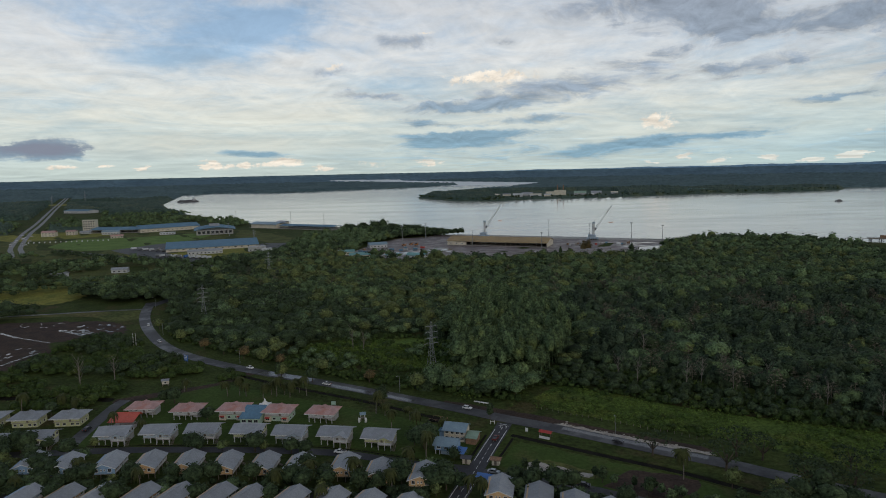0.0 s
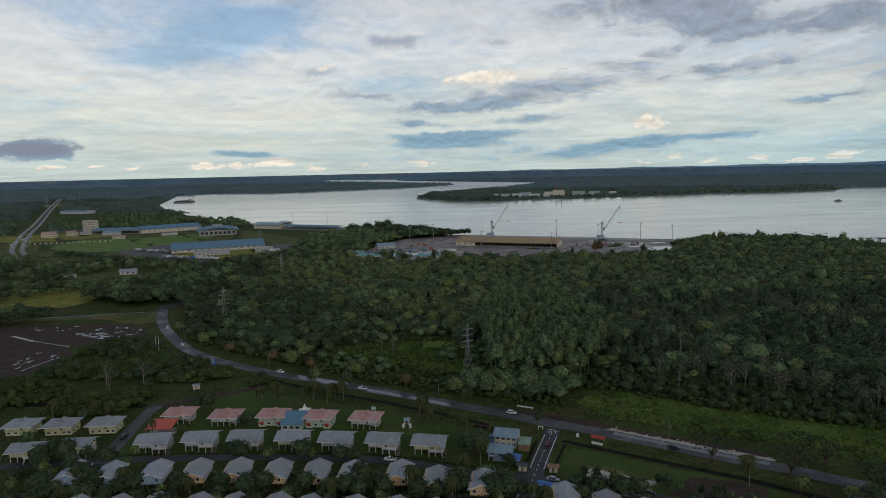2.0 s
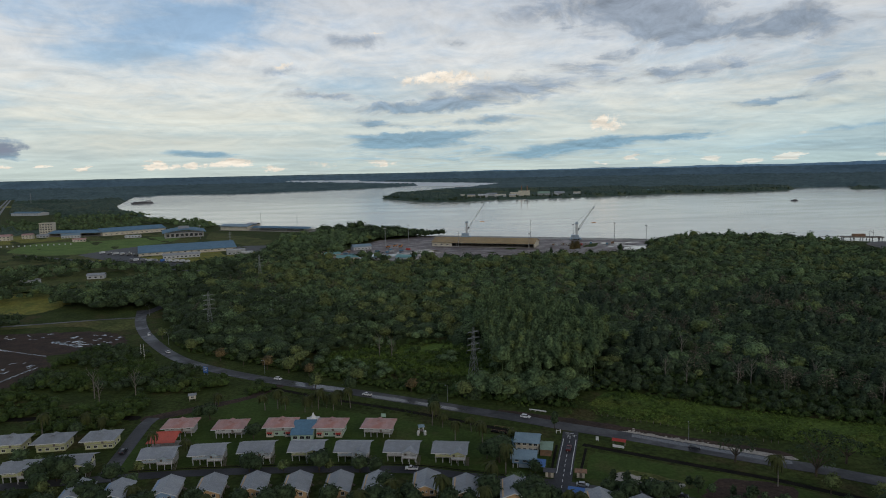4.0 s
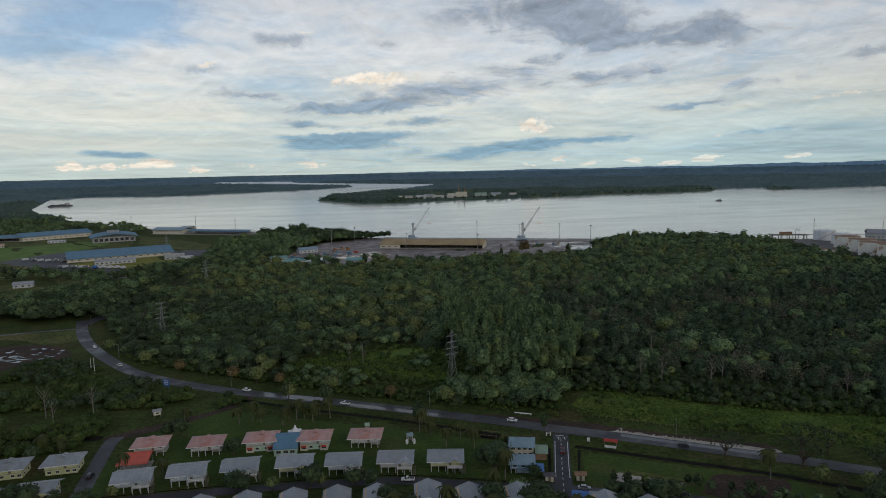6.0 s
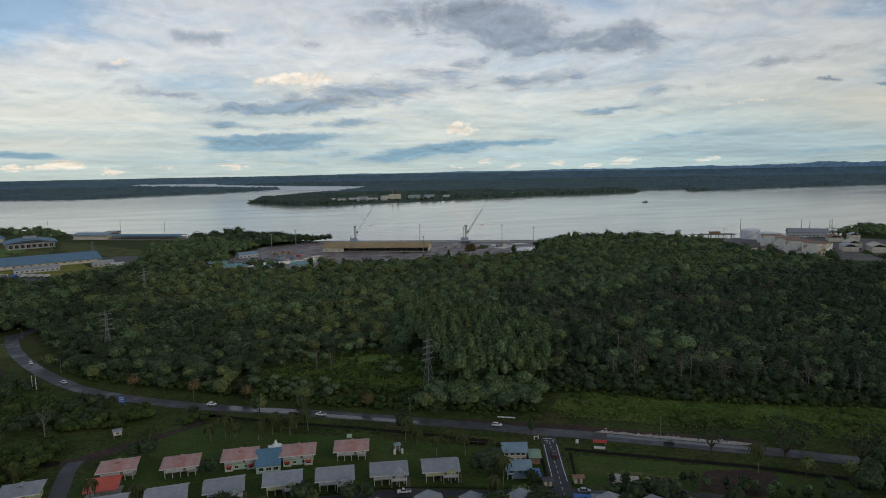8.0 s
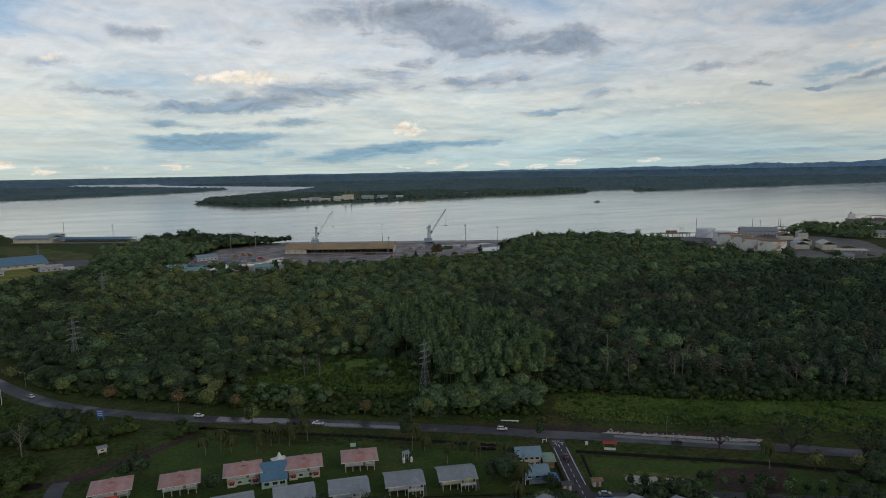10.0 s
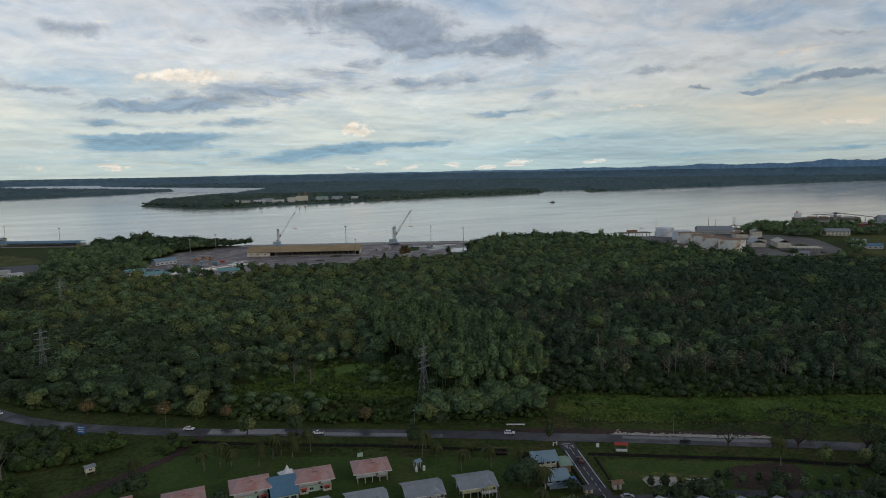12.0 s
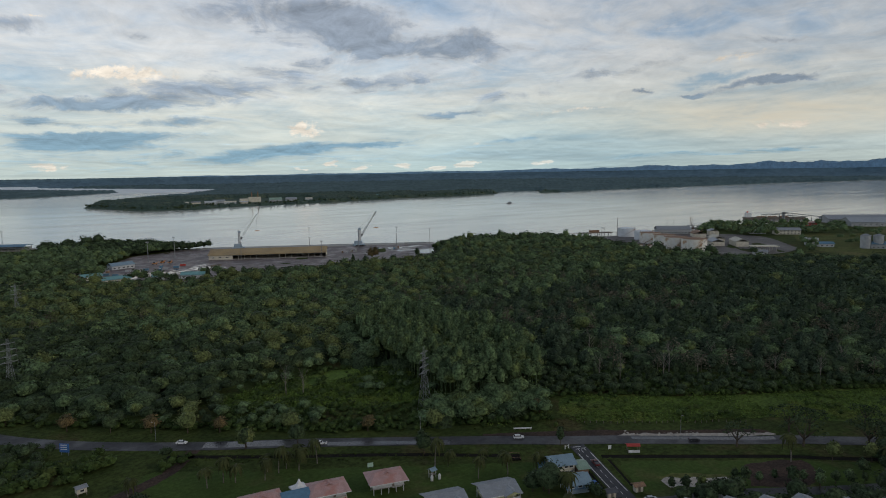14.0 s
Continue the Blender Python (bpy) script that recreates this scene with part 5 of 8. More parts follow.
def car(paint, label, kind="saloon"):
    """A car along x: shell with wheel arches, glasshouse, lamps and wheels."""
    c = thing("car", 0, 0, 0, 0, label, "car", "cars")
    L, W = (4.9, 1.8) if kind == "pickup" else (4.4, 1.75)
    bm = bmesh.new()
    prof = [(-L / 2, 0.45), (-L / 2, 0.95), (-L / 2 + 0.9, 1.02), (L / 2 - 1.3, 1.0), (L / 2 - 0.1, 0.78), (L / 2, 0.45), (L / 2 - 0.3, 0.28), (-L / 2 + 0.3, 0.28)]
    sides = [[bm.verts.new((x, s * (W / 2 - (0.08 if z > 0.9 else 0)), z)) for x, z in prof] for s in (-1, 1)]
    bm.faces.new(sides[0])
    bm.faces.new(sides[1][::-1])
    for i in range(len(prof)):
        j = (i + 1) % len(prof)
        bm.faces.new((sides[0][j], sides[0][i], sides[1][i], sides[1][j]))
    part("body", bm, paint, c)
    x0, x1 = {"saloon": (-1.6, 1.1), "pickup": (-0.6, 1.2), "wagon": (-2.0, 1.1)}[kind]
    for nm, mat, z0, z1, g in (("glasshouse", M_GLASS, 1.0, 1.42, 0.0), ("roof", paint, 1.42, 1.5, 0.02)):
        bm = bmesh.new()
        k = 0.42 if nm == "glasshouse" else 0.0
        lo = [(x0, -0.8), (x1, -0.8), (x1, 0.8), (x0, 0.8)]
        if nm == "roof":
            lo = [(x0 + 0.4, -0.66), (x1 - 0.5, -0.66), (x1 - 0.5, 0.66), (x0 + 0.4, 0.66)]
        hi = [(x0 + 0.4, -0.66), (x1 - 0.5, -0.66), (x1 - 0.5, 0.66), (x0 + 0.4, 0.66)]
        a = [bm.verts.new((*p, z0)) for p in lo]
        b = [bm.verts.new((*p, z1)) for p in hi]
        bm.faces.new(b)
        bm.faces.new(a[::-1])
        for i in range(4):
            bm.faces.new((a[i], a[(i + 1) % 4], b[(i + 1) % 4], b[i]))
        part(nm, bm, mat, c)
    if kind == "pickup":
        part("load_bed", boxes((-2.3, -0.75, 1.0, -0.75, 0.75, 1.06)), M_STEEL_DARK, c)
    for x in (-L / 2 + 0.85, L / 2 - 0.85):
        for s in (-1, 1):
            bm = tube(bmesh.new(), 0, 0, -0.11, 0.11, 0.32, n=12)
            bmesh.ops.transform(bm, matrix=pose(x, s * (W / 2 - 0.1), 0.32, 90), verts=bm.verts)
            w = part("wheel", bm, M_TYRE, c)
            bm = tube(bmesh.new(), 0, 0, -0.02, 0.02, 0.19, n=10)
            bmesh.ops.transform(bm, matrix=pose(x, s * (W / 2 + 0.02), 0.32, 90), verts=bm.verts)
            part("rim", bm, M_STEEL, w)
    for s in (-1, 1):
        part("headlight", boxes((L / 2 - 0.12, s * 0.62 - 0.2, 0.6, L / 2 + 0.01, s * 0.62 + 0.2, 0.75)), M_TRIM, c)
        part("tail_light", boxes((-L / 2 - 0.02, s * 0.68 - 0.14, 0.7, -L / 2 + 0.04, s * 0.68 + 0.14, 0.9)), M_RED, c)
    return c


def cars():
    wp = car(M_WHITE_PAINT, "white pickup on the road", "pickup")
    ws = car(M_WHITE_PAINT, "white saloon car on the road")
    ww = car(M_WHITE_PAINT, "white estate car on the road", "wagon")
    dk = car(M_DARK_PAINT, "dark saloon car on the lane")
    sv = car(M_SILVER_PAINT, "silver saloon car on the road")
    rd = car(M_RED_PAINT, "maroon pickup at the junction", "pickup")
    z = 0.12
    wp.matrix_basis = pose(-48.2, 248.4, z, 0, 0, 170)
    ws.matrix_basis = pose(-196, 425, z, 0, 0, 127)
    ww.matrix_basis = pose(4, 292.6, z, 0, 0, -30)
    dk.matrix_basis = pose(-163.8, 277, z, 0, 0, 85)
    sv.matrix_basis = pose(11, 228.6, z, 0, 0, -22)
    rd.matrix_basis = pose(14.2, 258.2, z + 0.03, 0, 0, 68)
    for src, x, y, rz in ((ws, -225, 473, -65), (ws, -117, 362, -32), (wp, -68, 331, 150), (sv, -9, 234.8, 160), (dk, 41.5, 217.4, -20), (dk, 63, 252.8, -30)):
        copy_thing(src, pose(x, y, z, 0, 0, rz))


cars()


def market_shelter():
    """The blue sheeted stalls by the side road."""
    for x, y, lab, mat in ((7.0, 222.5, "low stall under blue plastic sheeting", M_BLUE_PLASTIC), (12.4, 220.6, "low stall under grey sheeting", M_ROOF_GREY)):
        s = thing("sheeted_stall", x, y, 0, -20, lab, "stall")
        part("roof", slab(bmesh.new(), [(-2.9, -1.7, 1.9), (2.9, -1.7, 1.8), (2.9, 1.7, 2.3), (-2.9, 1.7, 2.4)], 0.06), mat, s)
        for a in (-2.6, 2.6):
            for b in (-1.4, 1.4):
                part("post", boxes((a - 0.05, b - 0.05, 0, a + 0.05, b + 0.05, 1.95)), M_TIMBER, s)
        part("table", boxes((-2.2, -1.0, 0, 2.2, 0.6, 0.85)), M_TIMBER, s)


market_shelter()


def road_edge():
    """Rubble along the verge and a white rail at the culvert."""
    rng = random.Random(12)
    bm = bmesh.new()
    for i in range(150):
        k = rng.random()
        x, y = 44 + 50 * k + rng.gauss(0, 0.9), 272.5 - 31.5 * k + rng.gauss(0, 0.9)
        s = rng.uniform(0.15, 0.55)
        r = bmesh.ops.create_icosphere(bm, subdivisions=1, radius=s)
        for v in r["verts"]:
            v.co = Vector((v.co.x * rng.uniform(0.9, 1.8) + x, v.co.y * rng.uniform(0.7, 1.1) + y, v.co.z * 0.5 + 0.1))
    tagged(part("rubble", bm, M_SAND), "pale broken rubble strewn along the verge", "rubble", "", "stuff")
    patch("ground_rubble", [(42, 274), (60, 263), (78, 252), (96, 242), (94, 239.6), (76, 249.6), (58, 260.6), (41, 271.5)], 0.09, M_SAND, "pale gravel strip beside the road", "gravel", 0.9, 3)
    g = thing("guard_rail", 11.0, 299.0, 0, -28, "white concrete guard rail beside the road", "guard rail")
    part("beam", boxes((-4, -0.12, 0.5, 4, 0.12, 0.95)), M_TRIM, g)
    for x in (-3.4, -1.1, 1.1, 3.4):
        part("post", boxes((x - 0.12, -0.1, 0, x + 0.12, 0.1, 0.5)), M_CONCRETE, g)
    f = thing("field_fence", 38, 290, 0, 0, "row of low fence posts by the field", "fence")
    for i in range(26):
        x, y = 2.4 * i, -1.45 * i + 0.6 * math.sin(i)
        part("fence_post", boxes((x - 0.08, y - 0.08, 0, x + 0.08, y + 0.08, 1.1)), M_TIMBER, f)
    s = thing("white_gate_post", 14.2, 274.4, 0, 0, "white painted gate frame at the junction", "gate")
    for x in (-0.9, 0.9):
        part("post", boxes((x - 0.12, -0.12, 0, x + 0.12, 0.12, 1.6)), M_TRIM, s)
    part("bar", boxes((-0.9, -0.06, 1.1, 0.9, 0.06, 1.3)), M_TRIM, s)


road_edge()

# ---------------------------------------------------------------- harbour
QUAY_TURN = -22.5


def pylon(h=30.0):
    """A lattice power mast with three pairs of arms."""
    p = thing("power_pylon", 0, 0, 0, 0, "grey lattice steel power pylon among trees", "pylon", "power pylons")
    b, w, t = 2.5, 0.75, h * 0.58
    for sx in (-1, 1):
        for sy in (-1, 1):
            part("leg", beams(((sx * b, sy * b, 0), (sx * w, sy * w, t), 0.13), ((sx * w, sy * w, t), (sx * 0.35, sy * 0.35, h), 0.1)), M_STEEL, p)
    levels = [t * k for k in (0, 0.24, 0.45, 0.63, 0.78, 0.9, 1.0)] + [t + (h - t) * k for k in (0.2, 0.4, 0.6, 0.8)]

    def half(z):
        return b + (w - b) * z / t if z <= t else w + (0.35 - w) * (z - t) / (h - t)

    for face in range(4):
        bm = bmesh.new()
        for z0, z1 in zip(levels, levels[1:]):
            a, c = half(z0), half(z1)
            for s in (-1, 1):
                q0, q1 = [(-s * a, -a, z0), (s * c, -c, z1)]
                beam(bm, q0, q1, 0.05)
            beam(bm, (-c, -c, z1), (c, -c, z1), 0.05)
        part("bracing", turned(bm, face * 90), M_STEEL, p)
    for z, reach in ((t + 0.4, 4.3), (t + (h - t) * 0.26, 3.9), (t + (h - t) * 0.52, 3.7), (t + (h - t) * 0.78, 3.3)):
        for s in (-1, 1):
            arm = part("cross_arm", beams(((0, -0.4, z), (s * reach, 0, z + 0.15), 0.14), ((0, 0.4, z), (s * reach, 0, z + 0.15), 0.14), ((0, 0, z + 0.9), (s * reach, 0, z + 0.2), 0.1)), M_STEEL, p)
            part("insulator", tube(bmesh.new(), s * reach, 0, z - 1.3, z + 0.1, 0.09, n=6), M_STEEL_DARK, arm)
    return p


def pylons():
    p = pylon()
    p.matrix_basis = pose(-13.0, 342.5, 0, 0, 0, 28)
    for x, y, rz, k in ((-181.5, 468.5, 28, 1.02), (-190, 681, 28, 0.95), (-300, 1010, 28, 0.8)):
        copy_thing(p, pose(x, y, 0, 0, 0, rz) @ Matrix.Scale(k, 4))
    for az, r, k in ((-30.2, 2650, 1.6), (-28.0, 3000, 1.7)):
        copy_thing(p, pose(HUB[0] + r * math.sin(radians(az)), HUB[1] + r * math.cos(radians(az)), 0) @ Matrix.Scale(k, 4))


pylons()


def crane(x, y, boom_turn, label, rz):
    """A mobile harbour crane: chassis, tower, cabin, lattice boom, ropes and hook."""
    c = thing("harbour_crane", x, y, 0.3, rz, label, "crane", "harbour cranes")
    ch = part("chassis", boxes((-8, -4, 1.6, 8, 4, 3.4), (-9, -6, 0.6, -6, 6, 1.4), (6, -6, 0.6, 9, 6, 1.4)), M_CRANE, c)
    for a in (-6.5, -3.9, -1.3, 1.3, 3.9, 6.5):
        for s in (-1, 1):
            bm = tube(bmesh.new(), 0, 0, -0.5, 0.5, 0.85, n=10)
            bmesh.ops.transform(bm, matrix=pose(a, s * 3.4, 0.85, 90), verts=bm.verts)
            part("wheel", bm, M_TYRE, ch)
    sup = part("slewing_house", boxes((-6.5, -3, 3.5, 4.5, 3, 7.6)), M_CRANE, c)
    tw = part("tower", boxes((0.2, -1.5, 7.6, 3.0, 1.5, 24.0)), M_CRANE_WHITE, c)
    part("cabin", boxes((2.6, -1.3, 15.0, 5.4, 1.3, 17.8)), M_GLASS, tw)
    part("tower_head", boxes((-0.6, -1.9, 24.0, 3.4, 1.9, 26.5)), M_CRANE, tw)
    part("ladder", boxes((-0.3, -0.5, 7.6, 0.2, 0.5, 24.0)), M_STEEL, tw)
    foot, tip = Vector((2.6, 0, 14.0)), Vector((2.6 + 24 * 1.0, 0, 49.5))
    d = (tip - foot).normalized()
    side, up = Vector((0, 1, 0)), Vector((-d.z, 0, d.x))
    bm = bmesh.new()
    n = 12
    for i in range(n):
        k0, k1 = i / n, (i + 1) / n
        w0, w1 = (1.3 * (1 - 0.6 * k) for k in (k0, k1))
        p0, p1 = foot.lerp(tip, k0), foot.lerp(tip, k1)
        for s in (-1, 1):
            for u in (-1, 1):
                beam(bm, p0 + side * s * w0 + up * u * w0, p1 + side * s * w1 + up * u * w1, 0.34)
            beam(bm, p0 + side * s * w0 - up * w0, p1 + side * s * w1 + up * w1, 0.2)
            beam(bm, p0 + side * w0 * s + up * w0 * s, p1 - side * w1 * s + up * w1 * s, 0.2)
    boom = part("boom", bm, M_CRANE_WHITE, c)
    part("boom_head", boxes((tip.x - 0.9, -0.8, tip.z - 0.6, tip.x + 0.9, 0.8, tip.z + 1.0)), M_CRANE, boom)
    part("luffing_rope", beams(((-0.2, 0.6, 26.0), tip, 0.12), ((-0.2, -0.6, 26.0), tip, 0.12)), M_STEEL_DARK, c)
    part("hoist_rope", beams((tip, (tip.x, 0, 26.5), 0.14)), M_STEEL_DARK, c)
    part("spreader", boxes((tip.x - 3.2, -1.2, 25.6, tip.x + 3.2, 1.2, 26.4)), M_ORANGE, c)
    return c


crane(62, 1043, 0, "grey mobile harbour crane with a raised lattice boom", -12)
crane(222, 975, 0, "tall grey mobile harbour crane with a raised boom on the quay", -10)


def warehouse(x, y, rz, long, deep, eave, ridge, roof, wall, label, bays=14, open_from=0.0, name="warehouse"):
    """A long shed, origin at the front left corner, ridge along x; past open_from the front is open between posts."""
    w = thing(name, x, y, 0, rz, label, "warehouse")
    part("roof", gable_roof(bmesh.new(), -1.2, -1.6, long + 1.2, deep + 1.6, eave - 0.2, ridge, 0.35), roof, w)
    part("floor_slab", boxes((-1, -1, 0, long + 1, deep + 1, 0.5)), M_CONCRETE, w)
    part("back_wall", boxes((0, deep - 0.3, 0.5, long, deep, eave)), wall, w)
    for a in (0, long - 0.3):
        bm = bmesh.new()
        v = [bm.verts.new((a + d, b, c)) for d in (0, 0.3) for b, c in ((0, 0.5), (deep, 0.5), (deep, eave), (deep / 2, ridge - 0.4), (0, eave))]
        bm.faces.new(v[:5][::-1])
        bm.faces.new(v[5:])
        for i in range(5):
            j = (i + 1) % 5
            bm.faces.new((v[i], v[j], v[j + 5], v[i + 5]))
        part("end_wall", bm, wall, w)
    cut = long * open_from
    if cut > 0.5:
        f = part("front_wall", boxes((0.3, 0, 0.5, cut, 0.3, eave)), wall, w)
        for i in range(int(cut / 9)):
            window(f, 5 + i * 9, 0, 2.4, 3.2, 1.1, panes=3)
    step_x = (long - cut) / bays
    for i in range(bays):
        a = cut + i * step_x
        part("post", boxes((a - 0.25 + step_x, 0, 0.5, a + 0.25 + step_x - 0.1, 0.5, eave)), M_CONCRETE, w)
    if cut < long - 1:
        part("fascia", boxes((cut, -0.1, eave - 1.3, long, 0.0, eave - 0.1)), wall, w)
    return w


warehouse(2, 946, QUAY_TURN, 148, 40, 6.6, 11.8, M_ROOF_BROWN, M_WALL_CREAM, "long open transit shed with an ochre roof", 16, 0.2, "transit_shed")
warehouse(-402, 924, 20.5, 128, 80, 5.0, 11.0, M_ROOF_BLUE, M_WALL_CREAM, "long cream warehouse with a blue roof", 4, 0.97)
warehouse(-590, 1252, 36, 112, 56, 7.5, 13, M_ROOF_BLUE, M_WALL_CREAM, "cream warehouse with a blue roof", 4, 0.97)
warehouse(-692, 1262, -3, 96, 44, 7, 10.5, M_ROOF_BLUE, M_WALL_CREAM, "open blue-roofed shed beside the warehouse", 8, 0.0)
warehouse(-1163, 1985, -19, 95, 40, 8, 11, M_ROOF_BLUE, M_WALL_WHITE, "distant white warehouse with a blue roof", 4, 0.97)


def yard():
    patch("ground_yard", [(-135, 860), (-112, 960), (-80, 1040), (-40, 1062), (30, 1085), (330, 950), (285, 835), (180, 800), (60, 790), (-60, 760), (-120, 790)], 0.06, M_YARD, "wide reddish-grey paved container yard", "yard", 2)
    wet_rng = random.Random(31)
    for i in range(64):
        k = wet_rng.random()
        if i < 44:
            x, y = -118 + 135 * k + wet_rng.gauss(0, 4), 846 + 52 * k + wet_rng.gauss(0, 11)
        else:
            x, y = 225 + 75 * k + wet_rng.gauss(0, 5), 880 + 52 * wet_rng.random()
        long, deep, t = wet_rng.uniform(3, 14), wet_rng.uniform(1.4, 4.5), radians(wet_rng.gauss(20, 14) if i < 44 else wet_rng.gauss(-20, 14))
        ring = [(x + long * math.cos(t) * cx - deep * math.sin(t) * cy, y + long * math.sin(t) * cx + deep * math.cos(t) * cy) for cx, cy in ((-1, 0), (-0.5, -0.8), (0.3, -0.5), (1, -0.3), (0.8, 0.6), (0, 0.9), (-0.6, 0.5))]
        patch("ground_wet", ring, 0.08 + 0.001 * i, M_PUDDLE, "shallow bright rain puddle on the yard", "puddle", 0.8, i)
    patch("ground_wet", [(252, 850), (262, 872), (284, 880), (300, 872), (292, 850), (272, 838)], 0.16, M_PUDDLE, "wide bright rain pool at the yard's edge", "puddle", 1.2, 77)
    q = thing("quay", 20, 1091, 0, QUAY_TURN - 1.4, "long concrete quay along the river", "quay", "", "structure")
    part("deck", boxes((0, -22, -3.5, 345, 0, 0.35)), M_CONCRETE, q)
    part("kerb", boxes((0, -0.6, 0.35, 345, 0, 0.75)), M_WALL_GREY, q)
    for i in range(30):
        part("fender", boxes((5 + i * 11.5, 0.0, -2.6, 6.2 + i * 11.5, 0.5, -0.1)), M_TYRE, q)
    f = thing("perimeter_fence", 290, 960, 0, QUAY_TURN, "low pale port fence", "fence")
    for i in range(12):
        part("post", boxes((i * 3.0, -0.08, 0, i * 3.0 + 0.16, 0.08, 2.2)), M_CONCRETE, f)
    part("mesh_panel", boxes((0, -0.02, 0.1, 33, 0.02, 2.0)), M_STEEL, f)


yard()


def light_mast(h=26.0):
    m = thing("light_mast", 0, 0, 0, 0, "tall grey floodlight mast on the yard", "light mast", "floodlight masts")
    part("pole", tube(bmesh.new(), 0, 0, 0, h, 0.5, 0.26, 8), M_STEEL, m)
    hd = part("head_frame", tube(bmesh.new(), 0, 0, h - 0.3, h + 0.3, 1.7, n=8), M_STEEL_DARK, m)
    for i in range(6):
        a = i * math.tau / 6
        part("floodlight", boxes((1.8 * math.cos(a) - 0.35, 1.8 * math.sin(a) - 0.35, h - 0.7, 1.8 * math.cos(a) + 0.35, 1.8 * math.sin(a) + 0.35, h - 0.3)), M_TRIM, hd)
    return m


def masts():
    m = light_mast()
    rows = [(-66, 975, 1), (-31, 1000, 1.05), (38, 925, 0.85), (130, 880, 0.85), (166, 1036, 1), (212, 953, 1), (276, 958, 1.0), (304, 905, 1), (-330, 1390, 1), (-240, 1285, 1), (-385, 1150, 0.9), (-470, 1460, 1)]
    for i, (x, y, k) in enumerate(rows):
        p = pose(x, y, 0, 0, 0, i * 20) @ Matrix.Scale(k, 4)
        if i:
            copy_thing(m, p)
        else:
            m.matrix_basis = p


masts()


def small_building(x, y, rz, w, d, h, roof, wall, label, storeys=1, hip=True):
    b = thing("small_building", x, y, 0, rz, label, "building")
    body = part("wall", boxes((-w / 2, -d / 2, 0, w / 2, d / 2, h)), wall, b)
    if roof:
        part("roof", gable_roof(bmesh.new(), -w / 2 - 0.8, -d / 2 - 1.0, w / 2 + 0.8, d / 2 + 1.0, h + 0.05, h + 0.05 + d * 0.22, 0.2), roof, b)
    else:
        part("parapet", boxes((-w / 2 - 0.2, -d / 2 - 0.2, h, w / 2 + 0.2, d / 2 + 0.2, h + 0.6)), wall, b)
    n = max(2, int(w / 5))
    for s in range(storeys):
        for i in range(n):
            window(body, -w / 2 + (i + 0.5) * w / n, -d / 2, s * h / storeys + 1.2, min(2.4, w / n * 0.55), min(1.4, h / storeys * 0.45))
    return b


def yard_sheds():
    small_building(-134, 862, 10, 20, 11, 4, M_ROOF_TEAL, M_WALL_CREAM, "small yard office with a teal roof")
    small_building(-112, 828, 5, 26, 12, 4, M_ROOF_TEAL, M_WALL_CREAM, "small yard shed with a teal roof")
    small_building(-38, 812, -25, 24, 12, 4, M_ROOF_TEAL, M_WALL_WHITE, "low shed with a teal roof by trees")
    small_building(-70, 822, -10, 16, 9, 3.5, M_ROOF_TEAL, M_WALL_WHITE, "small white shed with a teal roof")
    small_building(-150, 905, 20, 22, 12, 4.5, M_ROOF_BROWN, M_WALL_CREAM, "cream shed with an ochre roof")
    small_building(-100, 935, 20, 26, 14, 4.5, M_ROOF_PALE_BLUE, M_WALL_WHITE, "white shed with a pale blue roof")
    small_building(-190, 930, 20, 14, 9, 4.5, M_WALL_CREAM, M_WALL_CREAM, "small cream house among trees")
    small_building(-200, 965, 30, 14, 9, 4.5, M_ROOF_GREY, M_WALL_CREAM, "small pale house among trees")
    small_building(-165, 980, 10, 12, 8, 4, M_ROOF_PINK, M_WALL_WHITE, "small white house with a pinkish roof")
    for i, (x, y, rz, mat, lab) in enumerate(((-62, 945, -10, M_ORANGE, "orange excavator parts beside the yard"), (-52, 955, 15, M_ORANGE, "orange yard loader on the paving"), (-44, 948, 40, M_ORANGE, "orange yard loader on the paving"))):
        l = thing("yard_loader", x, y, 0.1, rz, lab, "loader", "yard loaders")
        part("chassis", boxes((-3, -1.2, 0.6, 3, 1.2, 1.8)), mat, l)
        part("cab", boxes((-1.4, -1.0, 1.8, 0.4, 1.0, 3.4)), M_GLASS, l)
        part("boom", beams(((0.6, 0, 1.8), (4.6, 0, 3.4), 0.5)), mat, l)
        for a in (-2, 2):
            for s in (-1, 1):
                bm = tube(bmesh.new(), 0, 0, -0.3, 0.3, 0.7, n=10)
                bmesh.ops.transform(bm, matrix=pose(a, s * 1.3, 0.7, 90), verts=bm.verts)
                part("wheel", bm, M_TYRE, l)
    base = None
    rng = random.Random(4)
    for i in range(26):
        mat = rng.choice((M_RUST, M_WALL_GREY, M_ROOF_BLUE, M_RED, M_CONCRETE))
        x, y = (rng.uniform(165, 270), rng.uniform(905, 935)) if i < 14 else (rng.uniform(-120, -20), rng.uniform(870, 920))
        c = thing("stacked_cargo", x, y, 0.1, QUAY_TURN + rng.choice((0, 90)), "low stack of cargo on the yard", "cargo", "cargo stacks")
        part("crate", boxes((-3, -1.2, 0, 3, 1.2, 2.4)), mat, c)
        part("tarpaulin", boxes((-3.05, -1.25, 2.4, 3.05, 1.25, 2.5)), M_CONCRETE, c)


yard_sheds()


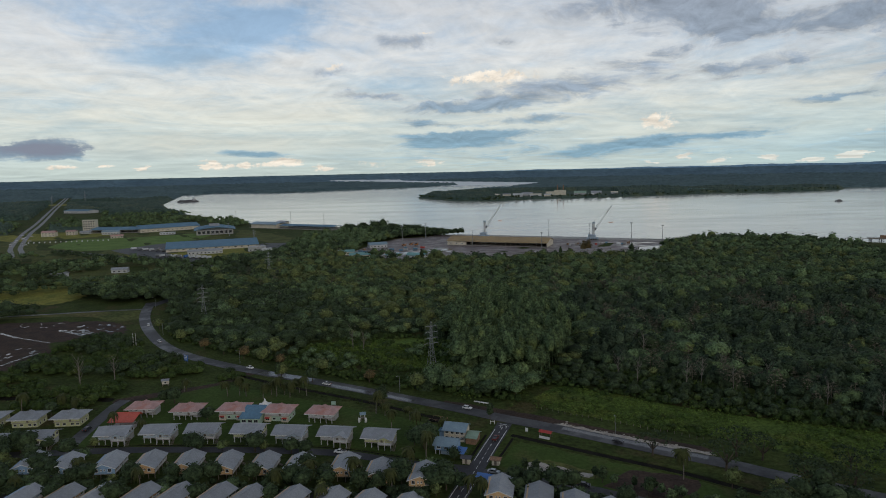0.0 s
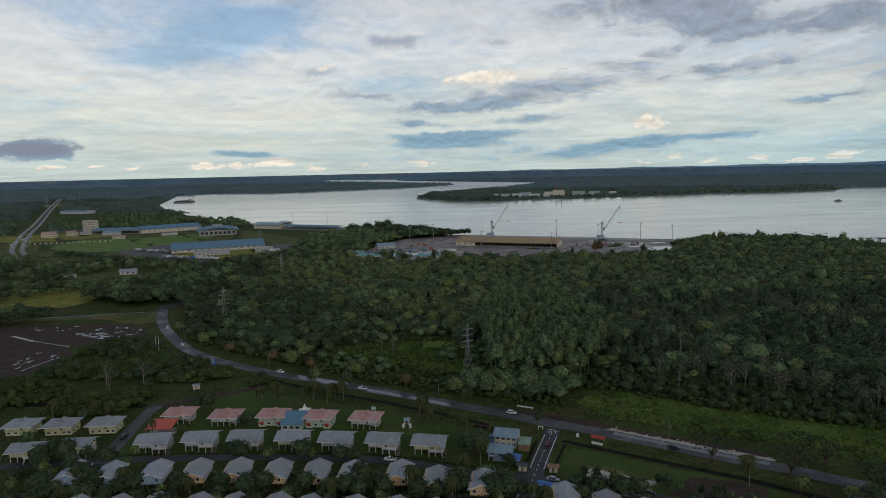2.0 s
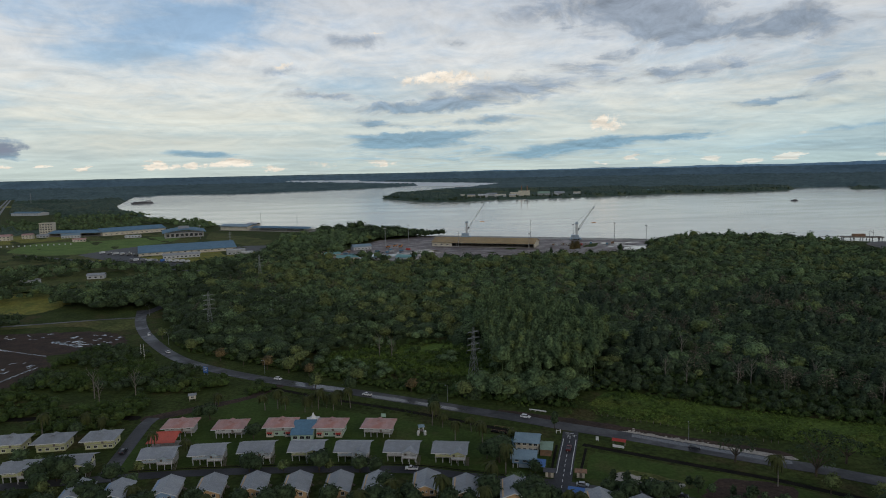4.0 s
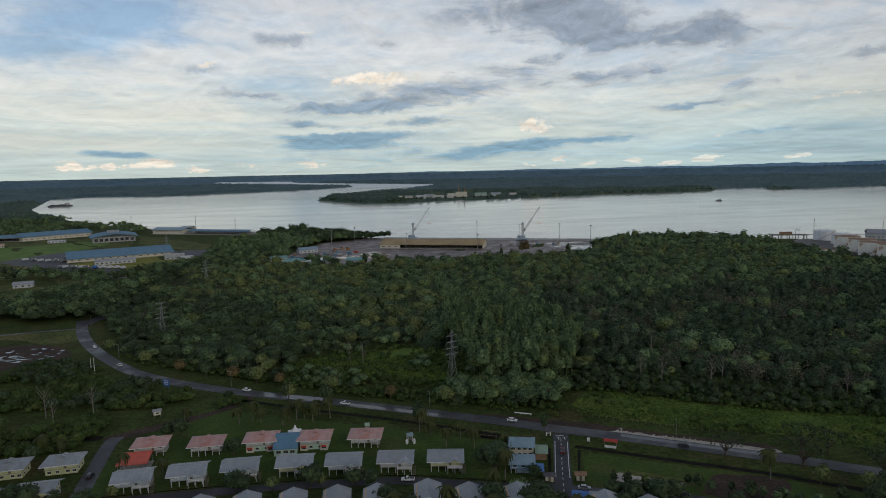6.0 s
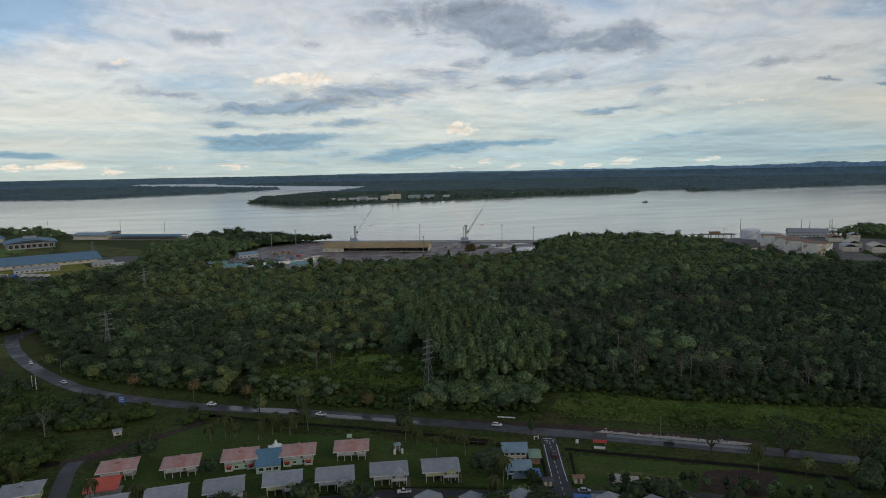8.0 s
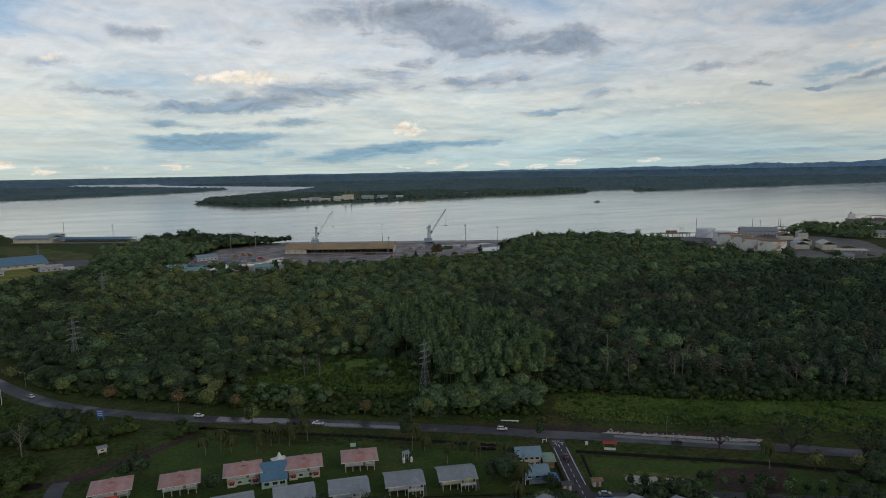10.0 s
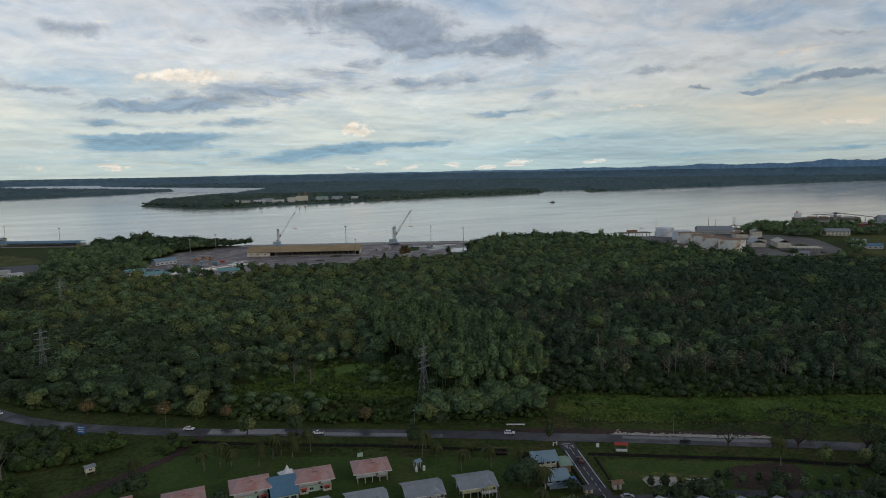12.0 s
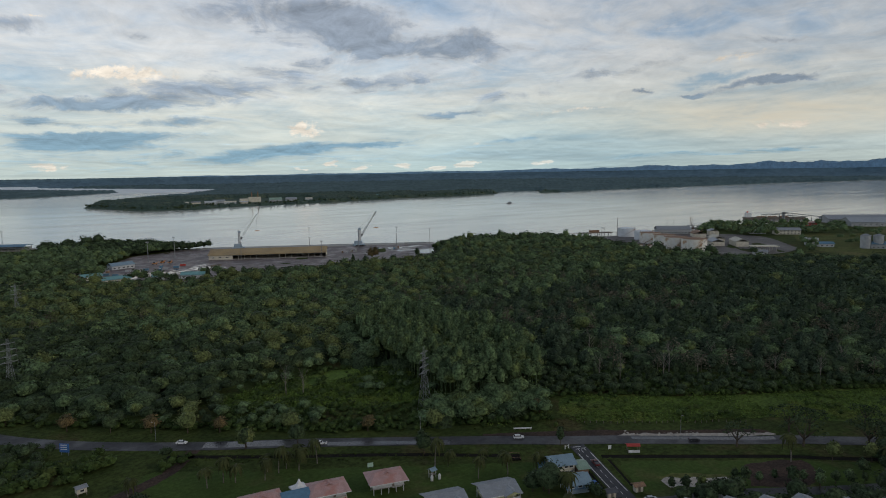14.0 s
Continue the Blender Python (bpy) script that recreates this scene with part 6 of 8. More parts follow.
def ferry_terminal():
    t = thing("ferry_terminal", -428, 1200, 0, 21, "grey terminal hall with a curved blue roof", "terminal")
    body = part("wall", boxes((-32, -16, 0, 32, 16, 9)), M_WALL_GREY, t)
    bm = bmesh.new()
    arc = [(-36 + i * 7.2, 11.5 + 5.0 * math.sin(math.pi * i / 10)) for i in range(11)]
    rows = [[bm.verts.new((x, y, z + dz)) for x, z in arc] for y, dz in ((-21, -2.5), (19, 0), (19, -0.5), (-21, -3.0))]
    for a, b in zip(rows, rows[1:] + rows[:1]):
        for i in range(10):
            bm.faces.new((a[i], a[i + 1], b[i + 1], b[i]))
    part("roof", bm, M_ROOF_BLUE, t)
    part("roof_lantern", gable_roof(bmesh.new(), -9, -5, 9, 5, 15.5, 19.5, 0.4), M_ROOF_GREY, t)
    for i in range(9):
        part("column", tube(bmesh.new(), -30 + i * 7.5, -19, 0, 11.5, 0.55, n=8), M_CONCRETE, t)
    for i in range(8):
        window(body, -27 + i * 7.7, -16, 2, 5, 5, panes=3)
    o = thing("office_block", -713, 1302, 0, 5, "five-storey cream office block", "office")
    body = part("wall", boxes((-12, -7, 0, 12, 7, 23)), M_WALL_CREAM, o)
    part("parapet", boxes((-12.3, -7.3, 23, 12.3, 7.3, 24)), M_WALL_CREAM, o)
    for s in range(5):
        part("floor_band", boxes((-12.2, -7.35, 4.2 + s * 4.6, 12.2, -7.02, 4.7 + s * 4.6)), M_CONCRETE, o)
        for i in range(5):
            window(body, -9.4 + i * 4.7, -7, 1.3 + s * 4.6, 3.0, 2.2, panes=3)
    small_building(-744, 1215, 8, 24, 13, 8, M_ROOF_PINK, M_WALL_CREAM, "two-storey cream house with a red roof", 2)
    small_building(-717, 1241, 5, 17, 11, 7, M_ROOF_PINK, M_WALL_CREAM, "two-storey cream house with a pinkish roof", 2)
    small_building(-735, 1345, 5, 16, 10, 4, None, M_WALL_WHITE, "low white annexe with a flat roof")
    small_building(-640, 1238, 15, 30, 12, 5, M_ROOF_PALE_BLUE, M_WALL_WHITE, "low white hall with a pale blue roof")
    small_building(-520, 1210, 10, 26, 10, 3.5, None, M_WALL_WHITE, "low white sheds beside the field")
    small_building(-700, 1260, 8, 20, 10, 3.5, M_ROOF_GREY, M_WALL_WHITE, "low white shed with a grey roof")
    small_building(-590, 1160, 30, 20, 9, 4, M_ROOF_PINK, M_WALL_CREAM, "small house with a brownish roof")
    small_building(-338, 902, 20, 46, 10, 4.5, M_ROOF_GREY, M_WALL_WHITE, "low white annexe of the warehouse")
    small_building(-272, 925, 20, 24, 12, 6, None, M_WALL_GREY, "grey flat-roofed pump building")
    small_building(-252, 905, 20, 14, 9, 5, None, M_WALL_WHITE, "white flat-roofed shed beside the warehouse")
    small_building(-378, 742, 10, 17, 9, 4.0, M_ROOF_GREY, M_WALL_WHITE, "white single-storey house among shrubs")
    small_building(-434, 718, 0, 16, 8, 4, M_ROOF_GREY, M_WALL_WHITE, "small white hut among shrubs")
    j = thing("jetty_shed", -304, 1284, 0.5, -27, "long blue-roofed jetty shed over the water", "jetty shed")
    part("deck", boxes((-95, -16, -2.5, 115, 16, 0.2)), M_CONCRETE, j)
    part("roof", gable_roof(bmesh.new(), -20, -14, 112, 14, 6.2, 8.4, 0.4), M_ROOF_BLUE, j)
    part("hall_roof", gable_roof(bmesh.new(), -95, -18, -24, 18, 8, 11.5, 0.4), M_ROOF_PALE_BLUE, j)
    part("hall_wall", boxes((-92, -15, 0.2, -27, 15, 8)), M_WALL_CREAM, j)
    for i in range(14):
        for s in (-12, 12):
            part("post", boxes((-18 + i * 9.8, s - 0.3, 0.2, -17.4 + i * 9.8, s + 0.3, 6.3)), M_CONCRETE, j)
    part("side_wall", boxes((-18, 10, 0.2, 110, 10.4, 4)), M_WALL_WHITE, j)
    small_building(-330, 1318, -27, 22, 14, 10, M_ROOF_GREY, M_WALL_CREAM, "cream gatehouse on the jetty", 2)
    patch("ground_parade", [(-634, 1021), (-650, 1139), (-549, 1166), (-455, 1218), (-422, 1140), (-450, 1049), (-524, 966)], 0.06, M_FIELD, "bright green sports field", "field", 2)
    patch("ground_lot", [(-502, 963), (-454, 1050), (-404, 1002), (-408, 934), (-342, 863), (-292, 839), (-332, 820), (-418, 881)], 0.08, M_ASPHALT_NEW, "dark asphalt lorry park", "lot", 2)
    patch("ground_lot", [(-275, 965), (-290, 1015), (-235, 1010), (-225, 930)], 0.08, M_ASPHALT_NEW, "dark asphalt storage lot", "lot", 2)
    patch("ground_dry", [(-480, 870), (-330, 830), (-240, 880), (-230, 940), (-300, 1010), (-420, 920)], 0.05, M_STRAW, "brownish worn grass round the warehouse", "field", 2)
    patch("ground_dry", [(-900, 1230), (-760, 1290), (-640, 1250), (-640, 1200), (-720, 1130), (-800, 1150)], 0.05, M_STRAW, "yellowish worn grass by the houses", "field", 2)
    patch("ground_clearing", [(-1900, 2780), (-1440, 2790), (-1320, 2640), (-1500, 2500), (-2000, 2600)], 0.3, M_STRAW, "pale grass clearing by the river", "field", 6)


ferry_terminal()


def field_posts():
    """White posts in a row along the sports field."""
    first = None
    for i in range(16):
        at = pose(-706 + 8.2 * i, 1092 + 1.6 * i, 0)
        if first:
            copy_thing(first, at)
            continue
        first = thing("white_post", 0, 0, 0, 0, "short white post beside the sports field", "post", "field posts")
        part("shaft", boxes((-0.7, -0.5, 0, 0.7, 0.5, 1.9)), M_TRIM, first)
        part("cap", boxes((-0.8, -0.6, 1.9, 0.8, 0.6, 2.1)), M_CONCRETE, first)
        first.matrix_basis = at


field_posts()


def parked_lorries():
    """Lorries in rows on the wet lot beside the warehouse."""
    def lorry(body, label):
        t = thing("parked_lorry", 0, 0, 0, 0, label, "lorry", "parked lorries")
        part("chassis", boxes((-4.2, -1.0, 0.7, 4.2, 1.0, 1.0)), M_STEEL_DARK, t)
        cab = part("cab", boxes((2.4, -1.2, 1.0, 4.2, 1.2, 3.0)), M_WHITE_PAINT, t)
        part("windscreen", boxes((4.2, -1.0, 1.9, 4.23, 1.0, 2.8)), M_GLASS, cab)
        part("load_box", boxes((-4.2, -1.25, 1.0, 2.2, 1.25, 3.6)), body, t)
        for x in (-3.2, -1.9, 3.2):
            for y in (-1.0, 1.0):
                bm = tube(bmesh.new(), 0, 0, -0.15, 0.15, 0.5, n=10)
                bmesh.ops.transform(bm, matrix=pose(x, y, 0.5, 90), verts=bm.verts)
                part("wheel", bm, M_TYRE, t)
        return t

    kinds = [lorry(M_WALL_WHITE, "white box lorry parked on the wet lot"), lorry(M_STEEL, "grey box lorry parked on the wet lot"), lorry(M_BLUE_PLASTIC, "lorry with a blue cover on the lot")]
    rng, used = random.Random(6), set()
    for i in range(16):
        k = 2 if i == 5 else rng.choice((0, 0, 1))
        x, y = (-395 + 9 * i, 880 - 3.5 * i) if i < 10 else (-470 + 12 * (i - 10), 968 - 6 * (i - 10))
        m = pose(x + rng.uniform(-2, 2), y + rng.uniform(-2, 2), 0.1, 0, 0, 70 + rng.uniform(-8, 8))
        if k in used:
            copy_thing(kinds[k], m)
        else:
            used.add(k)
            kinds[k].matrix_basis = m


parked_lorries()


def parked_rows():
    """Parked cars by the highway and the lorry park."""
    first = car(M_WHITE_PAINT, "small white car parked in a row")
    rng = random.Random(8)
    first.matrix_basis = pose(-690, 1050, 0.25, 0, 0, 60)
    for i in range(34):
        if i < 16:
            x, y, rz = -700 + rng.uniform(-16, 16) - i * 7, 1050 + i * 13, 60
        else:
            x, y, rz = -450 + (i - 16) * 7.0, 965 + (i - 16) * 7 + rng.uniform(-9, 9), 120
        copy_thing(first, pose(x, y, 0.25, 0, 0, rz))


parked_rows()


# ---------------------------------------------------------------- tank farm
def tank(x, y, r, h, mat, label, rusty=True):
    t = thing("storage_tank", x, y, 0, 40, label, "storage tank", "storage tanks")
    bm = bmesh.new()
    n = 40
    rings = []
    for k in range(7):
        for rr in ((r, r + 0.05) if k % 2 else (r + 0.05, r)):
            rings.append([bm.verts.new((rr * math.cos(i * math.tau / n), rr * math.sin(i * math.tau / n), h * k / 7 + (0.02 if rr == rings and 0 else 0))) for i in range(n)])
    rings.append([bm.verts.new((r * math.cos(i * math.tau / n), r * math.sin(i * math.tau / n), h)) for i in range(n)])
    for a, b in zip(rings, rings[1:]):
        for i in range(n):
            bm.faces.new((a[i], a[(i + 1) % n], b[(i + 1) % n], b[i]))
    part("shell", bm, mat, t)
    part("roof", tube(bmesh.new(), 0, 0, h - 0.01, h + (1.0 if rusty else 2.2), r + 0.15, r * 0.06, n), M_RUST if rusty else M_TANK_CLEAN, t)
    bm = bmesh.new()
    for i in range(n):
        a, b = (j * math.tau / n for j in (i, i + 1))
        beam(bm, ((r - 0.1) * math.cos(a), (r - 0.1) * math.sin(a), h + 1.1), ((r - 0.1) * math.cos(b), (r - 0.1) * math.sin(b), h + 1.1), 0.09)
        beam(bm, ((r - 0.1) * math.cos(a), (r - 0.1) * math.sin(a), h), ((r - 0.1) * math.cos(a), (r - 0.1) * math.sin(a), h + 1.1), 0.08)
    part("rim_rail", bm, M_RUST, t)
    bm = bmesh.new()
    for i in range(16):
        a, b = (radians(150 + j * 6) for j in (i, i + 1))
        beam(bm, ((r + 0.5) * math.cos(a), (r + 0.5) * math.sin(a), h * i / 16), ((r + 0.5) * math.cos(b), (r + 0.5) * math.sin(b), h * (i + 1) / 16), 0.5, 0.3)
    part("spiral_stair", bm, M_RUST, t)
    part("inlet_pipe", beams(((-r - 4, 0, 0.8), (-r + 0.2, 0, 0.8), 0.5)), M_STEEL, t)
    return t


tank(555, 645, 16, 17.5, M_TANK, "large rust-streaked cream storage tank")
tank(562, 680, 15.5, 16.5, M_TANK, "large cream storage tank with a rusty rim")
tank(580, 716, 15, 15.5, M_TANK, "cream storage tank with rust stains")
tank(592, 752, 15, 15, M_TANK, "cream storage tank with a rusty top")
tank(618, 788, 14, 13, M_TANK_CLEAN, "clean pale storage tank", False)
tank(631, 836, 14, 13, M_TANK_CLEAN, "pale blue-white storage tank", False)
tank(512, 700, 5.5, 7.5, M_TANK, "small rusty storage tank")
tank(520, 689, 4.5, 7.0, M_TANK, "small cream storage tank")


def terminal_site():
    patch("ground_terminal", [(560, 775), (540, 700), (546, 640), (566, 600), (600, 580), (640, 572), (690, 588), (722, 620), (790, 706), (760, 780), (640, 845), (585, 840)], 0.06, M_TERMINAL, "grey paved tank terminal ground", "yard", 2)
    patch("ground_bund", [(490, 745), (508, 690), (545, 712), (560, 770), (540, 800)], 0.1, M_LAWN, "green bank inside the tank farm", "lawn", 1)
    patch("ground_field", [(700, 570), (860, 690), (975, 640), (1150, 690), (1250, 520), (1000, 420), (720, 450), (640, 530)], 0.05, M_OLIVE_GRASS, "rough green and yellow open field", "field", 3)
    wall = thing("bund_wall", 500, 735, 0, -65, "low pale pipe run along the tank farm", "pipe run")
    part("pipe", boxes((0, -0.6, 0.8, 95, 0.6, 1.8)), M_WALL_WHITE, wall)
    for i in range(12):
        part("support", boxes((i * 8.4, -0.4, 0, i * 8.4 + 0.5, 0.4, 0.8)), M_CONCRETE, wall)
    for x, y, w, d, h, r, lab in ((640, 676, 30, 17, 6, M_ROOF_GREY, "long terminal shed with a pale grey roof"), (676, 702, 30, 17, 6, M_WALL_CREAM, "long shed with a pale sheet roof"), (712, 762, 30, 18, 6, M_RUST, "long shed with a rusty roof"),
                                  (662, 655, 34, 17, 7, M_WALL_CREAM, "cream terminal hall with a pale gable roof"), (745, 760, 18, 14, 8, M_ROOF_GREY, "white terminal workshop with a grey roof")):
        small_building(x, y, 51, w, d, h, r, M_WALL_CREAM, lab)
    small_building(598, 580, -40, 16, 8, 4, M_ROOF_GREY, M_WALL_WHITE, "small white gate building")
    small_building(728, 826, -36, 54, 24, 7, M_ROOF_GREY, M_WALL_GREY, "wide grey-roofed terminal warehouse")
    c = thing("loading_canopy", 632, 598, 0, -34, "wide cream loading canopy on posts", "canopy")
    part("roof", boxes((-17, -8, 6.0, 17, 8, 7.0)), M_WALL_CREAM, c)
    part("soffit", boxes((-16.6, -7.6, 5.8, 16.6, 7.6, 5.99)), M_WALL_GREY, c)
    for x in (-14, -5, 5, 14):
        for y in (-6.5, 6.5):
            part("post", boxes((x - 0.4, y - 0.4, 0, x + 0.4, y + 0.4, 5.8)), M_CONCRETE, c)
    part("office", boxes((-12, -3, 0, 2, 4, 3.6)), M_WALL_WHITE, c)
    rig = thing("pipe_rack", 786, 826, 0, -36, "rusty pipe rack and towers at the jetty head", "pipe rack")
    for x in (-12, -4, 4, 12):
        part("frame", beams(((x, -3, 0), (x, -3, 9), 0.6), ((x, 3, 0), (x, 3, 9), 0.6), ((x, -3, 9), (x, 3, 9), 0.6), ((x, -3, 5), (x, 3, 5), 0.6)), M_RUST, rig)
    for z, y in ((5.4, -1.5), (5.4, 1.5), (9.4, 0)):
        part("pipe", boxes((-14, y - 0.4, z, 14, y + 0.4, z + 0.8)), M_STEEL, rig)
    for x in (-9, -6):
        part("tower", beams(((x, 0, 9), (x, 0, 24), 0.7)), M_RUST, rig)
    small_building(855, 705, -40, 38, 16, 7, M_ROOF_GREY, M_WALL_CREAM, "long pale two-storey building", 2)
    small_building(830, 740, -40, 24, 12, 6, M_ROOF_GREY, M_WALL_WHITE, "white two-storey building by trees", 2)
    small_building(744, 600, -40, 14, 12, 9, None, M_WALL_WHITE, "white flat-roofed pump tower", 2)
    small_building(738, 577, -40, 18, 11, 4.5, M_ROOF_BLUE, M_WALL_WHITE, "white house with a bright blue roof")
    small_building(775, 528, -45, 22, 14, 6, M_ROOF_BLUE, M_WALL_GREY, "low grey works building with a blue roof", 1)
    for i in range(2):
        s = thing("silo", 762 + i * 12, 538 - i * 10, 0, 0, "tall grey ribbed storage silo", "silo", "silos")
        part("shell", tube(bmesh.new(), 0, 0, 0, 17, 6.4, 6.4, 24), M_WALL_GREY, s)
        part("cone_roof", tube(bmesh.new(), 0, 0, 17, 19.4, 6.6, 0.6, 24), M_STEEL, s)
        part("ladder", boxes((-0.4, -6.9, 0, 0.4, -6.5, 17)), M_STEEL_DARK, s)
    for x, y, rz, n in ((611, 884, -19, 5), (777, 838, -19, 6)):
        j = thing("loading_platform", x, y, -1.5, rz, "dark timber loading platform over the river", "jetty", "loading platforms")
        part("deck", boxes((-26, -7, 4.2, 26, 7, 5.2)), M_TIMBER, j)
        for i in range(n):
            for s in (-5, 5):
                part("pile", tube(bmesh.new(), -24 + i * 48 / (n - 1), s, -6, 4.2, 0.6, n=6), M_STEEL_DARK, j)
        part("deck_house", boxes((-12, -3, 5.2, 4, 3, 9.0)), M_RUST, j)
        part("loading_arm", beams(((10, 0, 5.2), (10, 0, 14), 0.5), ((10, 0, 14), (16, 4, 10), 0.4), ((14, -2, 5.2), (14, -2, 15), 0.4)), M_STEEL, j)
        part("hand_rail", boxes((-26, -7, 6.1, 26, -6.9, 6.25)), M_STEEL, j)
    w = thing("walkway", 560, 902, -1.5, -17.5, "long thin pipe walkway along the river", "walkway")
    part("deck", boxes((0, -1.0, 4.2, 275, 1.0, 4.7)), M_TIMBER, w)
    for i in range(19):
        part("pile", boxes((i * 15.2, -0.3, -6, i * 15.2 + 0.5, 0.3, 4.2)), M_STEEL_DARK, w)
    for x, y, h in ((625, 850, 28), (748, 840, 20), (738, 846, 22)):
        s = thing("flare_mast", x, y, 0, 0, "thin dark steel mast at the terminal", "mast")
        part("pole", tube(bmesh.new(), 0, 0, 0, h, 0.5, 0.3, 6), M_STEEL_DARK, s)
        part("cap", tube(bmesh.new(), 0, 0, h, h + 1.2, 0.7, 0.4, 6), M_RUST, s)


terminal_site()


def bulk_terminal():
    """Ship, conveyors and sheds at the bulk quay."""
    s = thing("cargo_ship", 1128, 905, -1.5, -38, "white and red bulk ship at its berth", "ship")
    bm = bmesh.new()
    prof = [(-58, -7), (40, -7.5), (58, -3), (66, 0), (58, 3), (40, 7.5), (-58, 7)]
    a = [bm.verts.new((x * 0.97, y * 0.85, -1.5)) for x, y in prof]
    b = [bm.verts.new((x, y, 4.6)) for x, y in prof]
    bm.faces.new(b)
    bm.faces.new(a[::-1])
    for i in range(len(prof)):
        j = (i + 1) % len(prof)
        bm.faces.new((a[i], a[j], b[j], b[i]))
    part("hull", bm, M_TIMBER, s)
    br = part("bridge_house", boxes((-54, -5, 4.6, -43, 5, 14)), M_TRIM, s)
    part("funnel", tube(bmesh.new(), -50, 0, 14, 17.5, 1.6, 1.3, 10), M_RED, br)
    part("mast", tube(bmesh.new(), -45, 0, 14, 24, 0.4, 0.2, 6), M_STEEL, br)
    for x in (-22, 0, 22):
        part("hatch", boxes((x - 8, -5, 4.6, x + 8, 5, 6.4)), M_RUST, s)
    for (x0, y0, z0), (x1, y1, z1), lab in (((1050, 868, 15), (1112, 822, 9), "short inclined conveyor gallery"), ((1078, 850, 18), (1140, 772, 6), "long sloping conveyor bridge"), ((1040, 872, 14), (1088, 846, 16), "level conveyor gallery over the quay")):
        c = thing("conveyor", 0, 0, 0, 0, lab + " on trestles", "conveyor", "conveyors")
        part("gallery", beams(((x0, y0, z0), (x1, y1, z1), 1.6, 1.3)), M_STEEL, c)
        n = 7
        for i in range(n):
            k = i / (n - 1)
            x, y, z = x0 + (x1 - x0) * k, y0 + (y1 - y0) * k, z0 + (z1 - z0) * k
            part("trestle", beams(((x - 2, y - 2, -4), (x, y, z - 1), 0.45), ((x + 2, y + 2, -4), (x, y, z - 1), 0.45)), M_STEEL_DARK, c)
    t = thing("transfer_tower", 1080, 851, -1, -40, "grey transfer tower on the quay", "tower")
    part("frame", boxes((-2.2, -2.2, 0, 2.2, 2.2, 16)), M_WALL_GREY, t)
    part("cap", boxes((-2.6, -2.6, 16, 2.6, 2.6, 19.5)), M_STEEL_DARK, t)
    warehouse(1098, 772, -40, 150, 46, 8, 15, M_ROOF_GREY, M_WALL_GREY, "huge grey bulk storage shed", 4, 0.97, "bulk_shed")
    warehouse(1062, 712, -40, 150, 46, 8, 15, M_ROOF_GREY, M_WALL_GREY, "second huge grey bulk storage shed", 4, 0.97, "bulk_shed")
    small_building(1026, 768, -40, 24, 12, 5, M_ROOF_PINK, M_RED, "red-brown hall among trees")


bulk_terminal()


def far_bank_works():
    """Plant and sheds on the far bank, and boats."""
    p = thing("power_plant", 456, 2520, 0, -8, "small far power plant with two orange stacks", "power plant")
    part("hall", boxes((-20, -10, 0, 24, 10, 20)), M_WALL_CREAM, p)
    part("hall_wing", boxes((-40, -10, 0, -20.5, 10, 11)), M_WALL_GREY, p)
    for x in (-8, 14):
        part("stack", tube(bmesh.new(), x, 0, 18, 40, 2.2, 1.7, 10), M_RUST, p)
    rng = random.Random(3)
    for x, y, w, d, h, roof, wall in ((205, 2500, 34, 16, 8, M_WALL_CREAM, M_WALL_CREAM), (160, 2600, 26, 14, 8, M_ROOF_PALE_BLUE, M_WALL_WHITE), (285, 2440, 38, 18, 10, M_WALL_WHITE, M_WALL_WHITE), (250, 2520, 30, 14, 8, M_ROOF_GREY, M_WALL_CREAM), (330, 2520, 40, 26, 9, M_ROOF_GREY, M_WALL_GREY), (350, 2430, 40, 16, 9, M_WALL_CREAM, M_WALL_WHITE),
                                      (395, 2420, 28, 14, 8, M_WALL_WHITE, M_WALL_CREAM), (420, 2520, 34, 16, 12, M_WALL_CREAM, M_WALL_CREAM), (536, 2520, 46, 34, 8, M_ROOF_GREEN, M_WALL_GREY), (606, 2550, 40, 30, 7, M_ROOF_GREY, M_WALL_GREY), (560, 2430, 22, 12, 7, M_WALL_WHITE, M_WALL_WHITE), (680, 2560, 26, 14, 7, M_WALL_CREAM, M_WALL_WHITE)):
        small_building(x, y, rng.uniform(-18, 10), w, d, h, roof, wall, "far pale shed by the riverside")
    small_building(1000, 2560, 0, 90, 20, 9, M_ROOF_TEAL, M_WALL_WHITE, "long far shed with a teal roof")
    b = thing("barge", -1045, 2660, -1.5, 40, "low dark barge moored on the river", "barge")
    part("hull", boxes((-40, -8, -1, 40, 8, 5)), M_STEEL_DARK, b)
    part("wheelhouse", boxes((18, -5, 5, 32, 5, 13)), M_WALL_GREY, b)
    for x in (-26, -8, 8):
        part("cargo", boxes((x - 7, -6, 5, x + 7, 6, 8)), M_STEEL_DARK, b)
    t = thing("motor_boat", 1110, 1813, -1.5, 170, "small dark motor boat on the river", "boat")
    bm = bmesh.new()
    prof = [(-9, -3), (4, -3.2), (10, 0), (4, 3.2), (-9, 3)]
    a = [bm.verts.new((x, y * 0.8, -0.4)) for x, y in prof]
    c = [bm.verts.new((x, y, 2.4)) for x, y in prof]
    bm.faces.new(c)
    bm.faces.new(a[::-1])
    for i in range(5):
        j = (i + 1) % 5
        bm.faces.new((a[i], a[j], c[j], c[i]))
    part("hull", bm, M_STEEL_DARK, t)
    part("cabin", boxes((-5, -2, 2.4, 3, 2, 5.4)), M_WALL_GREY, t)


far_bank_works()

# ---------------------------------------------------------------- trees
RNG = np.random.default_rng(7)


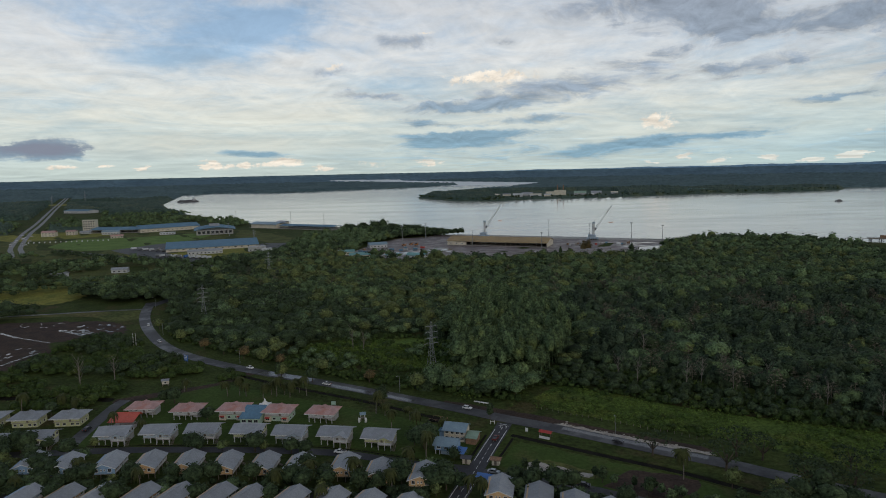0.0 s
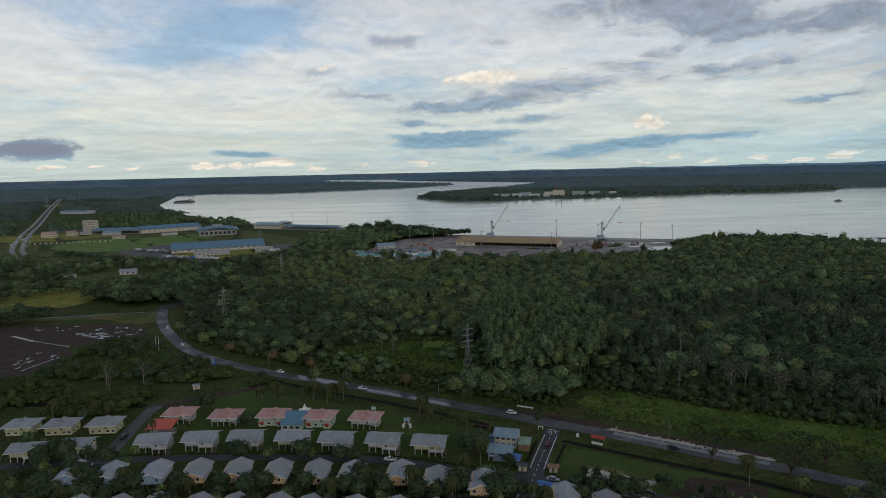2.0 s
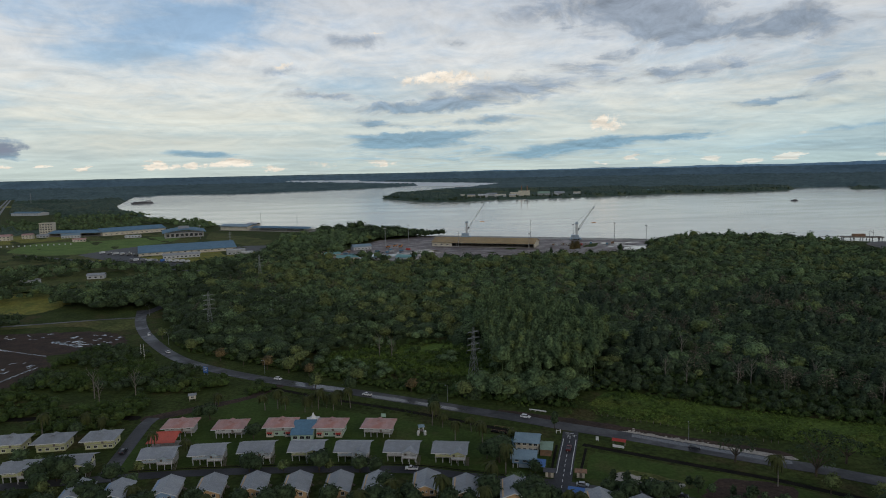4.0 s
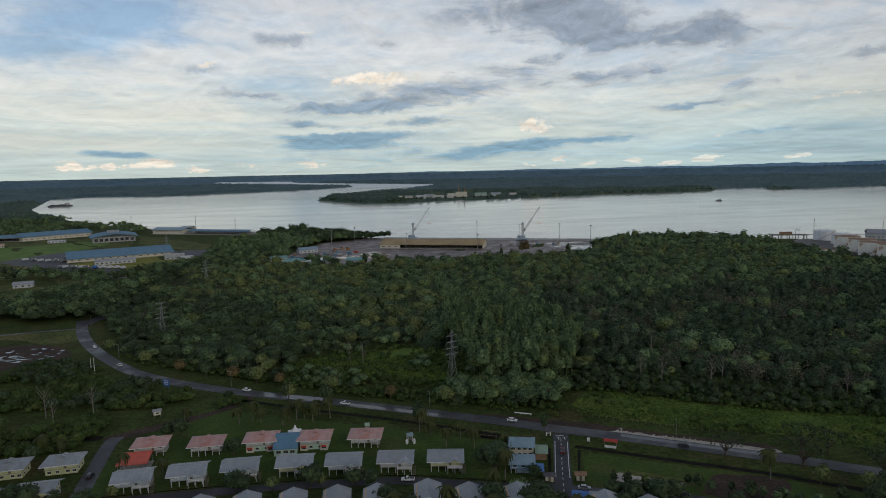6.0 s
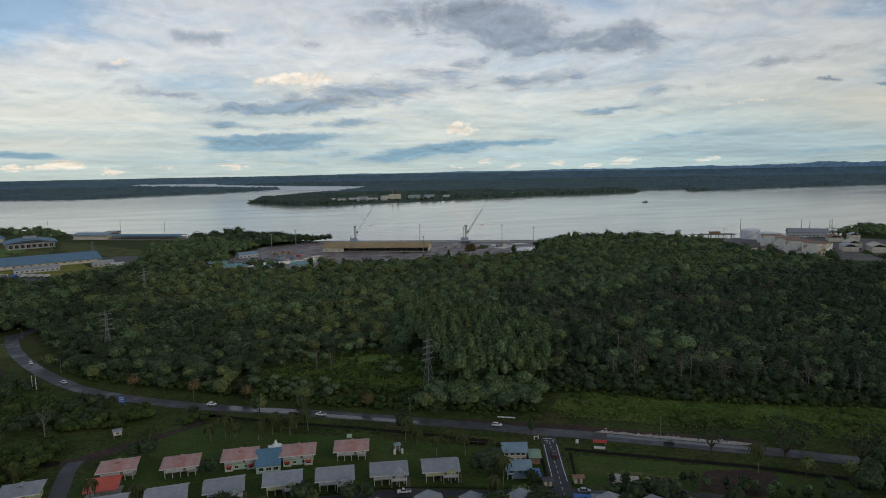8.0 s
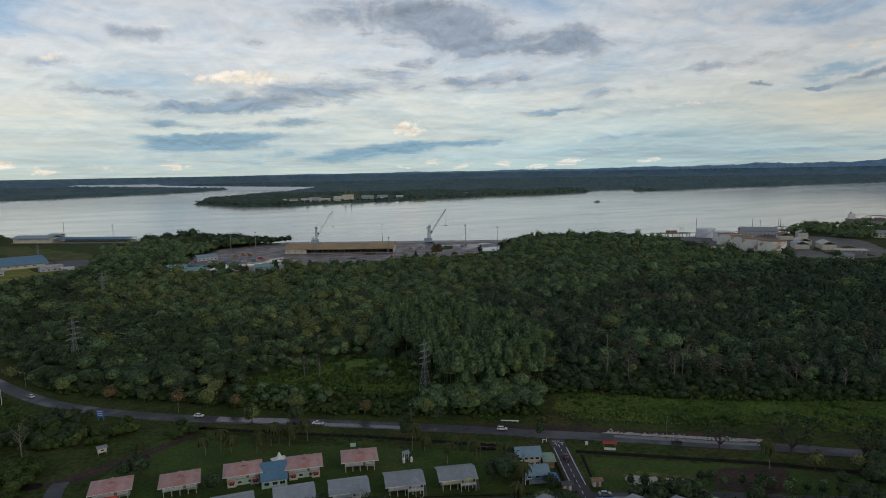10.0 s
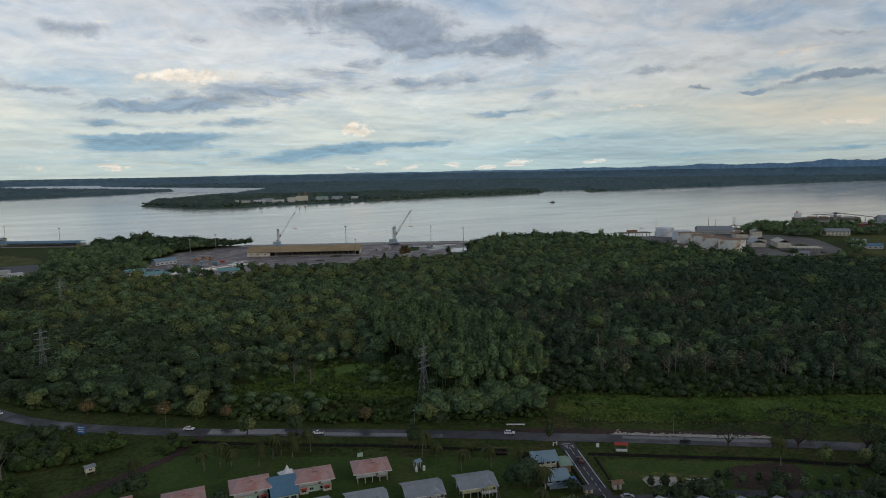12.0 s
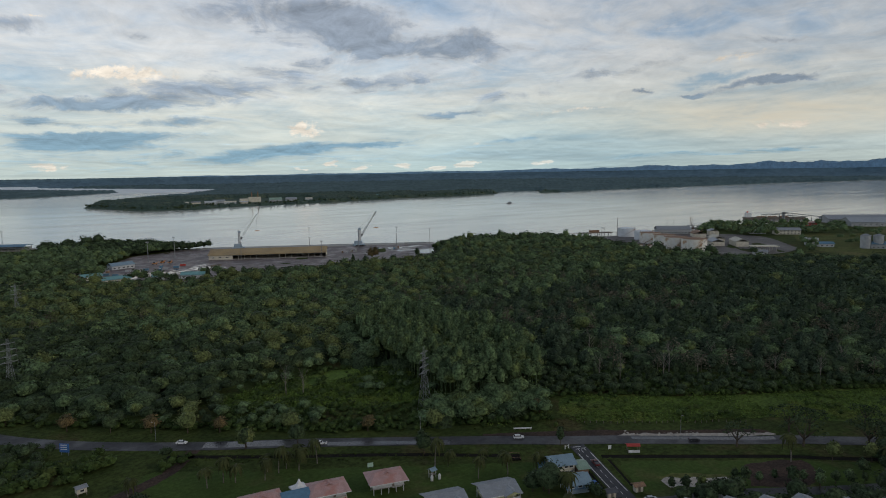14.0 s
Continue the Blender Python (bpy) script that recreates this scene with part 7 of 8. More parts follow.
def leaf_cloud(rng, blobs, per, leaf):
    """Leaf clumps as small quads over the blobs (x, y, z, radius): points and faces."""
    out = []
    for bx, by, bz, br in blobs:
        d = rng.normal(size=(per, 3))
        d /= np.linalg.norm(d, axis=1)[:, None]
        d[:, 2] = np.where(d[:, 2] < -0.35, -d[:, 2], d[:, 2])
        c = np.array((bx, by, bz)) + d * br * rng.uniform(0.9, 1.1, (per, 1))
        n = d + rng.normal(size=(per, 3)) * 0.3 + np.array((0, 0, 0.2))
        n /= np.linalg.norm(n, axis=1)[:, None]
        u = np.cross(n, rng.normal(size=(per, 3)))
        u /= np.linalg.norm(u, axis=1)[:, None]
        v = np.cross(n, u)
        a, b = leaf * rng.uniform(0.6, 1.1, (per, 1)), leaf * rng.uniform(0.5, 0.9, (per, 1))
        out.append(np.stack([c - u * a, c - v * b, c + u * a, c + v * b], 1))
    q = np.concatenate(out)
    return q.reshape(-1, 3), np.arange(len(q) * 4).reshape(-1, 4)


def lumps(rng, blobs, rough=0.2):
    """Rounded uneven clumps over the blobs, open below: points and faces."""
    ring = [(math.cos(i * math.tau / 6), math.sin(i * math.tau / 6)) for i in range(6)]
    unit = np.array([(x, y, -0.25) for x, y in ring] + [(0.72 * x - 0.2 * y, 0.72 * y + 0.2 * x, 0.6) for x, y in ring] + [(0, 0, 1.0)])
    faces = np.array([(i, (i + 1) % 6, 6 + (i + 1) % 6, 6 + i) for i in range(6)] + [(12, 6 + i, 6 + i + 1, 6 + (i + 2) % 6) for i in (0, 2, 4)])
    vs, fs = [], []
    for i, (bx, by, bz, br) in enumerate(blobs):
        t = rng.uniform(0, math.tau)
        turn = np.array(((math.cos(t), math.sin(t), 0), (-math.sin(t), math.cos(t), 0), (0, 0, 1)))
        r = br * rng.uniform(1 - rough, 1 + rough, (len(unit), 1))
        vs.append(unit @ turn * r + np.array((bx, by, bz)))
        fs.append(faces + i * len(unit))
    return np.concatenate(vs), np.concatenate(fs)


def joined(*shapes):
    vs, fs, n = [], [], 0
    for v, f in shapes:
        vs.append(v)
        fs.append(f + n)
        n += len(v)
    return np.concatenate(vs), np.concatenate(fs)


def knobbly(rng, count, depth):
    """How far a crown's outline stands out in a direction: rounded boughs over a ball."""
    way = rng.normal(size=(count, 3)) * (1, 1, 0.8) + (0, 0, 0.35)
    way /= np.linalg.norm(way, axis=1)[:, None]
    reach = rng.uniform(0.36, 0.62, count)
    push = rng.uniform(0.5, 1.0, count) * depth

    def out(d):
        gap = np.arccos(np.clip(d @ way.T, -1, 1)) / reach
        return 1 - depth * 0.55 + (push * np.sqrt(np.clip(1 - gap**2, 0, 1))).max(1)
    return out


def bough_crown(rng, wide, high, base, seg, rings, tufts, per, leaf, depth=0.3, point=0.0, trunk=None):
    """A broad crown: one knobbly leaf mass, closed above and open below, under tufts of leaf sprays."""
    out = knobbly(rng, 14, depth)
    mid = base + (high - base) * 0.36

    def place(d, k=1.0):
        r = out(d)[:, None] * k
        q = d * r * (wide / 2, wide / 2, 1)
        q[:, 2] = mid + np.where(d[:, 2] > 0, d[:, 2] * (high - mid), d[:, 2] * (mid - base) * 1.5) * r[:, 0]
        if point:
            q[:, :2] *= (1 - point * np.clip(q[:, 2] - mid, 0, None) / (high - mid))[:, None]
        return q

    shapes = []
    if seg:
        tilt = np.linspace(-0.55, math.pi / 2 - 0.02, rings)
        t, p = np.meshgrid(np.arange(seg) * math.tau / seg, tilt, indexing="ij")
        t = t + rng.uniform(-0.3, 0.3, t.shape) * math.tau / seg * (p < 1.3)
        d = np.stack([np.cos(p) * np.cos(t), np.cos(p) * np.sin(t), np.sin(p)], -1).reshape(-1, 3)
        shapes.append((place(d, 0.84), grid_faces(seg, rings, True)[:, ::-1]))
    # leaf sprays in flattened tufts, each a small cap of its own
    i = np.arange(tufts)
    up = 1 - 1.25 * (i + 0.5) / tufts
    turn = i * 2.39996 + rng.uniform(-0.5, 0.5, tufts)
    c = np.stack([np.sqrt(1 - up**2) * np.cos(turn), np.sqrt(1 - up**2) * np.sin(turn), up + rng.uniform(-0.12, 0.12, tufts)], -1)
    c /= np.linalg.norm(c, axis=1)[:, None]
    size = wide * 0.5 * 1.9 / math.sqrt(tufts) * rng.uniform(0.75, 1.25, tufts)
    c = np.repeat(place(c, 0.9), per, 0)
    size = np.repeat(size, per)[:, None]
    n_all = tufts * per
    d = rng.normal(size=(n_all, 3)) + (0, 0, 0.5)
    d[:, 2] = np.abs(d[:, 2])
    d /= np.linalg.norm(d, axis=1)[:, None]
    c = c + d * size * (0.62, 0.62, 0.42) * rng.uniform(0.75, 1.1, (n_all, 1))
    n = d * 0.9 + rng.normal(size=d.shape) * 0.28 + (0, 0, 0.45)
    n /= np.linalg.norm(n, axis=1)[:, None]
    u = np.cross(n, rng.normal(size=n.shape))
    u /= np.linalg.norm(u, axis=1)[:, None]
    v = np.cross(n, u)
    a, b = leaf * rng.uniform(0.6, 1.2, (n_all, 1)), leaf * rng.uniform(0.4, 0.85, (n_all, 1))
    q = np.stack([c - u * a, c - v * b, c + u * a, c + v * b], 1)
    shapes.append((q.reshape(-1, 3), np.arange(n_all * 4).reshape(-1, 4)))
    if trunk:
        shapes.append(trunk)
    return joined(*shapes)


def trunk_quads(h, r, lean=0.0):
    a = np.array([(r * math.cos(t), r * math.sin(t), 0) for t in (0.3, 2.4, 4.5)])
    b = a * 0.45 + np.array((lean, lean * 0.5, h))
    q = np.stack([np.stack([a[i], a[(i + 1) % 3], b[(i + 1) % 3], b[i]]) for i in range(3)])
    return q.reshape(-1, 3), np.arange(12).reshape(-1, 4)


def plant(name, spots, shapes, mat, label, size=(0.8, 1.25), category="woods", rng=RNG):
    """One joined wood: a shape (n x 4 x 3) at each spot, turned and scaled."""
    spots = np.asarray(spots, float)
    if not len(spots):
        return None
    pick = rng.integers(0, len(shapes), len(spots))
    vs, fs, n = [], [], 0
    for k, (pts, faces) in enumerate(shapes):
        p = spots[pick == k]
        if not len(p):
            continue
        t, s = rng.uniform(0, math.tau, len(p)), size(p, rng) if callable(size) else rng.uniform(*size, len(p))
        wide = s * rng.uniform(0.95, 1.32, len(p))
        tall = rng.uniform(0.80, 1.16, len(p))
        c, sn = (np.cos(t) * wide)[:, None], (np.sin(t) * wide)[:, None]
        x, y, z = pts[None, :, 0], pts[None, :, 1], pts[None, :, 2]
        vs.append(np.stack([c * x - sn * y + p[:, 0][:, None], sn * x + c * y + p[:, 1][:, None], z * (s * tall)[:, None]], -1).reshape(-1, 3))
        fs.append((faces[None] + (np.arange(len(p)) * len(pts))[:, None, None]).reshape(-1, 4) + n)
        n += len(vs[-1])
    ob = np_mesh(name, np.concatenate(vs), np.concatenate(fs), mat, None, True)
    return tagged(ob, label, category, "", "stuff")


def scatter(poly, gap, keep=1.0, rng=RNG, jitter=0.42):
    """Uneven spots about gap apart inside an outline, away from roads."""
    poly = np.asarray(poly, float)
    lo, hi = poly.min(0), poly.max(0)
    x, y = np.meshgrid(np.arange(lo[0], hi[0], gap), np.arange(lo[1], hi[1], gap * 0.87))
    x = x + (np.arange(len(x)) % 2)[:, None] * gap / 2
    p = np.c_[x.ravel(), y.ravel()]
    p = p + rng.uniform(-jitter, jitter, p.shape) * gap
    p = p[inside(poly, p)]
    p = p[rng.uniform(size=len(p)) < keep]
    p = p[np.hypot(p[:, 0] + 157, p[:, 1] - 371) > 9]
    for road, w in ((MAIN_ROAD, 9.5), (HIGHWAY_LINK, 5.5), (HIGHWAY, 30), (FARM_TRACK, 6), (SIDE_ROAD, 7), (HOUSE_STREET, 5), (WEST_STREET, 6), (EAST_STREET, 5)):
        p = p[line_distance(road, p) > w]
    return p


def clumpy(p, size, level, seed=0.0):
    """Keeps the spots where a slow wave pattern lies over the level: leaves glades."""
    w = np.sin(p[:, 0] / size + seed + 1.3 * np.sin(p[:, 1] / size * 0.7)) + np.sin(p[:, 1] / size * 1.1 + seed * 2 + 1.1 * np.sin(p[:, 0] / size * 0.6))
    return p[w > level]


def swell(p, rng):
    """Tree size: stands of larger and smaller trees, and chance."""
    x, y = p.T
    f = np.sin(x / 17 + 1.8 * np.sin(y / 29)) + np.sin(y / 19 + 1.6 * np.sin(x / 37)) + 0.8 * np.sin((x + y) / 61)
    front = np.clip((line_distance(FOREST_FRONT, p) - 2) / 30, 0, 1)
    return np.clip((1.0 + 0.08 * f + rng.normal(0, 0.17, len(p))) * (0.55 + 0.45 * front), 0.38, 1.5)


FOREST = [(-206, 442), (-147, 404), (-101, 371), (-58, 342), (-18, 322), (29, 304), (38, 325), (60, 350), (98, 332), (132, 303), (188, 260), (300, 197), (420, 126), (700, -20), (1100, 60), (1300, 330), (1000, 410),
          (800, 445), (630, 462), (560, 530), (500, 582), (484, 650), (480, 715), (494, 785), (520, 838), (500, 872), (440, 900), (360, 915), (300, 880), (288, 842), (262, 800), (238, 768), (195, 764), (130, 766), (63, 758), (0, 768), (-50, 760), (-120, 782), (-150, 840), (-200, 860), (-228, 700), (-222, 600), (-240, 540), (-215, 480)]
GROVE = [(-2, 334), (46, 330), (66, 370), (76, 430), (60, 490), (20, 500), (0, 450)]
BROWN = [(60, 330), (200, 262), (330, 300), (340, 520), (190, 620), (70, 520)]
EAST_WOOD = [(62, 340), (95, 302), (330, 185), (700, -30), (1300, 330), (640, 470), (465, 560), (400, 560), (290, 530), (190, 520), (96, 530), (78, 480), (88, 420), (76, 370)]
LOW_FRONT = [(36, 324), (57, 320), (91, 296), (122, 278), (188, 248), (300, 190), (302, 200), (190, 264), (134, 308), (100, 338), (62, 356), (44, 344)]
GLADE = [(-104, 373), (-58, 342), (-20, 324), (26, 306), (30, 326), (6, 346), (2, 372), (4, 398), (-14, 422), (-40, 428), (-70, 420), (-92, 408)]
FOREST_FRONT = [(-236, 520), (-206, 444), (-147, 406), (-108, 380), (-92, 410), (-40, 430), (-4, 380), (30, 322), (60, 350), (98, 332), (132, 303), (188, 260), (300, 197), (420, 126), (700, -20)]


def woods():
    rng = np.random.default_rng(21)
    near = [bough_crown(rng, 7.6 + 0.55 * i, 8.0 + 0.4 * (i * 3 % 8), 3.4, 10, 5, 18, 8, 0.55, trunk=trunk_quads(5.0, 0.2)) for i in range(8)]
    mid = [bough_crown(rng, 7.6 + 0.5 * i, 8.0 + 0.4 * (i * 4 % 9), 3.6, 8, 4, 12, 6, 0.74) for i in range(9)]
    far = [bough_crown(rng, 8.8, 8.6 + i % 3, 3.8, 8, 4, 8, 5, 0.9) for i in range(9)]
    tall = [bough_crown(rng, 5.6, 18.5 + i % 3, 10.0, 8, 5, 18, 6, 0.56, 0.3, 0.25, trunk_quads(12, 0.2, 0.2)) for i in range(6)]
    tiny = [bough_crown(rng, 9.4, 9.0 + i % 3, 3.8, 7, 4, 5, 4, 1.1) for i in range(9)]
    feather = [bough_crown(rng, 6.4, 10.0 + i % 4, 2.6, 9, 5, 22, 7, 0.55, 0.4, 0.6, trunk_quads(7, 0.16)) for i in range(6)]
    feather_far = [bough_crown(rng, 7.0, 10.0 + i % 4, 3.0, 8, 4, 12, 5, 0.75, 0.4, 0.55) for i in range(6)]
    bare = [bough_crown(rng, 6.0, 10.8 + i % 4, 1.6, 0, 0, 40, 5, 0.36, 0.6, 0.4, trunk_quads(10, 0.2, 0.4)) for i in range(6)]
    shrub = [bough_crown(rng, 4.6, 3.2 + 0.2 * i, 0.4, 6, 4, 8, 6, 0.42) for i in range(6)]
    p = scatter(FOREST, 7.5, 0.96, rng)
    p = p[~inside(GLADE, p)]
    p = p[~inside(GROVE, p)]
    brown = inside(BROWN, p) & (rng.uniform(size=len(p)) < 0.36) & (np.sin(p[:, 0] / 17 + 0.9 * np.sin(p[:, 1] / 25)) + np.sin(p[:, 1] / 23 + 1) > 0.1)
    lone = (rng.uniform(size=len(p)) < 0.03) & (p[:, 1] > 520)
    plant("withered_wood", p[brown | lone], bare, M_LEAF_DRY, "half-bare brownish trees in the mangrove wood", rng=rng)
    p = p[~(brown | lone)]
    p = p[np.degrees(np.arctan2(*(p - HUB).T)) < 69]
    d = np.hypot(*(p - HUB).T)
    wave = np.sin(p[:, 0] / 45 + 1.5 * np.sin(p[:, 1] / 60)) + np.sin(p[:, 1] / 52)
    olive = rng.uniform(size=len(p)) < np.clip(0.16 + 0.12 * wave + np.clip((30 - p[:, 0]) / 300, 0, 0.3) * np.clip((p[:, 1] - 450) / 60, 0, 1), 0.02, 0.6) * np.where((p[:, 0] < -120) & (p[:, 1] < 600), 0.1, 1.0) * np.where(inside(EAST_WOOD, p), 0.12, 1.0)
    dusk = ~olive & (inside(EAST_WOOD, p) | (rng.uniform(size=len(p)) < 0.22)) & (rng.uniform(size=len(p)) < np.where(inside(EAST_WOOD, p), np.where(p[:, 0] < 190, 0.72, 0.86), 0.8))
    dusk |= ~olive & (p[:, 0] < -50) & (p[:, 1] < 520 + np.clip(-p[:, 0] - 100, 0, 80)) & (rng.uniform(size=len(p)) < 0.7)
    edge = (line_distance(FOREST_FRONT, p) < 24) & (rng.uniform(size=len(p)) < 0.12) & (p[:, 0] > 70)
    plant("withered_wood", p[edge], bare, M_LEAF_DRY, "thin half-bare trees along the creeper field", (0.7, 1.1), rng=rng)
    for sel, shapes, nm in ((d < 430, near, "near"), ((d >= 430) & (d < 610), mid, "middle"), ((d >= 610) & (d < 860), far, "far"), (d >= 860, tiny, "distant")):
        sel = sel & ~edge
        plant("mangrove_wood", p[sel & ~olive & ~dusk], shapes, M_LEAF, "dense green mangrove wood", swell, rng=rng)
        plant("olive_wood", p[sel & olive], shapes, M_LEAF_OLIVE, "olive-green trees among the mangroves", swell, rng=rng)
        east_shapes = {"near": feather, "middle": feather_far}.get(nm, shapes)
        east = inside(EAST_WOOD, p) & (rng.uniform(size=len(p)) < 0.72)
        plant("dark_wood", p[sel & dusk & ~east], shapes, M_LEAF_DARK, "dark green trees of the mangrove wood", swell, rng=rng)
        plant("feathery_wood", p[sel & dusk & east], east_shapes, M_LEAF_EAST, "dark feathery pointed trees of the wood", swell, rng=rng)
    g = scatter(GROVE, 4.6, 0.95, rng)
    plant("tall_grove", g, tall, M_LEAF, "close grove of tall slender trees", (0.85, 1.15), rng=rng)
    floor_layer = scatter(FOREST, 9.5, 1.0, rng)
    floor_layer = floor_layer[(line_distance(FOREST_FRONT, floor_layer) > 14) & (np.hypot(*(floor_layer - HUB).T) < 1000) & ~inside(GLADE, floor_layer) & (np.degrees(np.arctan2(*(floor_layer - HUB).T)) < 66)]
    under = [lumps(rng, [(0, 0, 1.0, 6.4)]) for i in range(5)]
    # M_LEAF_DARK paints the shade between crowns onto this filler layer.
    plant("understorey", floor_layer, under, M_LEAF_DARK, "undergrowth beneath the mangroves, dark tone painted for shaded gaps", (0.8, 1.15), "undergrowth", rng)
    hedge = scatter([(-206, 440), (-147, 402), (-101, 369), (-58, 340), (-18, 320), (20, 305), (24, 312), (-16, 330), (-56, 351), (-98, 381), (-144, 414), (-204, 452)], 4.6, 0.9, rng)
    hedge = hedge[(hedge[:, 0] > -14) | (rng.uniform(size=len(hedge)) < 0.05)]
    plant("hedge_trees", hedge, near, M_LEAF_DARK, "dense dark bushes along the road's edge", (0.3, 0.7), "shrubs", rng)
    front = scatter([(-24, 325), (26, 306), (36, 312), (44, 332), (10, 340), (-14, 336)], 4.6, 0.9, rng)
    plant("hedge_trees", front, near, M_LEAF, "mid-height trees before the tall grove", (0.55, 1.0), "shrubs", rng)
    open_green = [(-98, 402), (-84, 384), (-57, 372), (-10, 352), (4, 372), (6, 398), (-16, 422), (-46, 418), (-72, 414)]
    patch("ground_glade", open_green, 0.05, M_CREEPER, "bright green creepers over the glade floor", "field", 3, 5)
    bright = clumpy(scatter(open_green, 2.2, 0.9, rng), 13, -1.3, 1)
    pick = rng.uniform(size=len(bright)) < 0.8
    plant("glade_shrubs", bright[~pick], shrub, M_SHRUB, "low dark bushes in the glade", (0.4, 0.9), "shrubs", rng)
    plant("glade_creeper", np.concatenate([bright[pick], clumpy(scatter(LOW_FRONT, 2.6, 0.8, rng), 9, 0.9, 2)]), [leaf_cloud(rng, [(0, 0, 0.9, 1.3), (1.2, 0.7, 0.6, 1.0), (-1.1, 0.5, 0.5, 1.0)], 9, 0.36) for i in range(4)], M_CREEPER, "bright green creepers over low bushes", (0.7, 1.4), "creepers", rng)
    saplings = clumpy(scatter(GLADE, 5.5, 0.6, rng), 10, 0.35, 2)
    saplings = saplings[~inside(open_green, saplings) | (rng.uniform(size=len(saplings)) < 0.3)]
    plant("young_trees", saplings, near, M_LEAF, "young trees scattered over the glade", (0.35, 0.65), rng=rng)
    low_green = scatter(GLADE, 3.4, 0.8, rng)
    low_green = low_green[~inside(open_green, low_green) | (rng.uniform(size=len(low_green)) < 0.12)]
    und = np.concatenate([low_green, scatter([(-206, 438), (-147, 400), (-101, 367), (-58, 338), (-18, 318), (29, 300), (32, 306), (-16, 326), (-100, 375), (-146, 408), (-200, 446)], 2.8, 0.8, rng),
                          scatter(LOW_FRONT, 2.8, 0.75, rng)])
    thin_front = scatter(LOW_FRONT, 5.0, 0.8, rng)
    plant("young_trees", thin_front, near + feather, M_LEAF_DARK, "small dark trees at the wood's edge", (0.3, 0.62), rng=rng)
    plant("shrub_belt", und, shrub, M_SHRUB, "low green shrubs along the wood's edge", (0.35, 0.85), "shrubs", rng)
    # the west: scrub, copses and shore woods
    scrub = [(-252, 436), (-218, 436), (-190, 400), (-160, 378), (-130, 359), (-112, 347), (-128, 339), (-152, 346), (-190, 350), (-255, 362)]
    low = [(-255, 360), (-190, 346), (-172, 332), (-178, 304), (-215, 296), (-300, 300), (-360, 340), (-340, 360)]
    more = clumpy(scatter(scrub, 5.0, 0.8, rng), 12, 0.2, 3)
    plant("scrub_trees", more, near, M_LEAF_DARK, "small dark trees among the scrub", (0.35, 0.65), "scrub", rng)
    plant("scrub", np.concatenate([clumpy(scatter(scrub, 3.4, 0.9, rng), 9, -0.6), clumpy(scatter(low, 3.6, 0.85, rng), 10, -0.3, 2)]), shrub, M_SHRUB, "thick green scrub on waste ground", (0.5, 1.25), "scrub", rng)
    copse = [(-350, 590), (-335, 660), (-250, 720), (-238, 640), (-262, 568), (-300, 556)]
    lowland = [(-900, 560), (-560, 520), (-350, 560), (-340, 660), (-262, 740), (-300, 790), (-470, 850), (-600, 900), (-720, 1000), (-1000, 1000)]
    south = [(-700, 250), (-420, 330), (-400, 430), (-340, 500), (-300, 540), (-420, 520), (-700, 470)]
    w = [scatter(copse, 5.2, 0.95, rng), clumpy(scatter(lowland, 8.5, 0.75, rng), 26, -0.15), clumpy(scatter(south, 6, 0.7, rng), 18, 0.0, 1)]
    w.append(clumpy(scatter([(-215, 800), (-150, 850), (-155, 960), (-100, 1015), (-40, 1068), (5, 1100), (-95, 1190), (-205, 1240), (-235, 1100), (-225, 950)], 6.2, 0.85, rng), 20, -0.7, 3))
    w.append(clumpy(scatter([(-205, 1250), (-440, 1450), (-590, 1630), (-640, 1560), (-480, 1370), (-330, 1250), (-240, 1190)], 8, 0.8, rng), 30, -0.1, 4))
    w.append(scatter([(-232, 700), (-150, 800), (-215, 880), (-300, 780)], 6, 0.8, rng))
    w.append(clumpy(scatter([(-830, 1360), (-560, 1330), (-640, 1580), (-820, 1950), (-1000, 1900), (-960, 1500)], 12, 0.9, rng), 40, -1.0, 4))
    w.append(clumpy(scatter([(-1000, 1000), (-720, 1010), (-850, 1260), (-1000, 1540), (-1300, 1800), (-1600, 1500), (-1500, 1000)], 14, 0.9, rng), 40, -1.2, 5))
    w.append(clumpy(scatter([(860, 700), (960, 800), (1010, 790), (1090, 730), (1000, 690), (900, 650)], 7, 0.85, rng), 22, -0.6, 5))
    w.append(clumpy(scatter([(770, 610), (860, 690), (1000, 660), (1150, 600), (1200, 480), (1000, 430), (720, 470), (660, 520)], 9, 0.4, rng), 24, 0.6, 6))
    w.append(clumpy(scatter([(745, 790), (770, 750), (800, 700), (850, 690), (872, 735), (960, 800), (1000, 840), (900, 870), (830, 850)], 7, 0.9, rng), 18, -0.5, 7))
    w.append(clumpy(scatter([(560, 590), (640, 540), (700, 560), (760, 610), (800, 660), (780, 640), (690, 575), (640, 545), (580, 575)], 6, 0.8, rng), 12, -0.4, 2))
    belt = scatter([(-186, 1236), (-145, 1205), (-92, 1196), (-20, 1128), (18, 1092), (36, 1088), (24, 1078), (-40, 1066), (-86, 1045), (-150, 1150), (-190, 1180)], 5.0, 0.9, rng)
    plant("shore_wood", np.array([(-128, 1180), (-118, 1186), (-112, 1176), (-150, 1190), (-60, 1130)]), mid, M_LEAF_DARK, "large old trees on the river bank", (1.7, 2.3), rng=rng)
    skyline = np.concatenate([smooth_line([(296, 868), (350, 898), (430, 882), (474, 850), (500, 800), (488, 740), (486, 660), (520, 586)], 9), smooth_line([(330, 880), (420, 862), (462, 820)], 14)])
    plant("shore_wood", skyline + rng.normal(0, 4, skyline.shape), mid, M_LEAF_DARK, "uneven dark trees along the river bank", (0.7, 1.55), rng=rng)
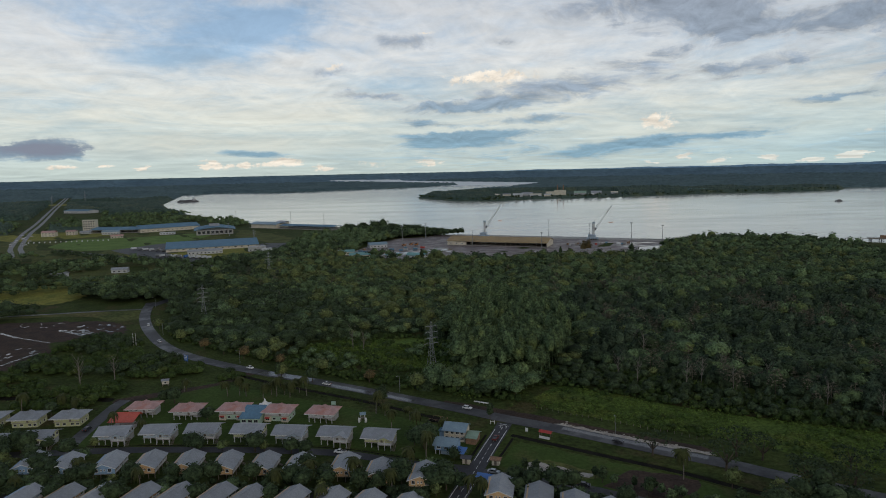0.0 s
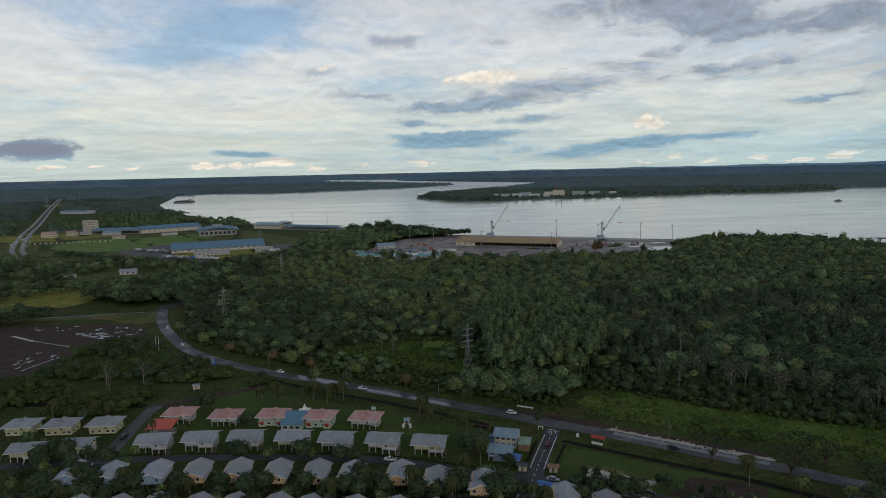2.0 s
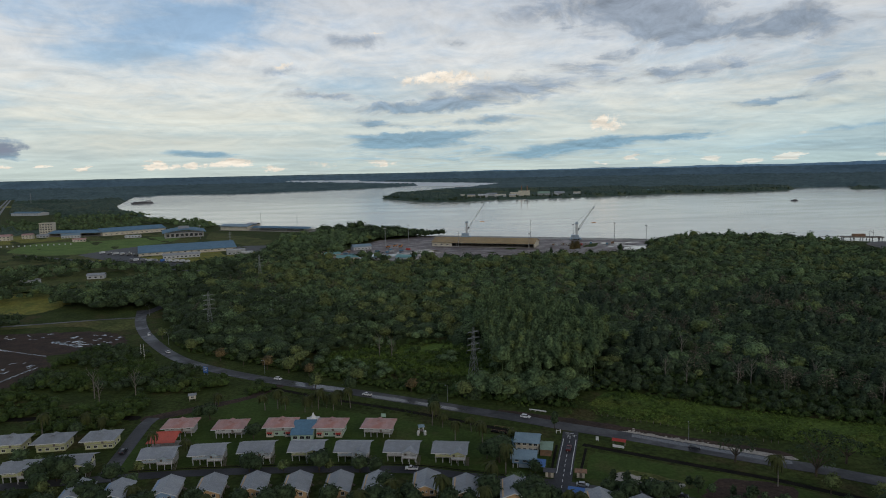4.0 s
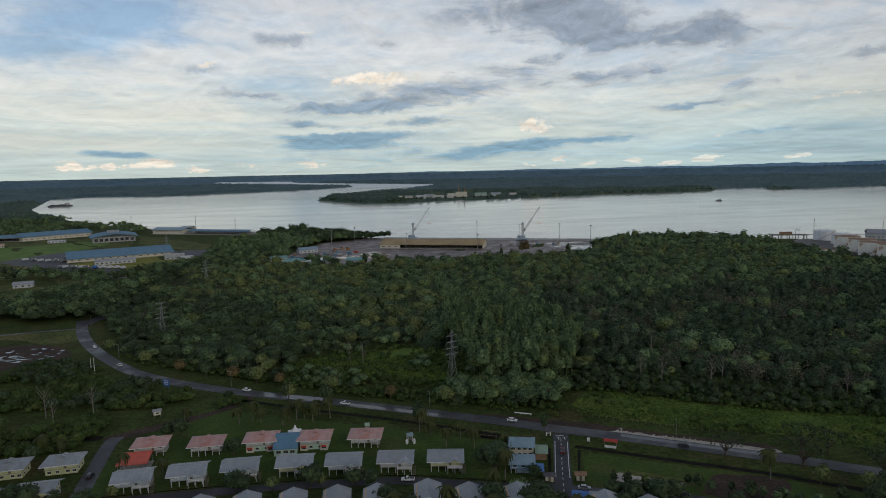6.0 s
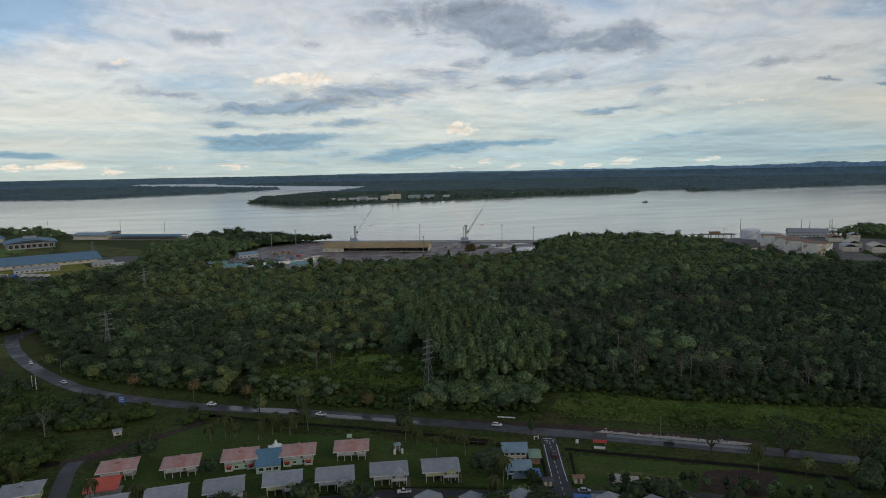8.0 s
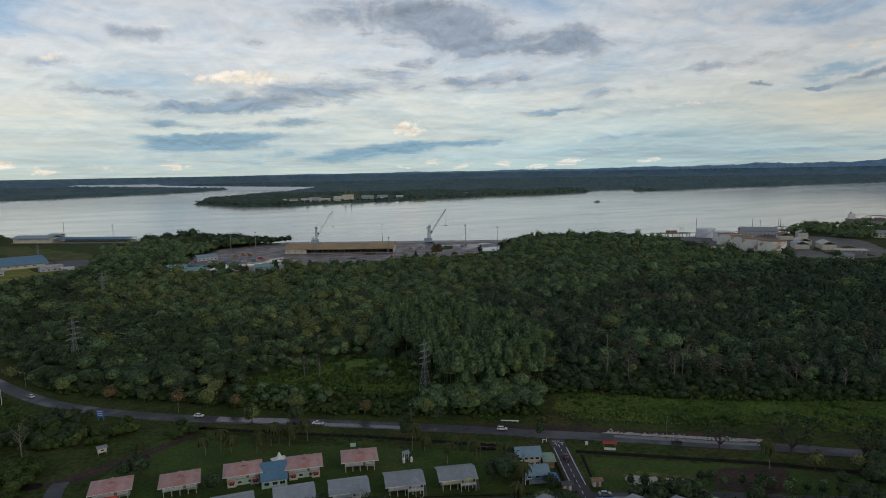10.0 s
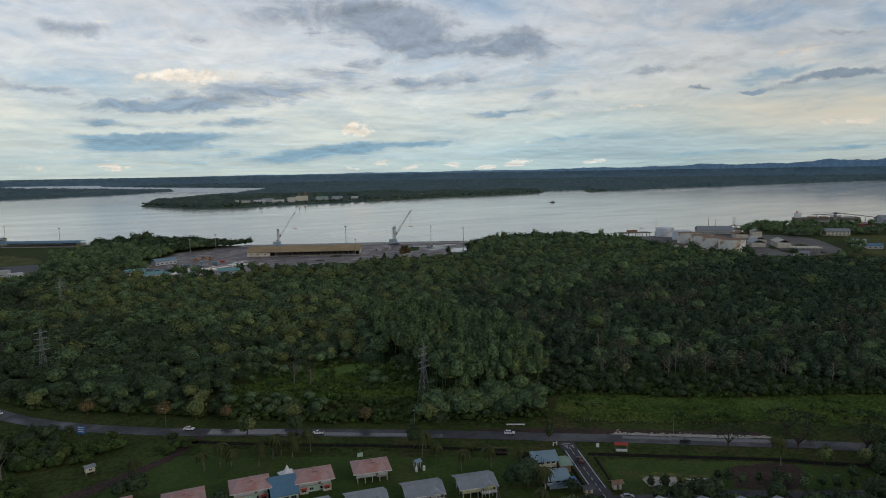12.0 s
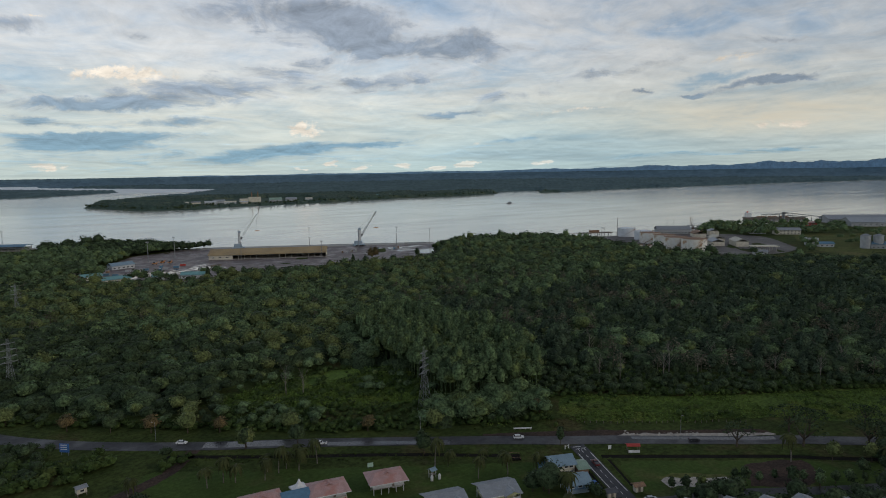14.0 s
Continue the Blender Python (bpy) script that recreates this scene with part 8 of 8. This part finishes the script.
    plant("shore_wood", skyline[::2] + rng.normal(0, 6, skyline[::2].shape), feather_far + far[:3], M_LEAF, "taller uneven trees along the river bank", (1.0, 1.75), rng=rng)
    yard_front = np.array([(-80, 759), (-62, 768), (-49, 775), (-30, 772), (-16, 778), (6, 780), (34, 776), (61, 770), (72, 778), (99, 778), (112, 774), (144, 800), (152, 782), (186, 784), (234, 815), (258, 806), (228, 790), (128, 780)])
    plant("yard_edge_trees", yard_front + rng.normal(0, 2, yard_front.shape), feather + mid[:5], M_LEAF_DARK, "dark uneven trees along the port yard", (0.8, 1.3), rng=rng)
    plant("brown_yard_tree", np.array([(177, 830), (181, 826)]), feather, M_LEAF_RUST, "tall brownish tree beside the port yard", (1.5, 1.7), rng=rng)
    for outline, gap in (([(187, 2214), (317, 2294), (505, 2300), (769, 2368), (1045, 2460), (1040, 2510), (760, 2430), (480, 2380), (300, 2370), (120, 2420), (50, 2300)], 17), ([(1045, 2460), (1211, 2438), (1543, 2508), (1560, 2560), (1200, 2500), (1040, 2510)], 15), ([(-98, 2590), (40, 2270), (187, 2214), (150, 2420), (-40, 2640)], 12)):
        bank = scatter(outline, gap, 0.9, rng)
        bank = bank[(bank[:, 0] < 215) | (bank[:, 0] > 690) | (rng.uniform(size=len(bank)) < 0.3)]
        plant("far_bank_trees", bank[shore(bank) > 4], tiny, M_LEAF_DARK, "dark round trees on the far bank", (0.6, 1.25), rng=rng)
    screen = np.concatenate([offset_line(HIGHWAY_LINK[2:26], o) for o in (7.5, 12.0, -8.0)])
    plant("roadside_wood", screen + rng.normal(0, 1.5, screen.shape), mid, M_LEAF_DARK, "dense dark trees beside the link road", (0.9, 1.3), rng=rng)
    plant("shore_wood", belt, far, M_LEAF_DARK, "dense dark trees along the river bank", (0.5, 1.3), rng=rng)
    w.append(clumpy(scatter([(-230, 900), (-140, 860), (-112, 960), (-82, 1042), (-150, 1140), (-225, 1150)], 6.5, 0.9, rng), 17, -0.5, 9))
    w.append(clumpy(scatter([(-140, 862), (-70, 800), (0, 790), (0, 806), (-60, 822), (-112, 880)], 6, 0.7, rng), 10, 0.1, 3))
    w.append(scatter([(-1150, 1360), (-640, 1375), (-600, 1400), (-620, 1425), (-1150, 1420)], 5.5, 0.9, rng))
    w.append(scatter([(-1100, 1800), (-700, 1800), (-720, 1840), (-1100, 1850)], 9, 0.9, rng))
    w = np.concatenate(w)
    w = w[~inside([(-420, 1420), (-420, 1150), (-190, 1130), (-175, 1240), (-330, 1400)], w)]
    w = w[~inside([(-1190, 2010), (-1030, 1960), (-850, 1600), (-980, 1620)], w)]
    w = w[rng.uniform(size=len(w)) < np.where(np.hypot(*(w - HUB).T) < 1000, 0.66, 0.4)]
    d = np.hypot(*(w - HUB).T)
    plant("copse", w[d < 560], mid, M_LEAF_DARK, "dark green copse on the lowland", rng=rng)
    pale = rng.uniform(size=len(w)) < 0.55
    plant("copse", w[(d >= 560) & (d < 900) & pale], far, M_LEAF, "green trees round the warehouses", (0.6, 1.35), rng=rng)
    plant("copse", w[(d >= 560) & (d < 900) & ~pale], far, M_LEAF_DARK, "dark green trees round the warehouses", (0.6, 1.35), rng=rng)
    plant("copse", w[d >= 900], tiny, M_LEAF, "dark green trees round the harbour", (0.65, 1.35), rng=rng)
    rows = np.concatenate([offset_line(smooth_line([(-560, 940), (-480, 880), (-400, 835), (-330, 800)], 9), o) for o in (0, 12)])
    plant("tree_row", rows + rng.normal(0, 1.0, rows.shape), far, M_LEAF_DARK, "row of round street trees by the link road", (0.55, 0.75), rng=rng)
    yard_trees = np.concatenate([scatter([(-205, 213), (-140, 214), (-60, 208), (-12, 202), (-10, 217), (-60, 224), (-120, 227), (-205, 230)], 4.2, 0.5, rng), scatter([(-190, 240), (-158, 240), (-150, 248), (-190, 250)], 4, 0.6, rng), scatter([(6, 205), (50, 190), (60, 200), (30, 214), (12, 219)], 4.0, 0.5, rng)])
    plant("garden_shrubs", yard_trees, shrub, M_LEAF_DARK, "dark garden shrubs between the houses", (0.6, 1.3), "shrubs", rng)
    thicket = [(52, 194), (70, 206), (92, 200), (114, 208), (132, 216), (160, 200), (200, 170), (170, 130), (90, 140), (60, 170)]
    plant("roadside_thicket", scatter(thicket, 5.2, 0.8, rng), near, M_LEAF_DARK, "dark thicket of trees beside the green", (0.5, 0.95), "woods", rng)
    plant("field_shrubs", np.concatenate([clumpy(scatter(FIELD_CREEPER, 5.0, 0.5, rng), 11, 0.55, 1), scatter([(-15, 300), (30, 288), (80, 262), (110, 246), (120, 256), (85, 274), (38, 300), (-5, 312)], 5.5, 0.3, rng)]), shrub, M_SHRUB, "low bushes in the creeper field", (0.3, 0.7), "shrubs", rng)
    # creeper field: heaps of leaves
    heap = [leaf_cloud(rng, [(0, 0, -0.2, 1.0), (1.1, 0.7, -0.3, 0.9), (-1.0, 0.5, -0.3, 0.9), (0.1, -1.0, -0.3, 0.9)], 6, 0.34) for i in range(5)]
    c = scatter([(x, y) for x, y in FIELD_CREEPER], 2.3, 0.8, rng)
    c = np.concatenate([clumpy(c, 7, -1.5, 4), clumpy(scatter([(-2, 312), (40, 292), (90, 266), (140, 236), (150, 244), (100, 275), (45, 308), (20, 318)], 2.6, 0.6, rng), 6, 0.1, 3)])
    c = c[(c[:, 0] < 400)]
    plant("creeper_heap", c, heap, M_CREEPER, "bright green creepers in low heaps", (0.6, 1.3), "creepers", rng)
    tuft = [leaf_cloud(rng, [(0, 0, 0.0, 0.5)], 6, 0.3) for i in range(3)]
    t = np.concatenate([scatter([(-10, 310), (30, 292), (70, 270), (110, 250), (118, 258), (80, 276), (36, 302), (0, 316)], 2.2, 0.6, rng), scatter([(-130, 352), (-60, 318), (-10, 290), (-16, 284), (-60, 308), (-128, 345)], 2.4, 0.5, rng)])
    plant("rough_grass", t, tuft, M_GRASS, "tufts of rough grass on the verge", (0.6, 1.4), "grass", rng)


woods()


def far_woods():
    """Canopy of the woods past the river and towards the horizon."""
    az = np.radians(np.linspace(-46, 74, 1050))
    rad = 111.0 / np.linspace(111.0 / 1450, 111.0 / 42000, 150)
    a, r, p = polar(az, rad)
    s = shore(p)
    rng = np.random.default_rng(3)
    bump = rng.uniform(-1, 1, len(r))
    wave = np.sin(p[:, 0] / 61 + 2 * np.sin(p[:, 1] / 83)) + np.sin(p[:, 1] / 47 + 1.5 * np.sin(p[:, 0] / 71))
    high = np.clip(s * 0.6, -1.6, 13 + 2.2 * wave) + np.clip(s / 30, 0, 1) * bump * np.minimum(3.2 * np.maximum(r / 3000, 1), 6.5)
    high = high * np.clip((r - 1450) / 70, 0, 1)
    town = inside([(-1700, 2560), (-1430, 2790), (-1290, 2640), (-1300, 2480)], p) | inside([(-1800, 1400), (200, 1400), (200, 1800), (-900, 1800)], p)
    town |= line_distance(HIGHWAY, p) < 34
    town |= inside([(-1210, 2040), (-1010, 1980), (-840, 1580), (-1010, 1600)], p)
    high = np.where(town, -0.5, high)
    high = np.where(inside([(200, 2270), (670, 2290), (740, 2800), (500, 2900), (170, 2800)], p) & (s > 20), high * 0.12, high)
    high = np.where(inside([(-1500, 3400), (250, 3400), (250, 5000), (-400, 6200), (-1450, 7500)], p), high * 0.8, high)
    z = np.maximum(high, -1.6) + hills(a, r)
    f = grid_faces(len(az), len(rad))
    keep = ((s > 0) & ~town)[f].any(1)
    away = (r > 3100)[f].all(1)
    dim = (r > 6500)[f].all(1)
    # Three bands by distance, each with more haze put into its base colour.
    for sel, nm, mat, lab in ((keep & dim, "distant_woods", M_HAZE_BLUE_WOODS, "woods below the horizon tinted blue-grey for haze"), (keep & ~away, "far_woods", M_FAR_WOODS, "dark green woods beyond the river, slightly tinted for haze"), (keep & away & ~dim, "hazy_woods", M_HAZY_WOODS, "woods towards the horizon tinted bluish-green for haze")):
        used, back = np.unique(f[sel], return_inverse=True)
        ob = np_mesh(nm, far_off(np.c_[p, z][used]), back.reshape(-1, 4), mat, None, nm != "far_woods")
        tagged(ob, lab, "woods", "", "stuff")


far_woods()


# single trees
def tree_mesh(name, shape, mat, parent):
    return np_mesh(name, *shape, mat, parent, True)


def broad_tree(seed, wide, high, leaf_mat, label, leaf=0.36, flat=False):
    rng = np.random.default_rng(seed)
    t = thing("tree", 0, 0, 0, 0, label, "tree")
    base = high * (0.62 if flat else 0.38)
    bm = limb(bmesh.new(), (0, 0, 0), (0.1, 0.1, base), wide * 0.022 + 0.08, wide * 0.015 + 0.05, 7)
    for i in range(5):
        a = i * 1.3 + rng.uniform(0, 0.6)
        limb(bm, (0.1, 0.1, base * (0.45 if flat else 0.9)), (wide * 0.3 * math.cos(a), wide * 0.3 * math.sin(a), base + (high - base) * 0.5), wide * 0.018 + 0.03, 0.04)
    part("trunk", bm, M_BARK, t)
    low = base * (0.95 if flat else 0.7)
    crown = bough_crown(rng, wide, high, low, 0 if flat else 11, 5, 48 if flat else 26 if wide > 5 else 16, 8, leaf * 1.15, 0.55 if flat else 0.34)
    tree_mesh("crown", crown, leaf_mat, t)
    return t


def palm(seed, high):
    rng = random.Random(seed)
    t = thing("palm_tree", 0, 0, 0, 0, "slender coconut palm with drooping fronds", "palm", "palms")
    bm = bmesh.new()
    pts = [Vector((0.9 * (k / 5) ** 2, 0, high * k / 5)) for k in range(6)]
    for k in range(5):
        limb(bm, pts[k], pts[k + 1], 0.2 - 0.02 * k, 0.18 - 0.02 * k, 6)
    part("trunk", bm, M_BARK_PALE, t)
    for i in range(20):
        a, droop = i * 2.399, rng.uniform(0.5, 2.3)
        bm = bmesh.new()
        last = None
        for k in range(6):
            u = k / 5
            x, z = 4.0 * u * (1 - 0.24 * droop * u), 1.5 * u - (1.3 + 2.4 * droop) * u * u
            w = 0.08 + 0.34 * (1.0 + 0.35 * (k % 2)) * math.sin(math.pi * min(u * 0.85 + 0.1, 1))
            row = [bm.verts.new(c) for c in ((x, -w, z - w * 0.55), (x, 0, z), (x, w, z - w * 0.55))]
            if last:
                for j in range(2):
                    bm.faces.new((last[j], last[j + 1], row[j + 1], row[j]))
            last = row
        bmesh.ops.transform(bm, matrix=pose(pts[-1].x, 0, high, 0, 0, math.degrees(a)), verts=bm.verts)
        part("frond", bm, M_PALM, t)
    return t


def bare_tree(seed, high, label):
    rng = random.Random(seed)
    t = thing("dead_tree", 0, 0, 0, 0, label, "dead tree", "dead trees")
    bm = limb(bmesh.new(), (0, 0, 0), (0.2, 0, high), 0.26, 0.05, 6)
    for i in range(9):
        z = high * (0.35 + 0.06 * i)
        a = i * 2.2 + rng.uniform(0, 0.8)
        q = Vector((1.8 * math.cos(a), 1.8 * math.sin(a), z + 2.2 + rng.uniform(0, 1)))
        limb(bm, (0.1, 0, z), q, 0.11, 0.04, 4)
        for s in (-1, 1):
            limb(bm, q, q + Vector((0.9 * math.cos(a + s), 0.9 * math.sin(a + s), 1.2)), 0.05, 0.02, 4)
    part("branch_work", bm, M_BARK_PALE, t)
    return t


def copies(kinds, rows, size=(0.85, 1.15), seed=5):
    rng, used = random.Random(seed), set()
    for i, (x, y) in enumerate(rows):
        k = i % len(kinds)
        m = pose(x, y, 0, 0, 0, rng.uniform(0, 360)) @ Matrix.Scale(rng.uniform(*size), 4)
        if k in used:
            copy_thing(kinds[k], m)
        else:
            used.add(k)
            kinds[k].matrix_basis = m


PALMS_NORTH = [(-115.2, 317), (-109.4, 318), (-105.6, 316), (-96, 312), (-90.1, 315), (-86.6, 317), (-79.8, 320), (-75.2, 315), (-140, 325), (-18.7, 269), (-29.6, 272), (-33.7, 286.5), (-22, 280), (-38, 289), (-93.5, 318), (-83, 313)]
PALMS_SOUTH = [(77.5, 220.8), (-141.5, 233), (-20.5, 232), (-38.5, 222), (-8, 266), (-136, 270), (-152, 275), (-55.5, 226), (-67, 219), (-25, 214), (1.5, 214), (6, 209), (-115, 222), (-160, 222), (-48, 207), (-206, 298), (-190, 304), (-182, 299), (-14, 241), (112, 205), (100, 199)]
copies([palm(1, 7.5), palm(2, 9), palm(3, 6.5)], PALMS_NORTH + PALMS_SOUTH, (0.85, 1.1))
GARDEN = [(-178.5, 254.5), (-201, 272), (-157, 250), (-79, 251), (-61.5, 247), (-96, 252.5), (-106, 252.5), (-150.5, 258), (-3.2, 240), (-13, 229), (-191, 296), (-176, 295)]
GARDEN_SOUTH = [(-160, 221), (-150, 218), (-144, 222), (-172, 239), (-165, 241), (-190, 264), (-184, 252), (-178, 244), (-169, 257), (-149, 247), (-187, 258), (-176, 262), (-155, 228), (-166, 229), (-57, 222), (-50, 218), (-36.5, 217.5), (-24, 227), (-6.5, 217), (-10, 212.5), (-68, 222), (-82, 221), (-96, 223), (-126, 224), (-141, 226), (-156, 226), (-170, 229), (-182, 232), (-195, 236), (-176, 217), (-165, 212), (-190, 222), (-142, 215), (-104, 216), (18, 213), (29, 209.5), (24, 218), (38, 209), (52, 203), (-40, 212), (-16, 206), (-200, 250), (-210, 262), (-172, 240), (-157, 238)]
broad = [broad_tree(11, 7.0, 6.5, M_LEAF_DARK, "dark bushy garden tree beside a house"), broad_tree(12, 6.0, 5.5, M_LEAF, "rounded green garden tree"), broad_tree(13, 8.0, 7.5, M_LEAF_DARK, "wide dark mango tree in a garden"), broad_tree(14, 4.6, 5.0, M_LEAF_OLIVE, "small olive-green garden tree")]
copies(broad, GARDEN + GARDEN_SOUTH, (0.75, 1.1))
MANGO = [(-151, 231), (-137, 228), (-121, 227.5), (-106, 228), (-91, 227), (-76, 226), (-57, 219), (-50, 225), (-30, 218), (-23, 225), (-12, 220), (-7, 224), (-19, 254), (-58, 231), (-2, 217), (-170, 248), (-182, 258), (-160, 236), (-196, 262), (-150, 222), (-166, 222), (-172, 230), (-92, 213), (-120, 212), (-66, 211), (-15.4, 252.5), (-22.2, 221.5), (-10.7, 216.5), (23.1, 216), (30.2, 218), (-67.4, 248.5), (-82.6, 251), (-108.8, 253.5), (-113.7, 284.5), (-176, 256), (-48.1, 221), (-61.5, 222), (-36.6, 218.5), (-181, 246.5), (-156, 232.5), (-143.5, 309), (-138, 308), (36.8, 215.2), (31.5, 214.6), (18, 221)]
copies([broad_tree(17, 13.0, 11.0, M_LEAF_DARK, "big round dark tree beside the offices")], [(-14.8, 250.4)], (1.0, 1.05), 3)
copies([broad_tree(15, 8.5, 8.2, M_LEAF_DARK, "large dark dense garden tree"), broad_tree(16, 7.2, 6.8, M_LEAF_DARK, "dark rounded tree between houses")], MANGO, (0.85, 1.15), 9)
VERGE = [(-181.8, 426), (-141.7, 391), (-113, 373), (-95, 344.5), (-76.3, 335.5), (-74, 352), (-212, 462), (-36.5, 300.5), (-20, 321)]
copies([broad_tree(21, 8.5, 8.0, M_LEAF_OLIVE, "spreading roadside tree with olive leaves", 0.34), broad_tree(22, 6.0, 8.0, M_LEAF_DARK, "dark roadside tree beside the road", 0.34), broad_tree(23, 9.0, 8.5, M_LEAF_OLIVE, "wide spreading roadside tree, olive-leaved", 0.34)], VERGE, (0.85, 1.15))
copies([broad_tree(24, 6.5, 7.0, M_LEAF_RUST, "small roadside tree with rusty leaves", 0.34)], [(-158, 403), (-126.5, 381.5), (-101, 366), (-46, 333.5), (28, 309)], (0.85, 1.15), 8)
RAIN_TREES = [(72.9, 240.4), (95.1, 226.5), (116.5, 213), (119.0, 209.4), (112, 234), (134, 214), (128, 206), (104, 238), (140, 226), (150, 214)]
copies([broad_tree(31, 12, 8.0, M_LEAF_DARK, "flat-crowned rain tree by the road", 0.34, True), broad_tree(32, 14, 9.0, M_LEAF_DARK, "wide flat-crowned rain tree", 0.34, True)], RAIN_TREES + [(146, 206), (158, 222), (164, 208)], (0.8, 1.2))
copies([broad_tree(41, 3.4, 8.5, M_LEAF_DARK, "slim dark tree at the road's edge", 0.34)], [(13.4, 277.5), (-36, 303), (-96, 342)], (0.95, 1.1))
GREEN_ROW = [(22.4, 229.7), (26.1, 226.9), (31.7, 224.7), (46.6, 222.6), (48.5, 219.8), (52.0, 216.8), (58.4, 215.3), (63.7, 212.0), (65.7, 209.1), (69.1, 205.4), (74.4, 202.8), (80.4, 201.6), (83.0, 197.5), (61.5, 210), (72, 207), (77, 199), (89, 201), (67, 204)]
copies([broad_tree(51, 2.6, 4.8, M_LEAF_DARK, "small upright planted tree on the green", 0.3), broad_tree(52, 3.4, 5.2, M_LEAF_DARK, "bushy dark tree on the green", 0.32), broad_tree(53, 3.0, 5.0, M_LEAF, "slim green tree on the green", 0.3)], GREEN_ROW, (0.8, 1.15))
copies([broad_tree(54, 6.5, 8.6, M_LEAF_OLIVE, "tall feathery olive tree on the green", 0.3)], [(91.3, 213.1), (103, 205)], (0.95, 1.05), 4)
DEAD = [(-62.9, 396), (-55.7, 391), (107, 361), (138, 330), (113, 312), (108, 382), (134, 307), (84, 329), (180, 268), (203, 270), (166, 284), (155, 315), (92, 322), (122, 316), (-196, 330), (-205, 345), (-182, 338)]
copies([bare_tree(1, 13, "bare pale dead tree in the wood"), bare_tree(2, 11, "leafless whitish dead tree")], DEAD, (0.9, 1.15))
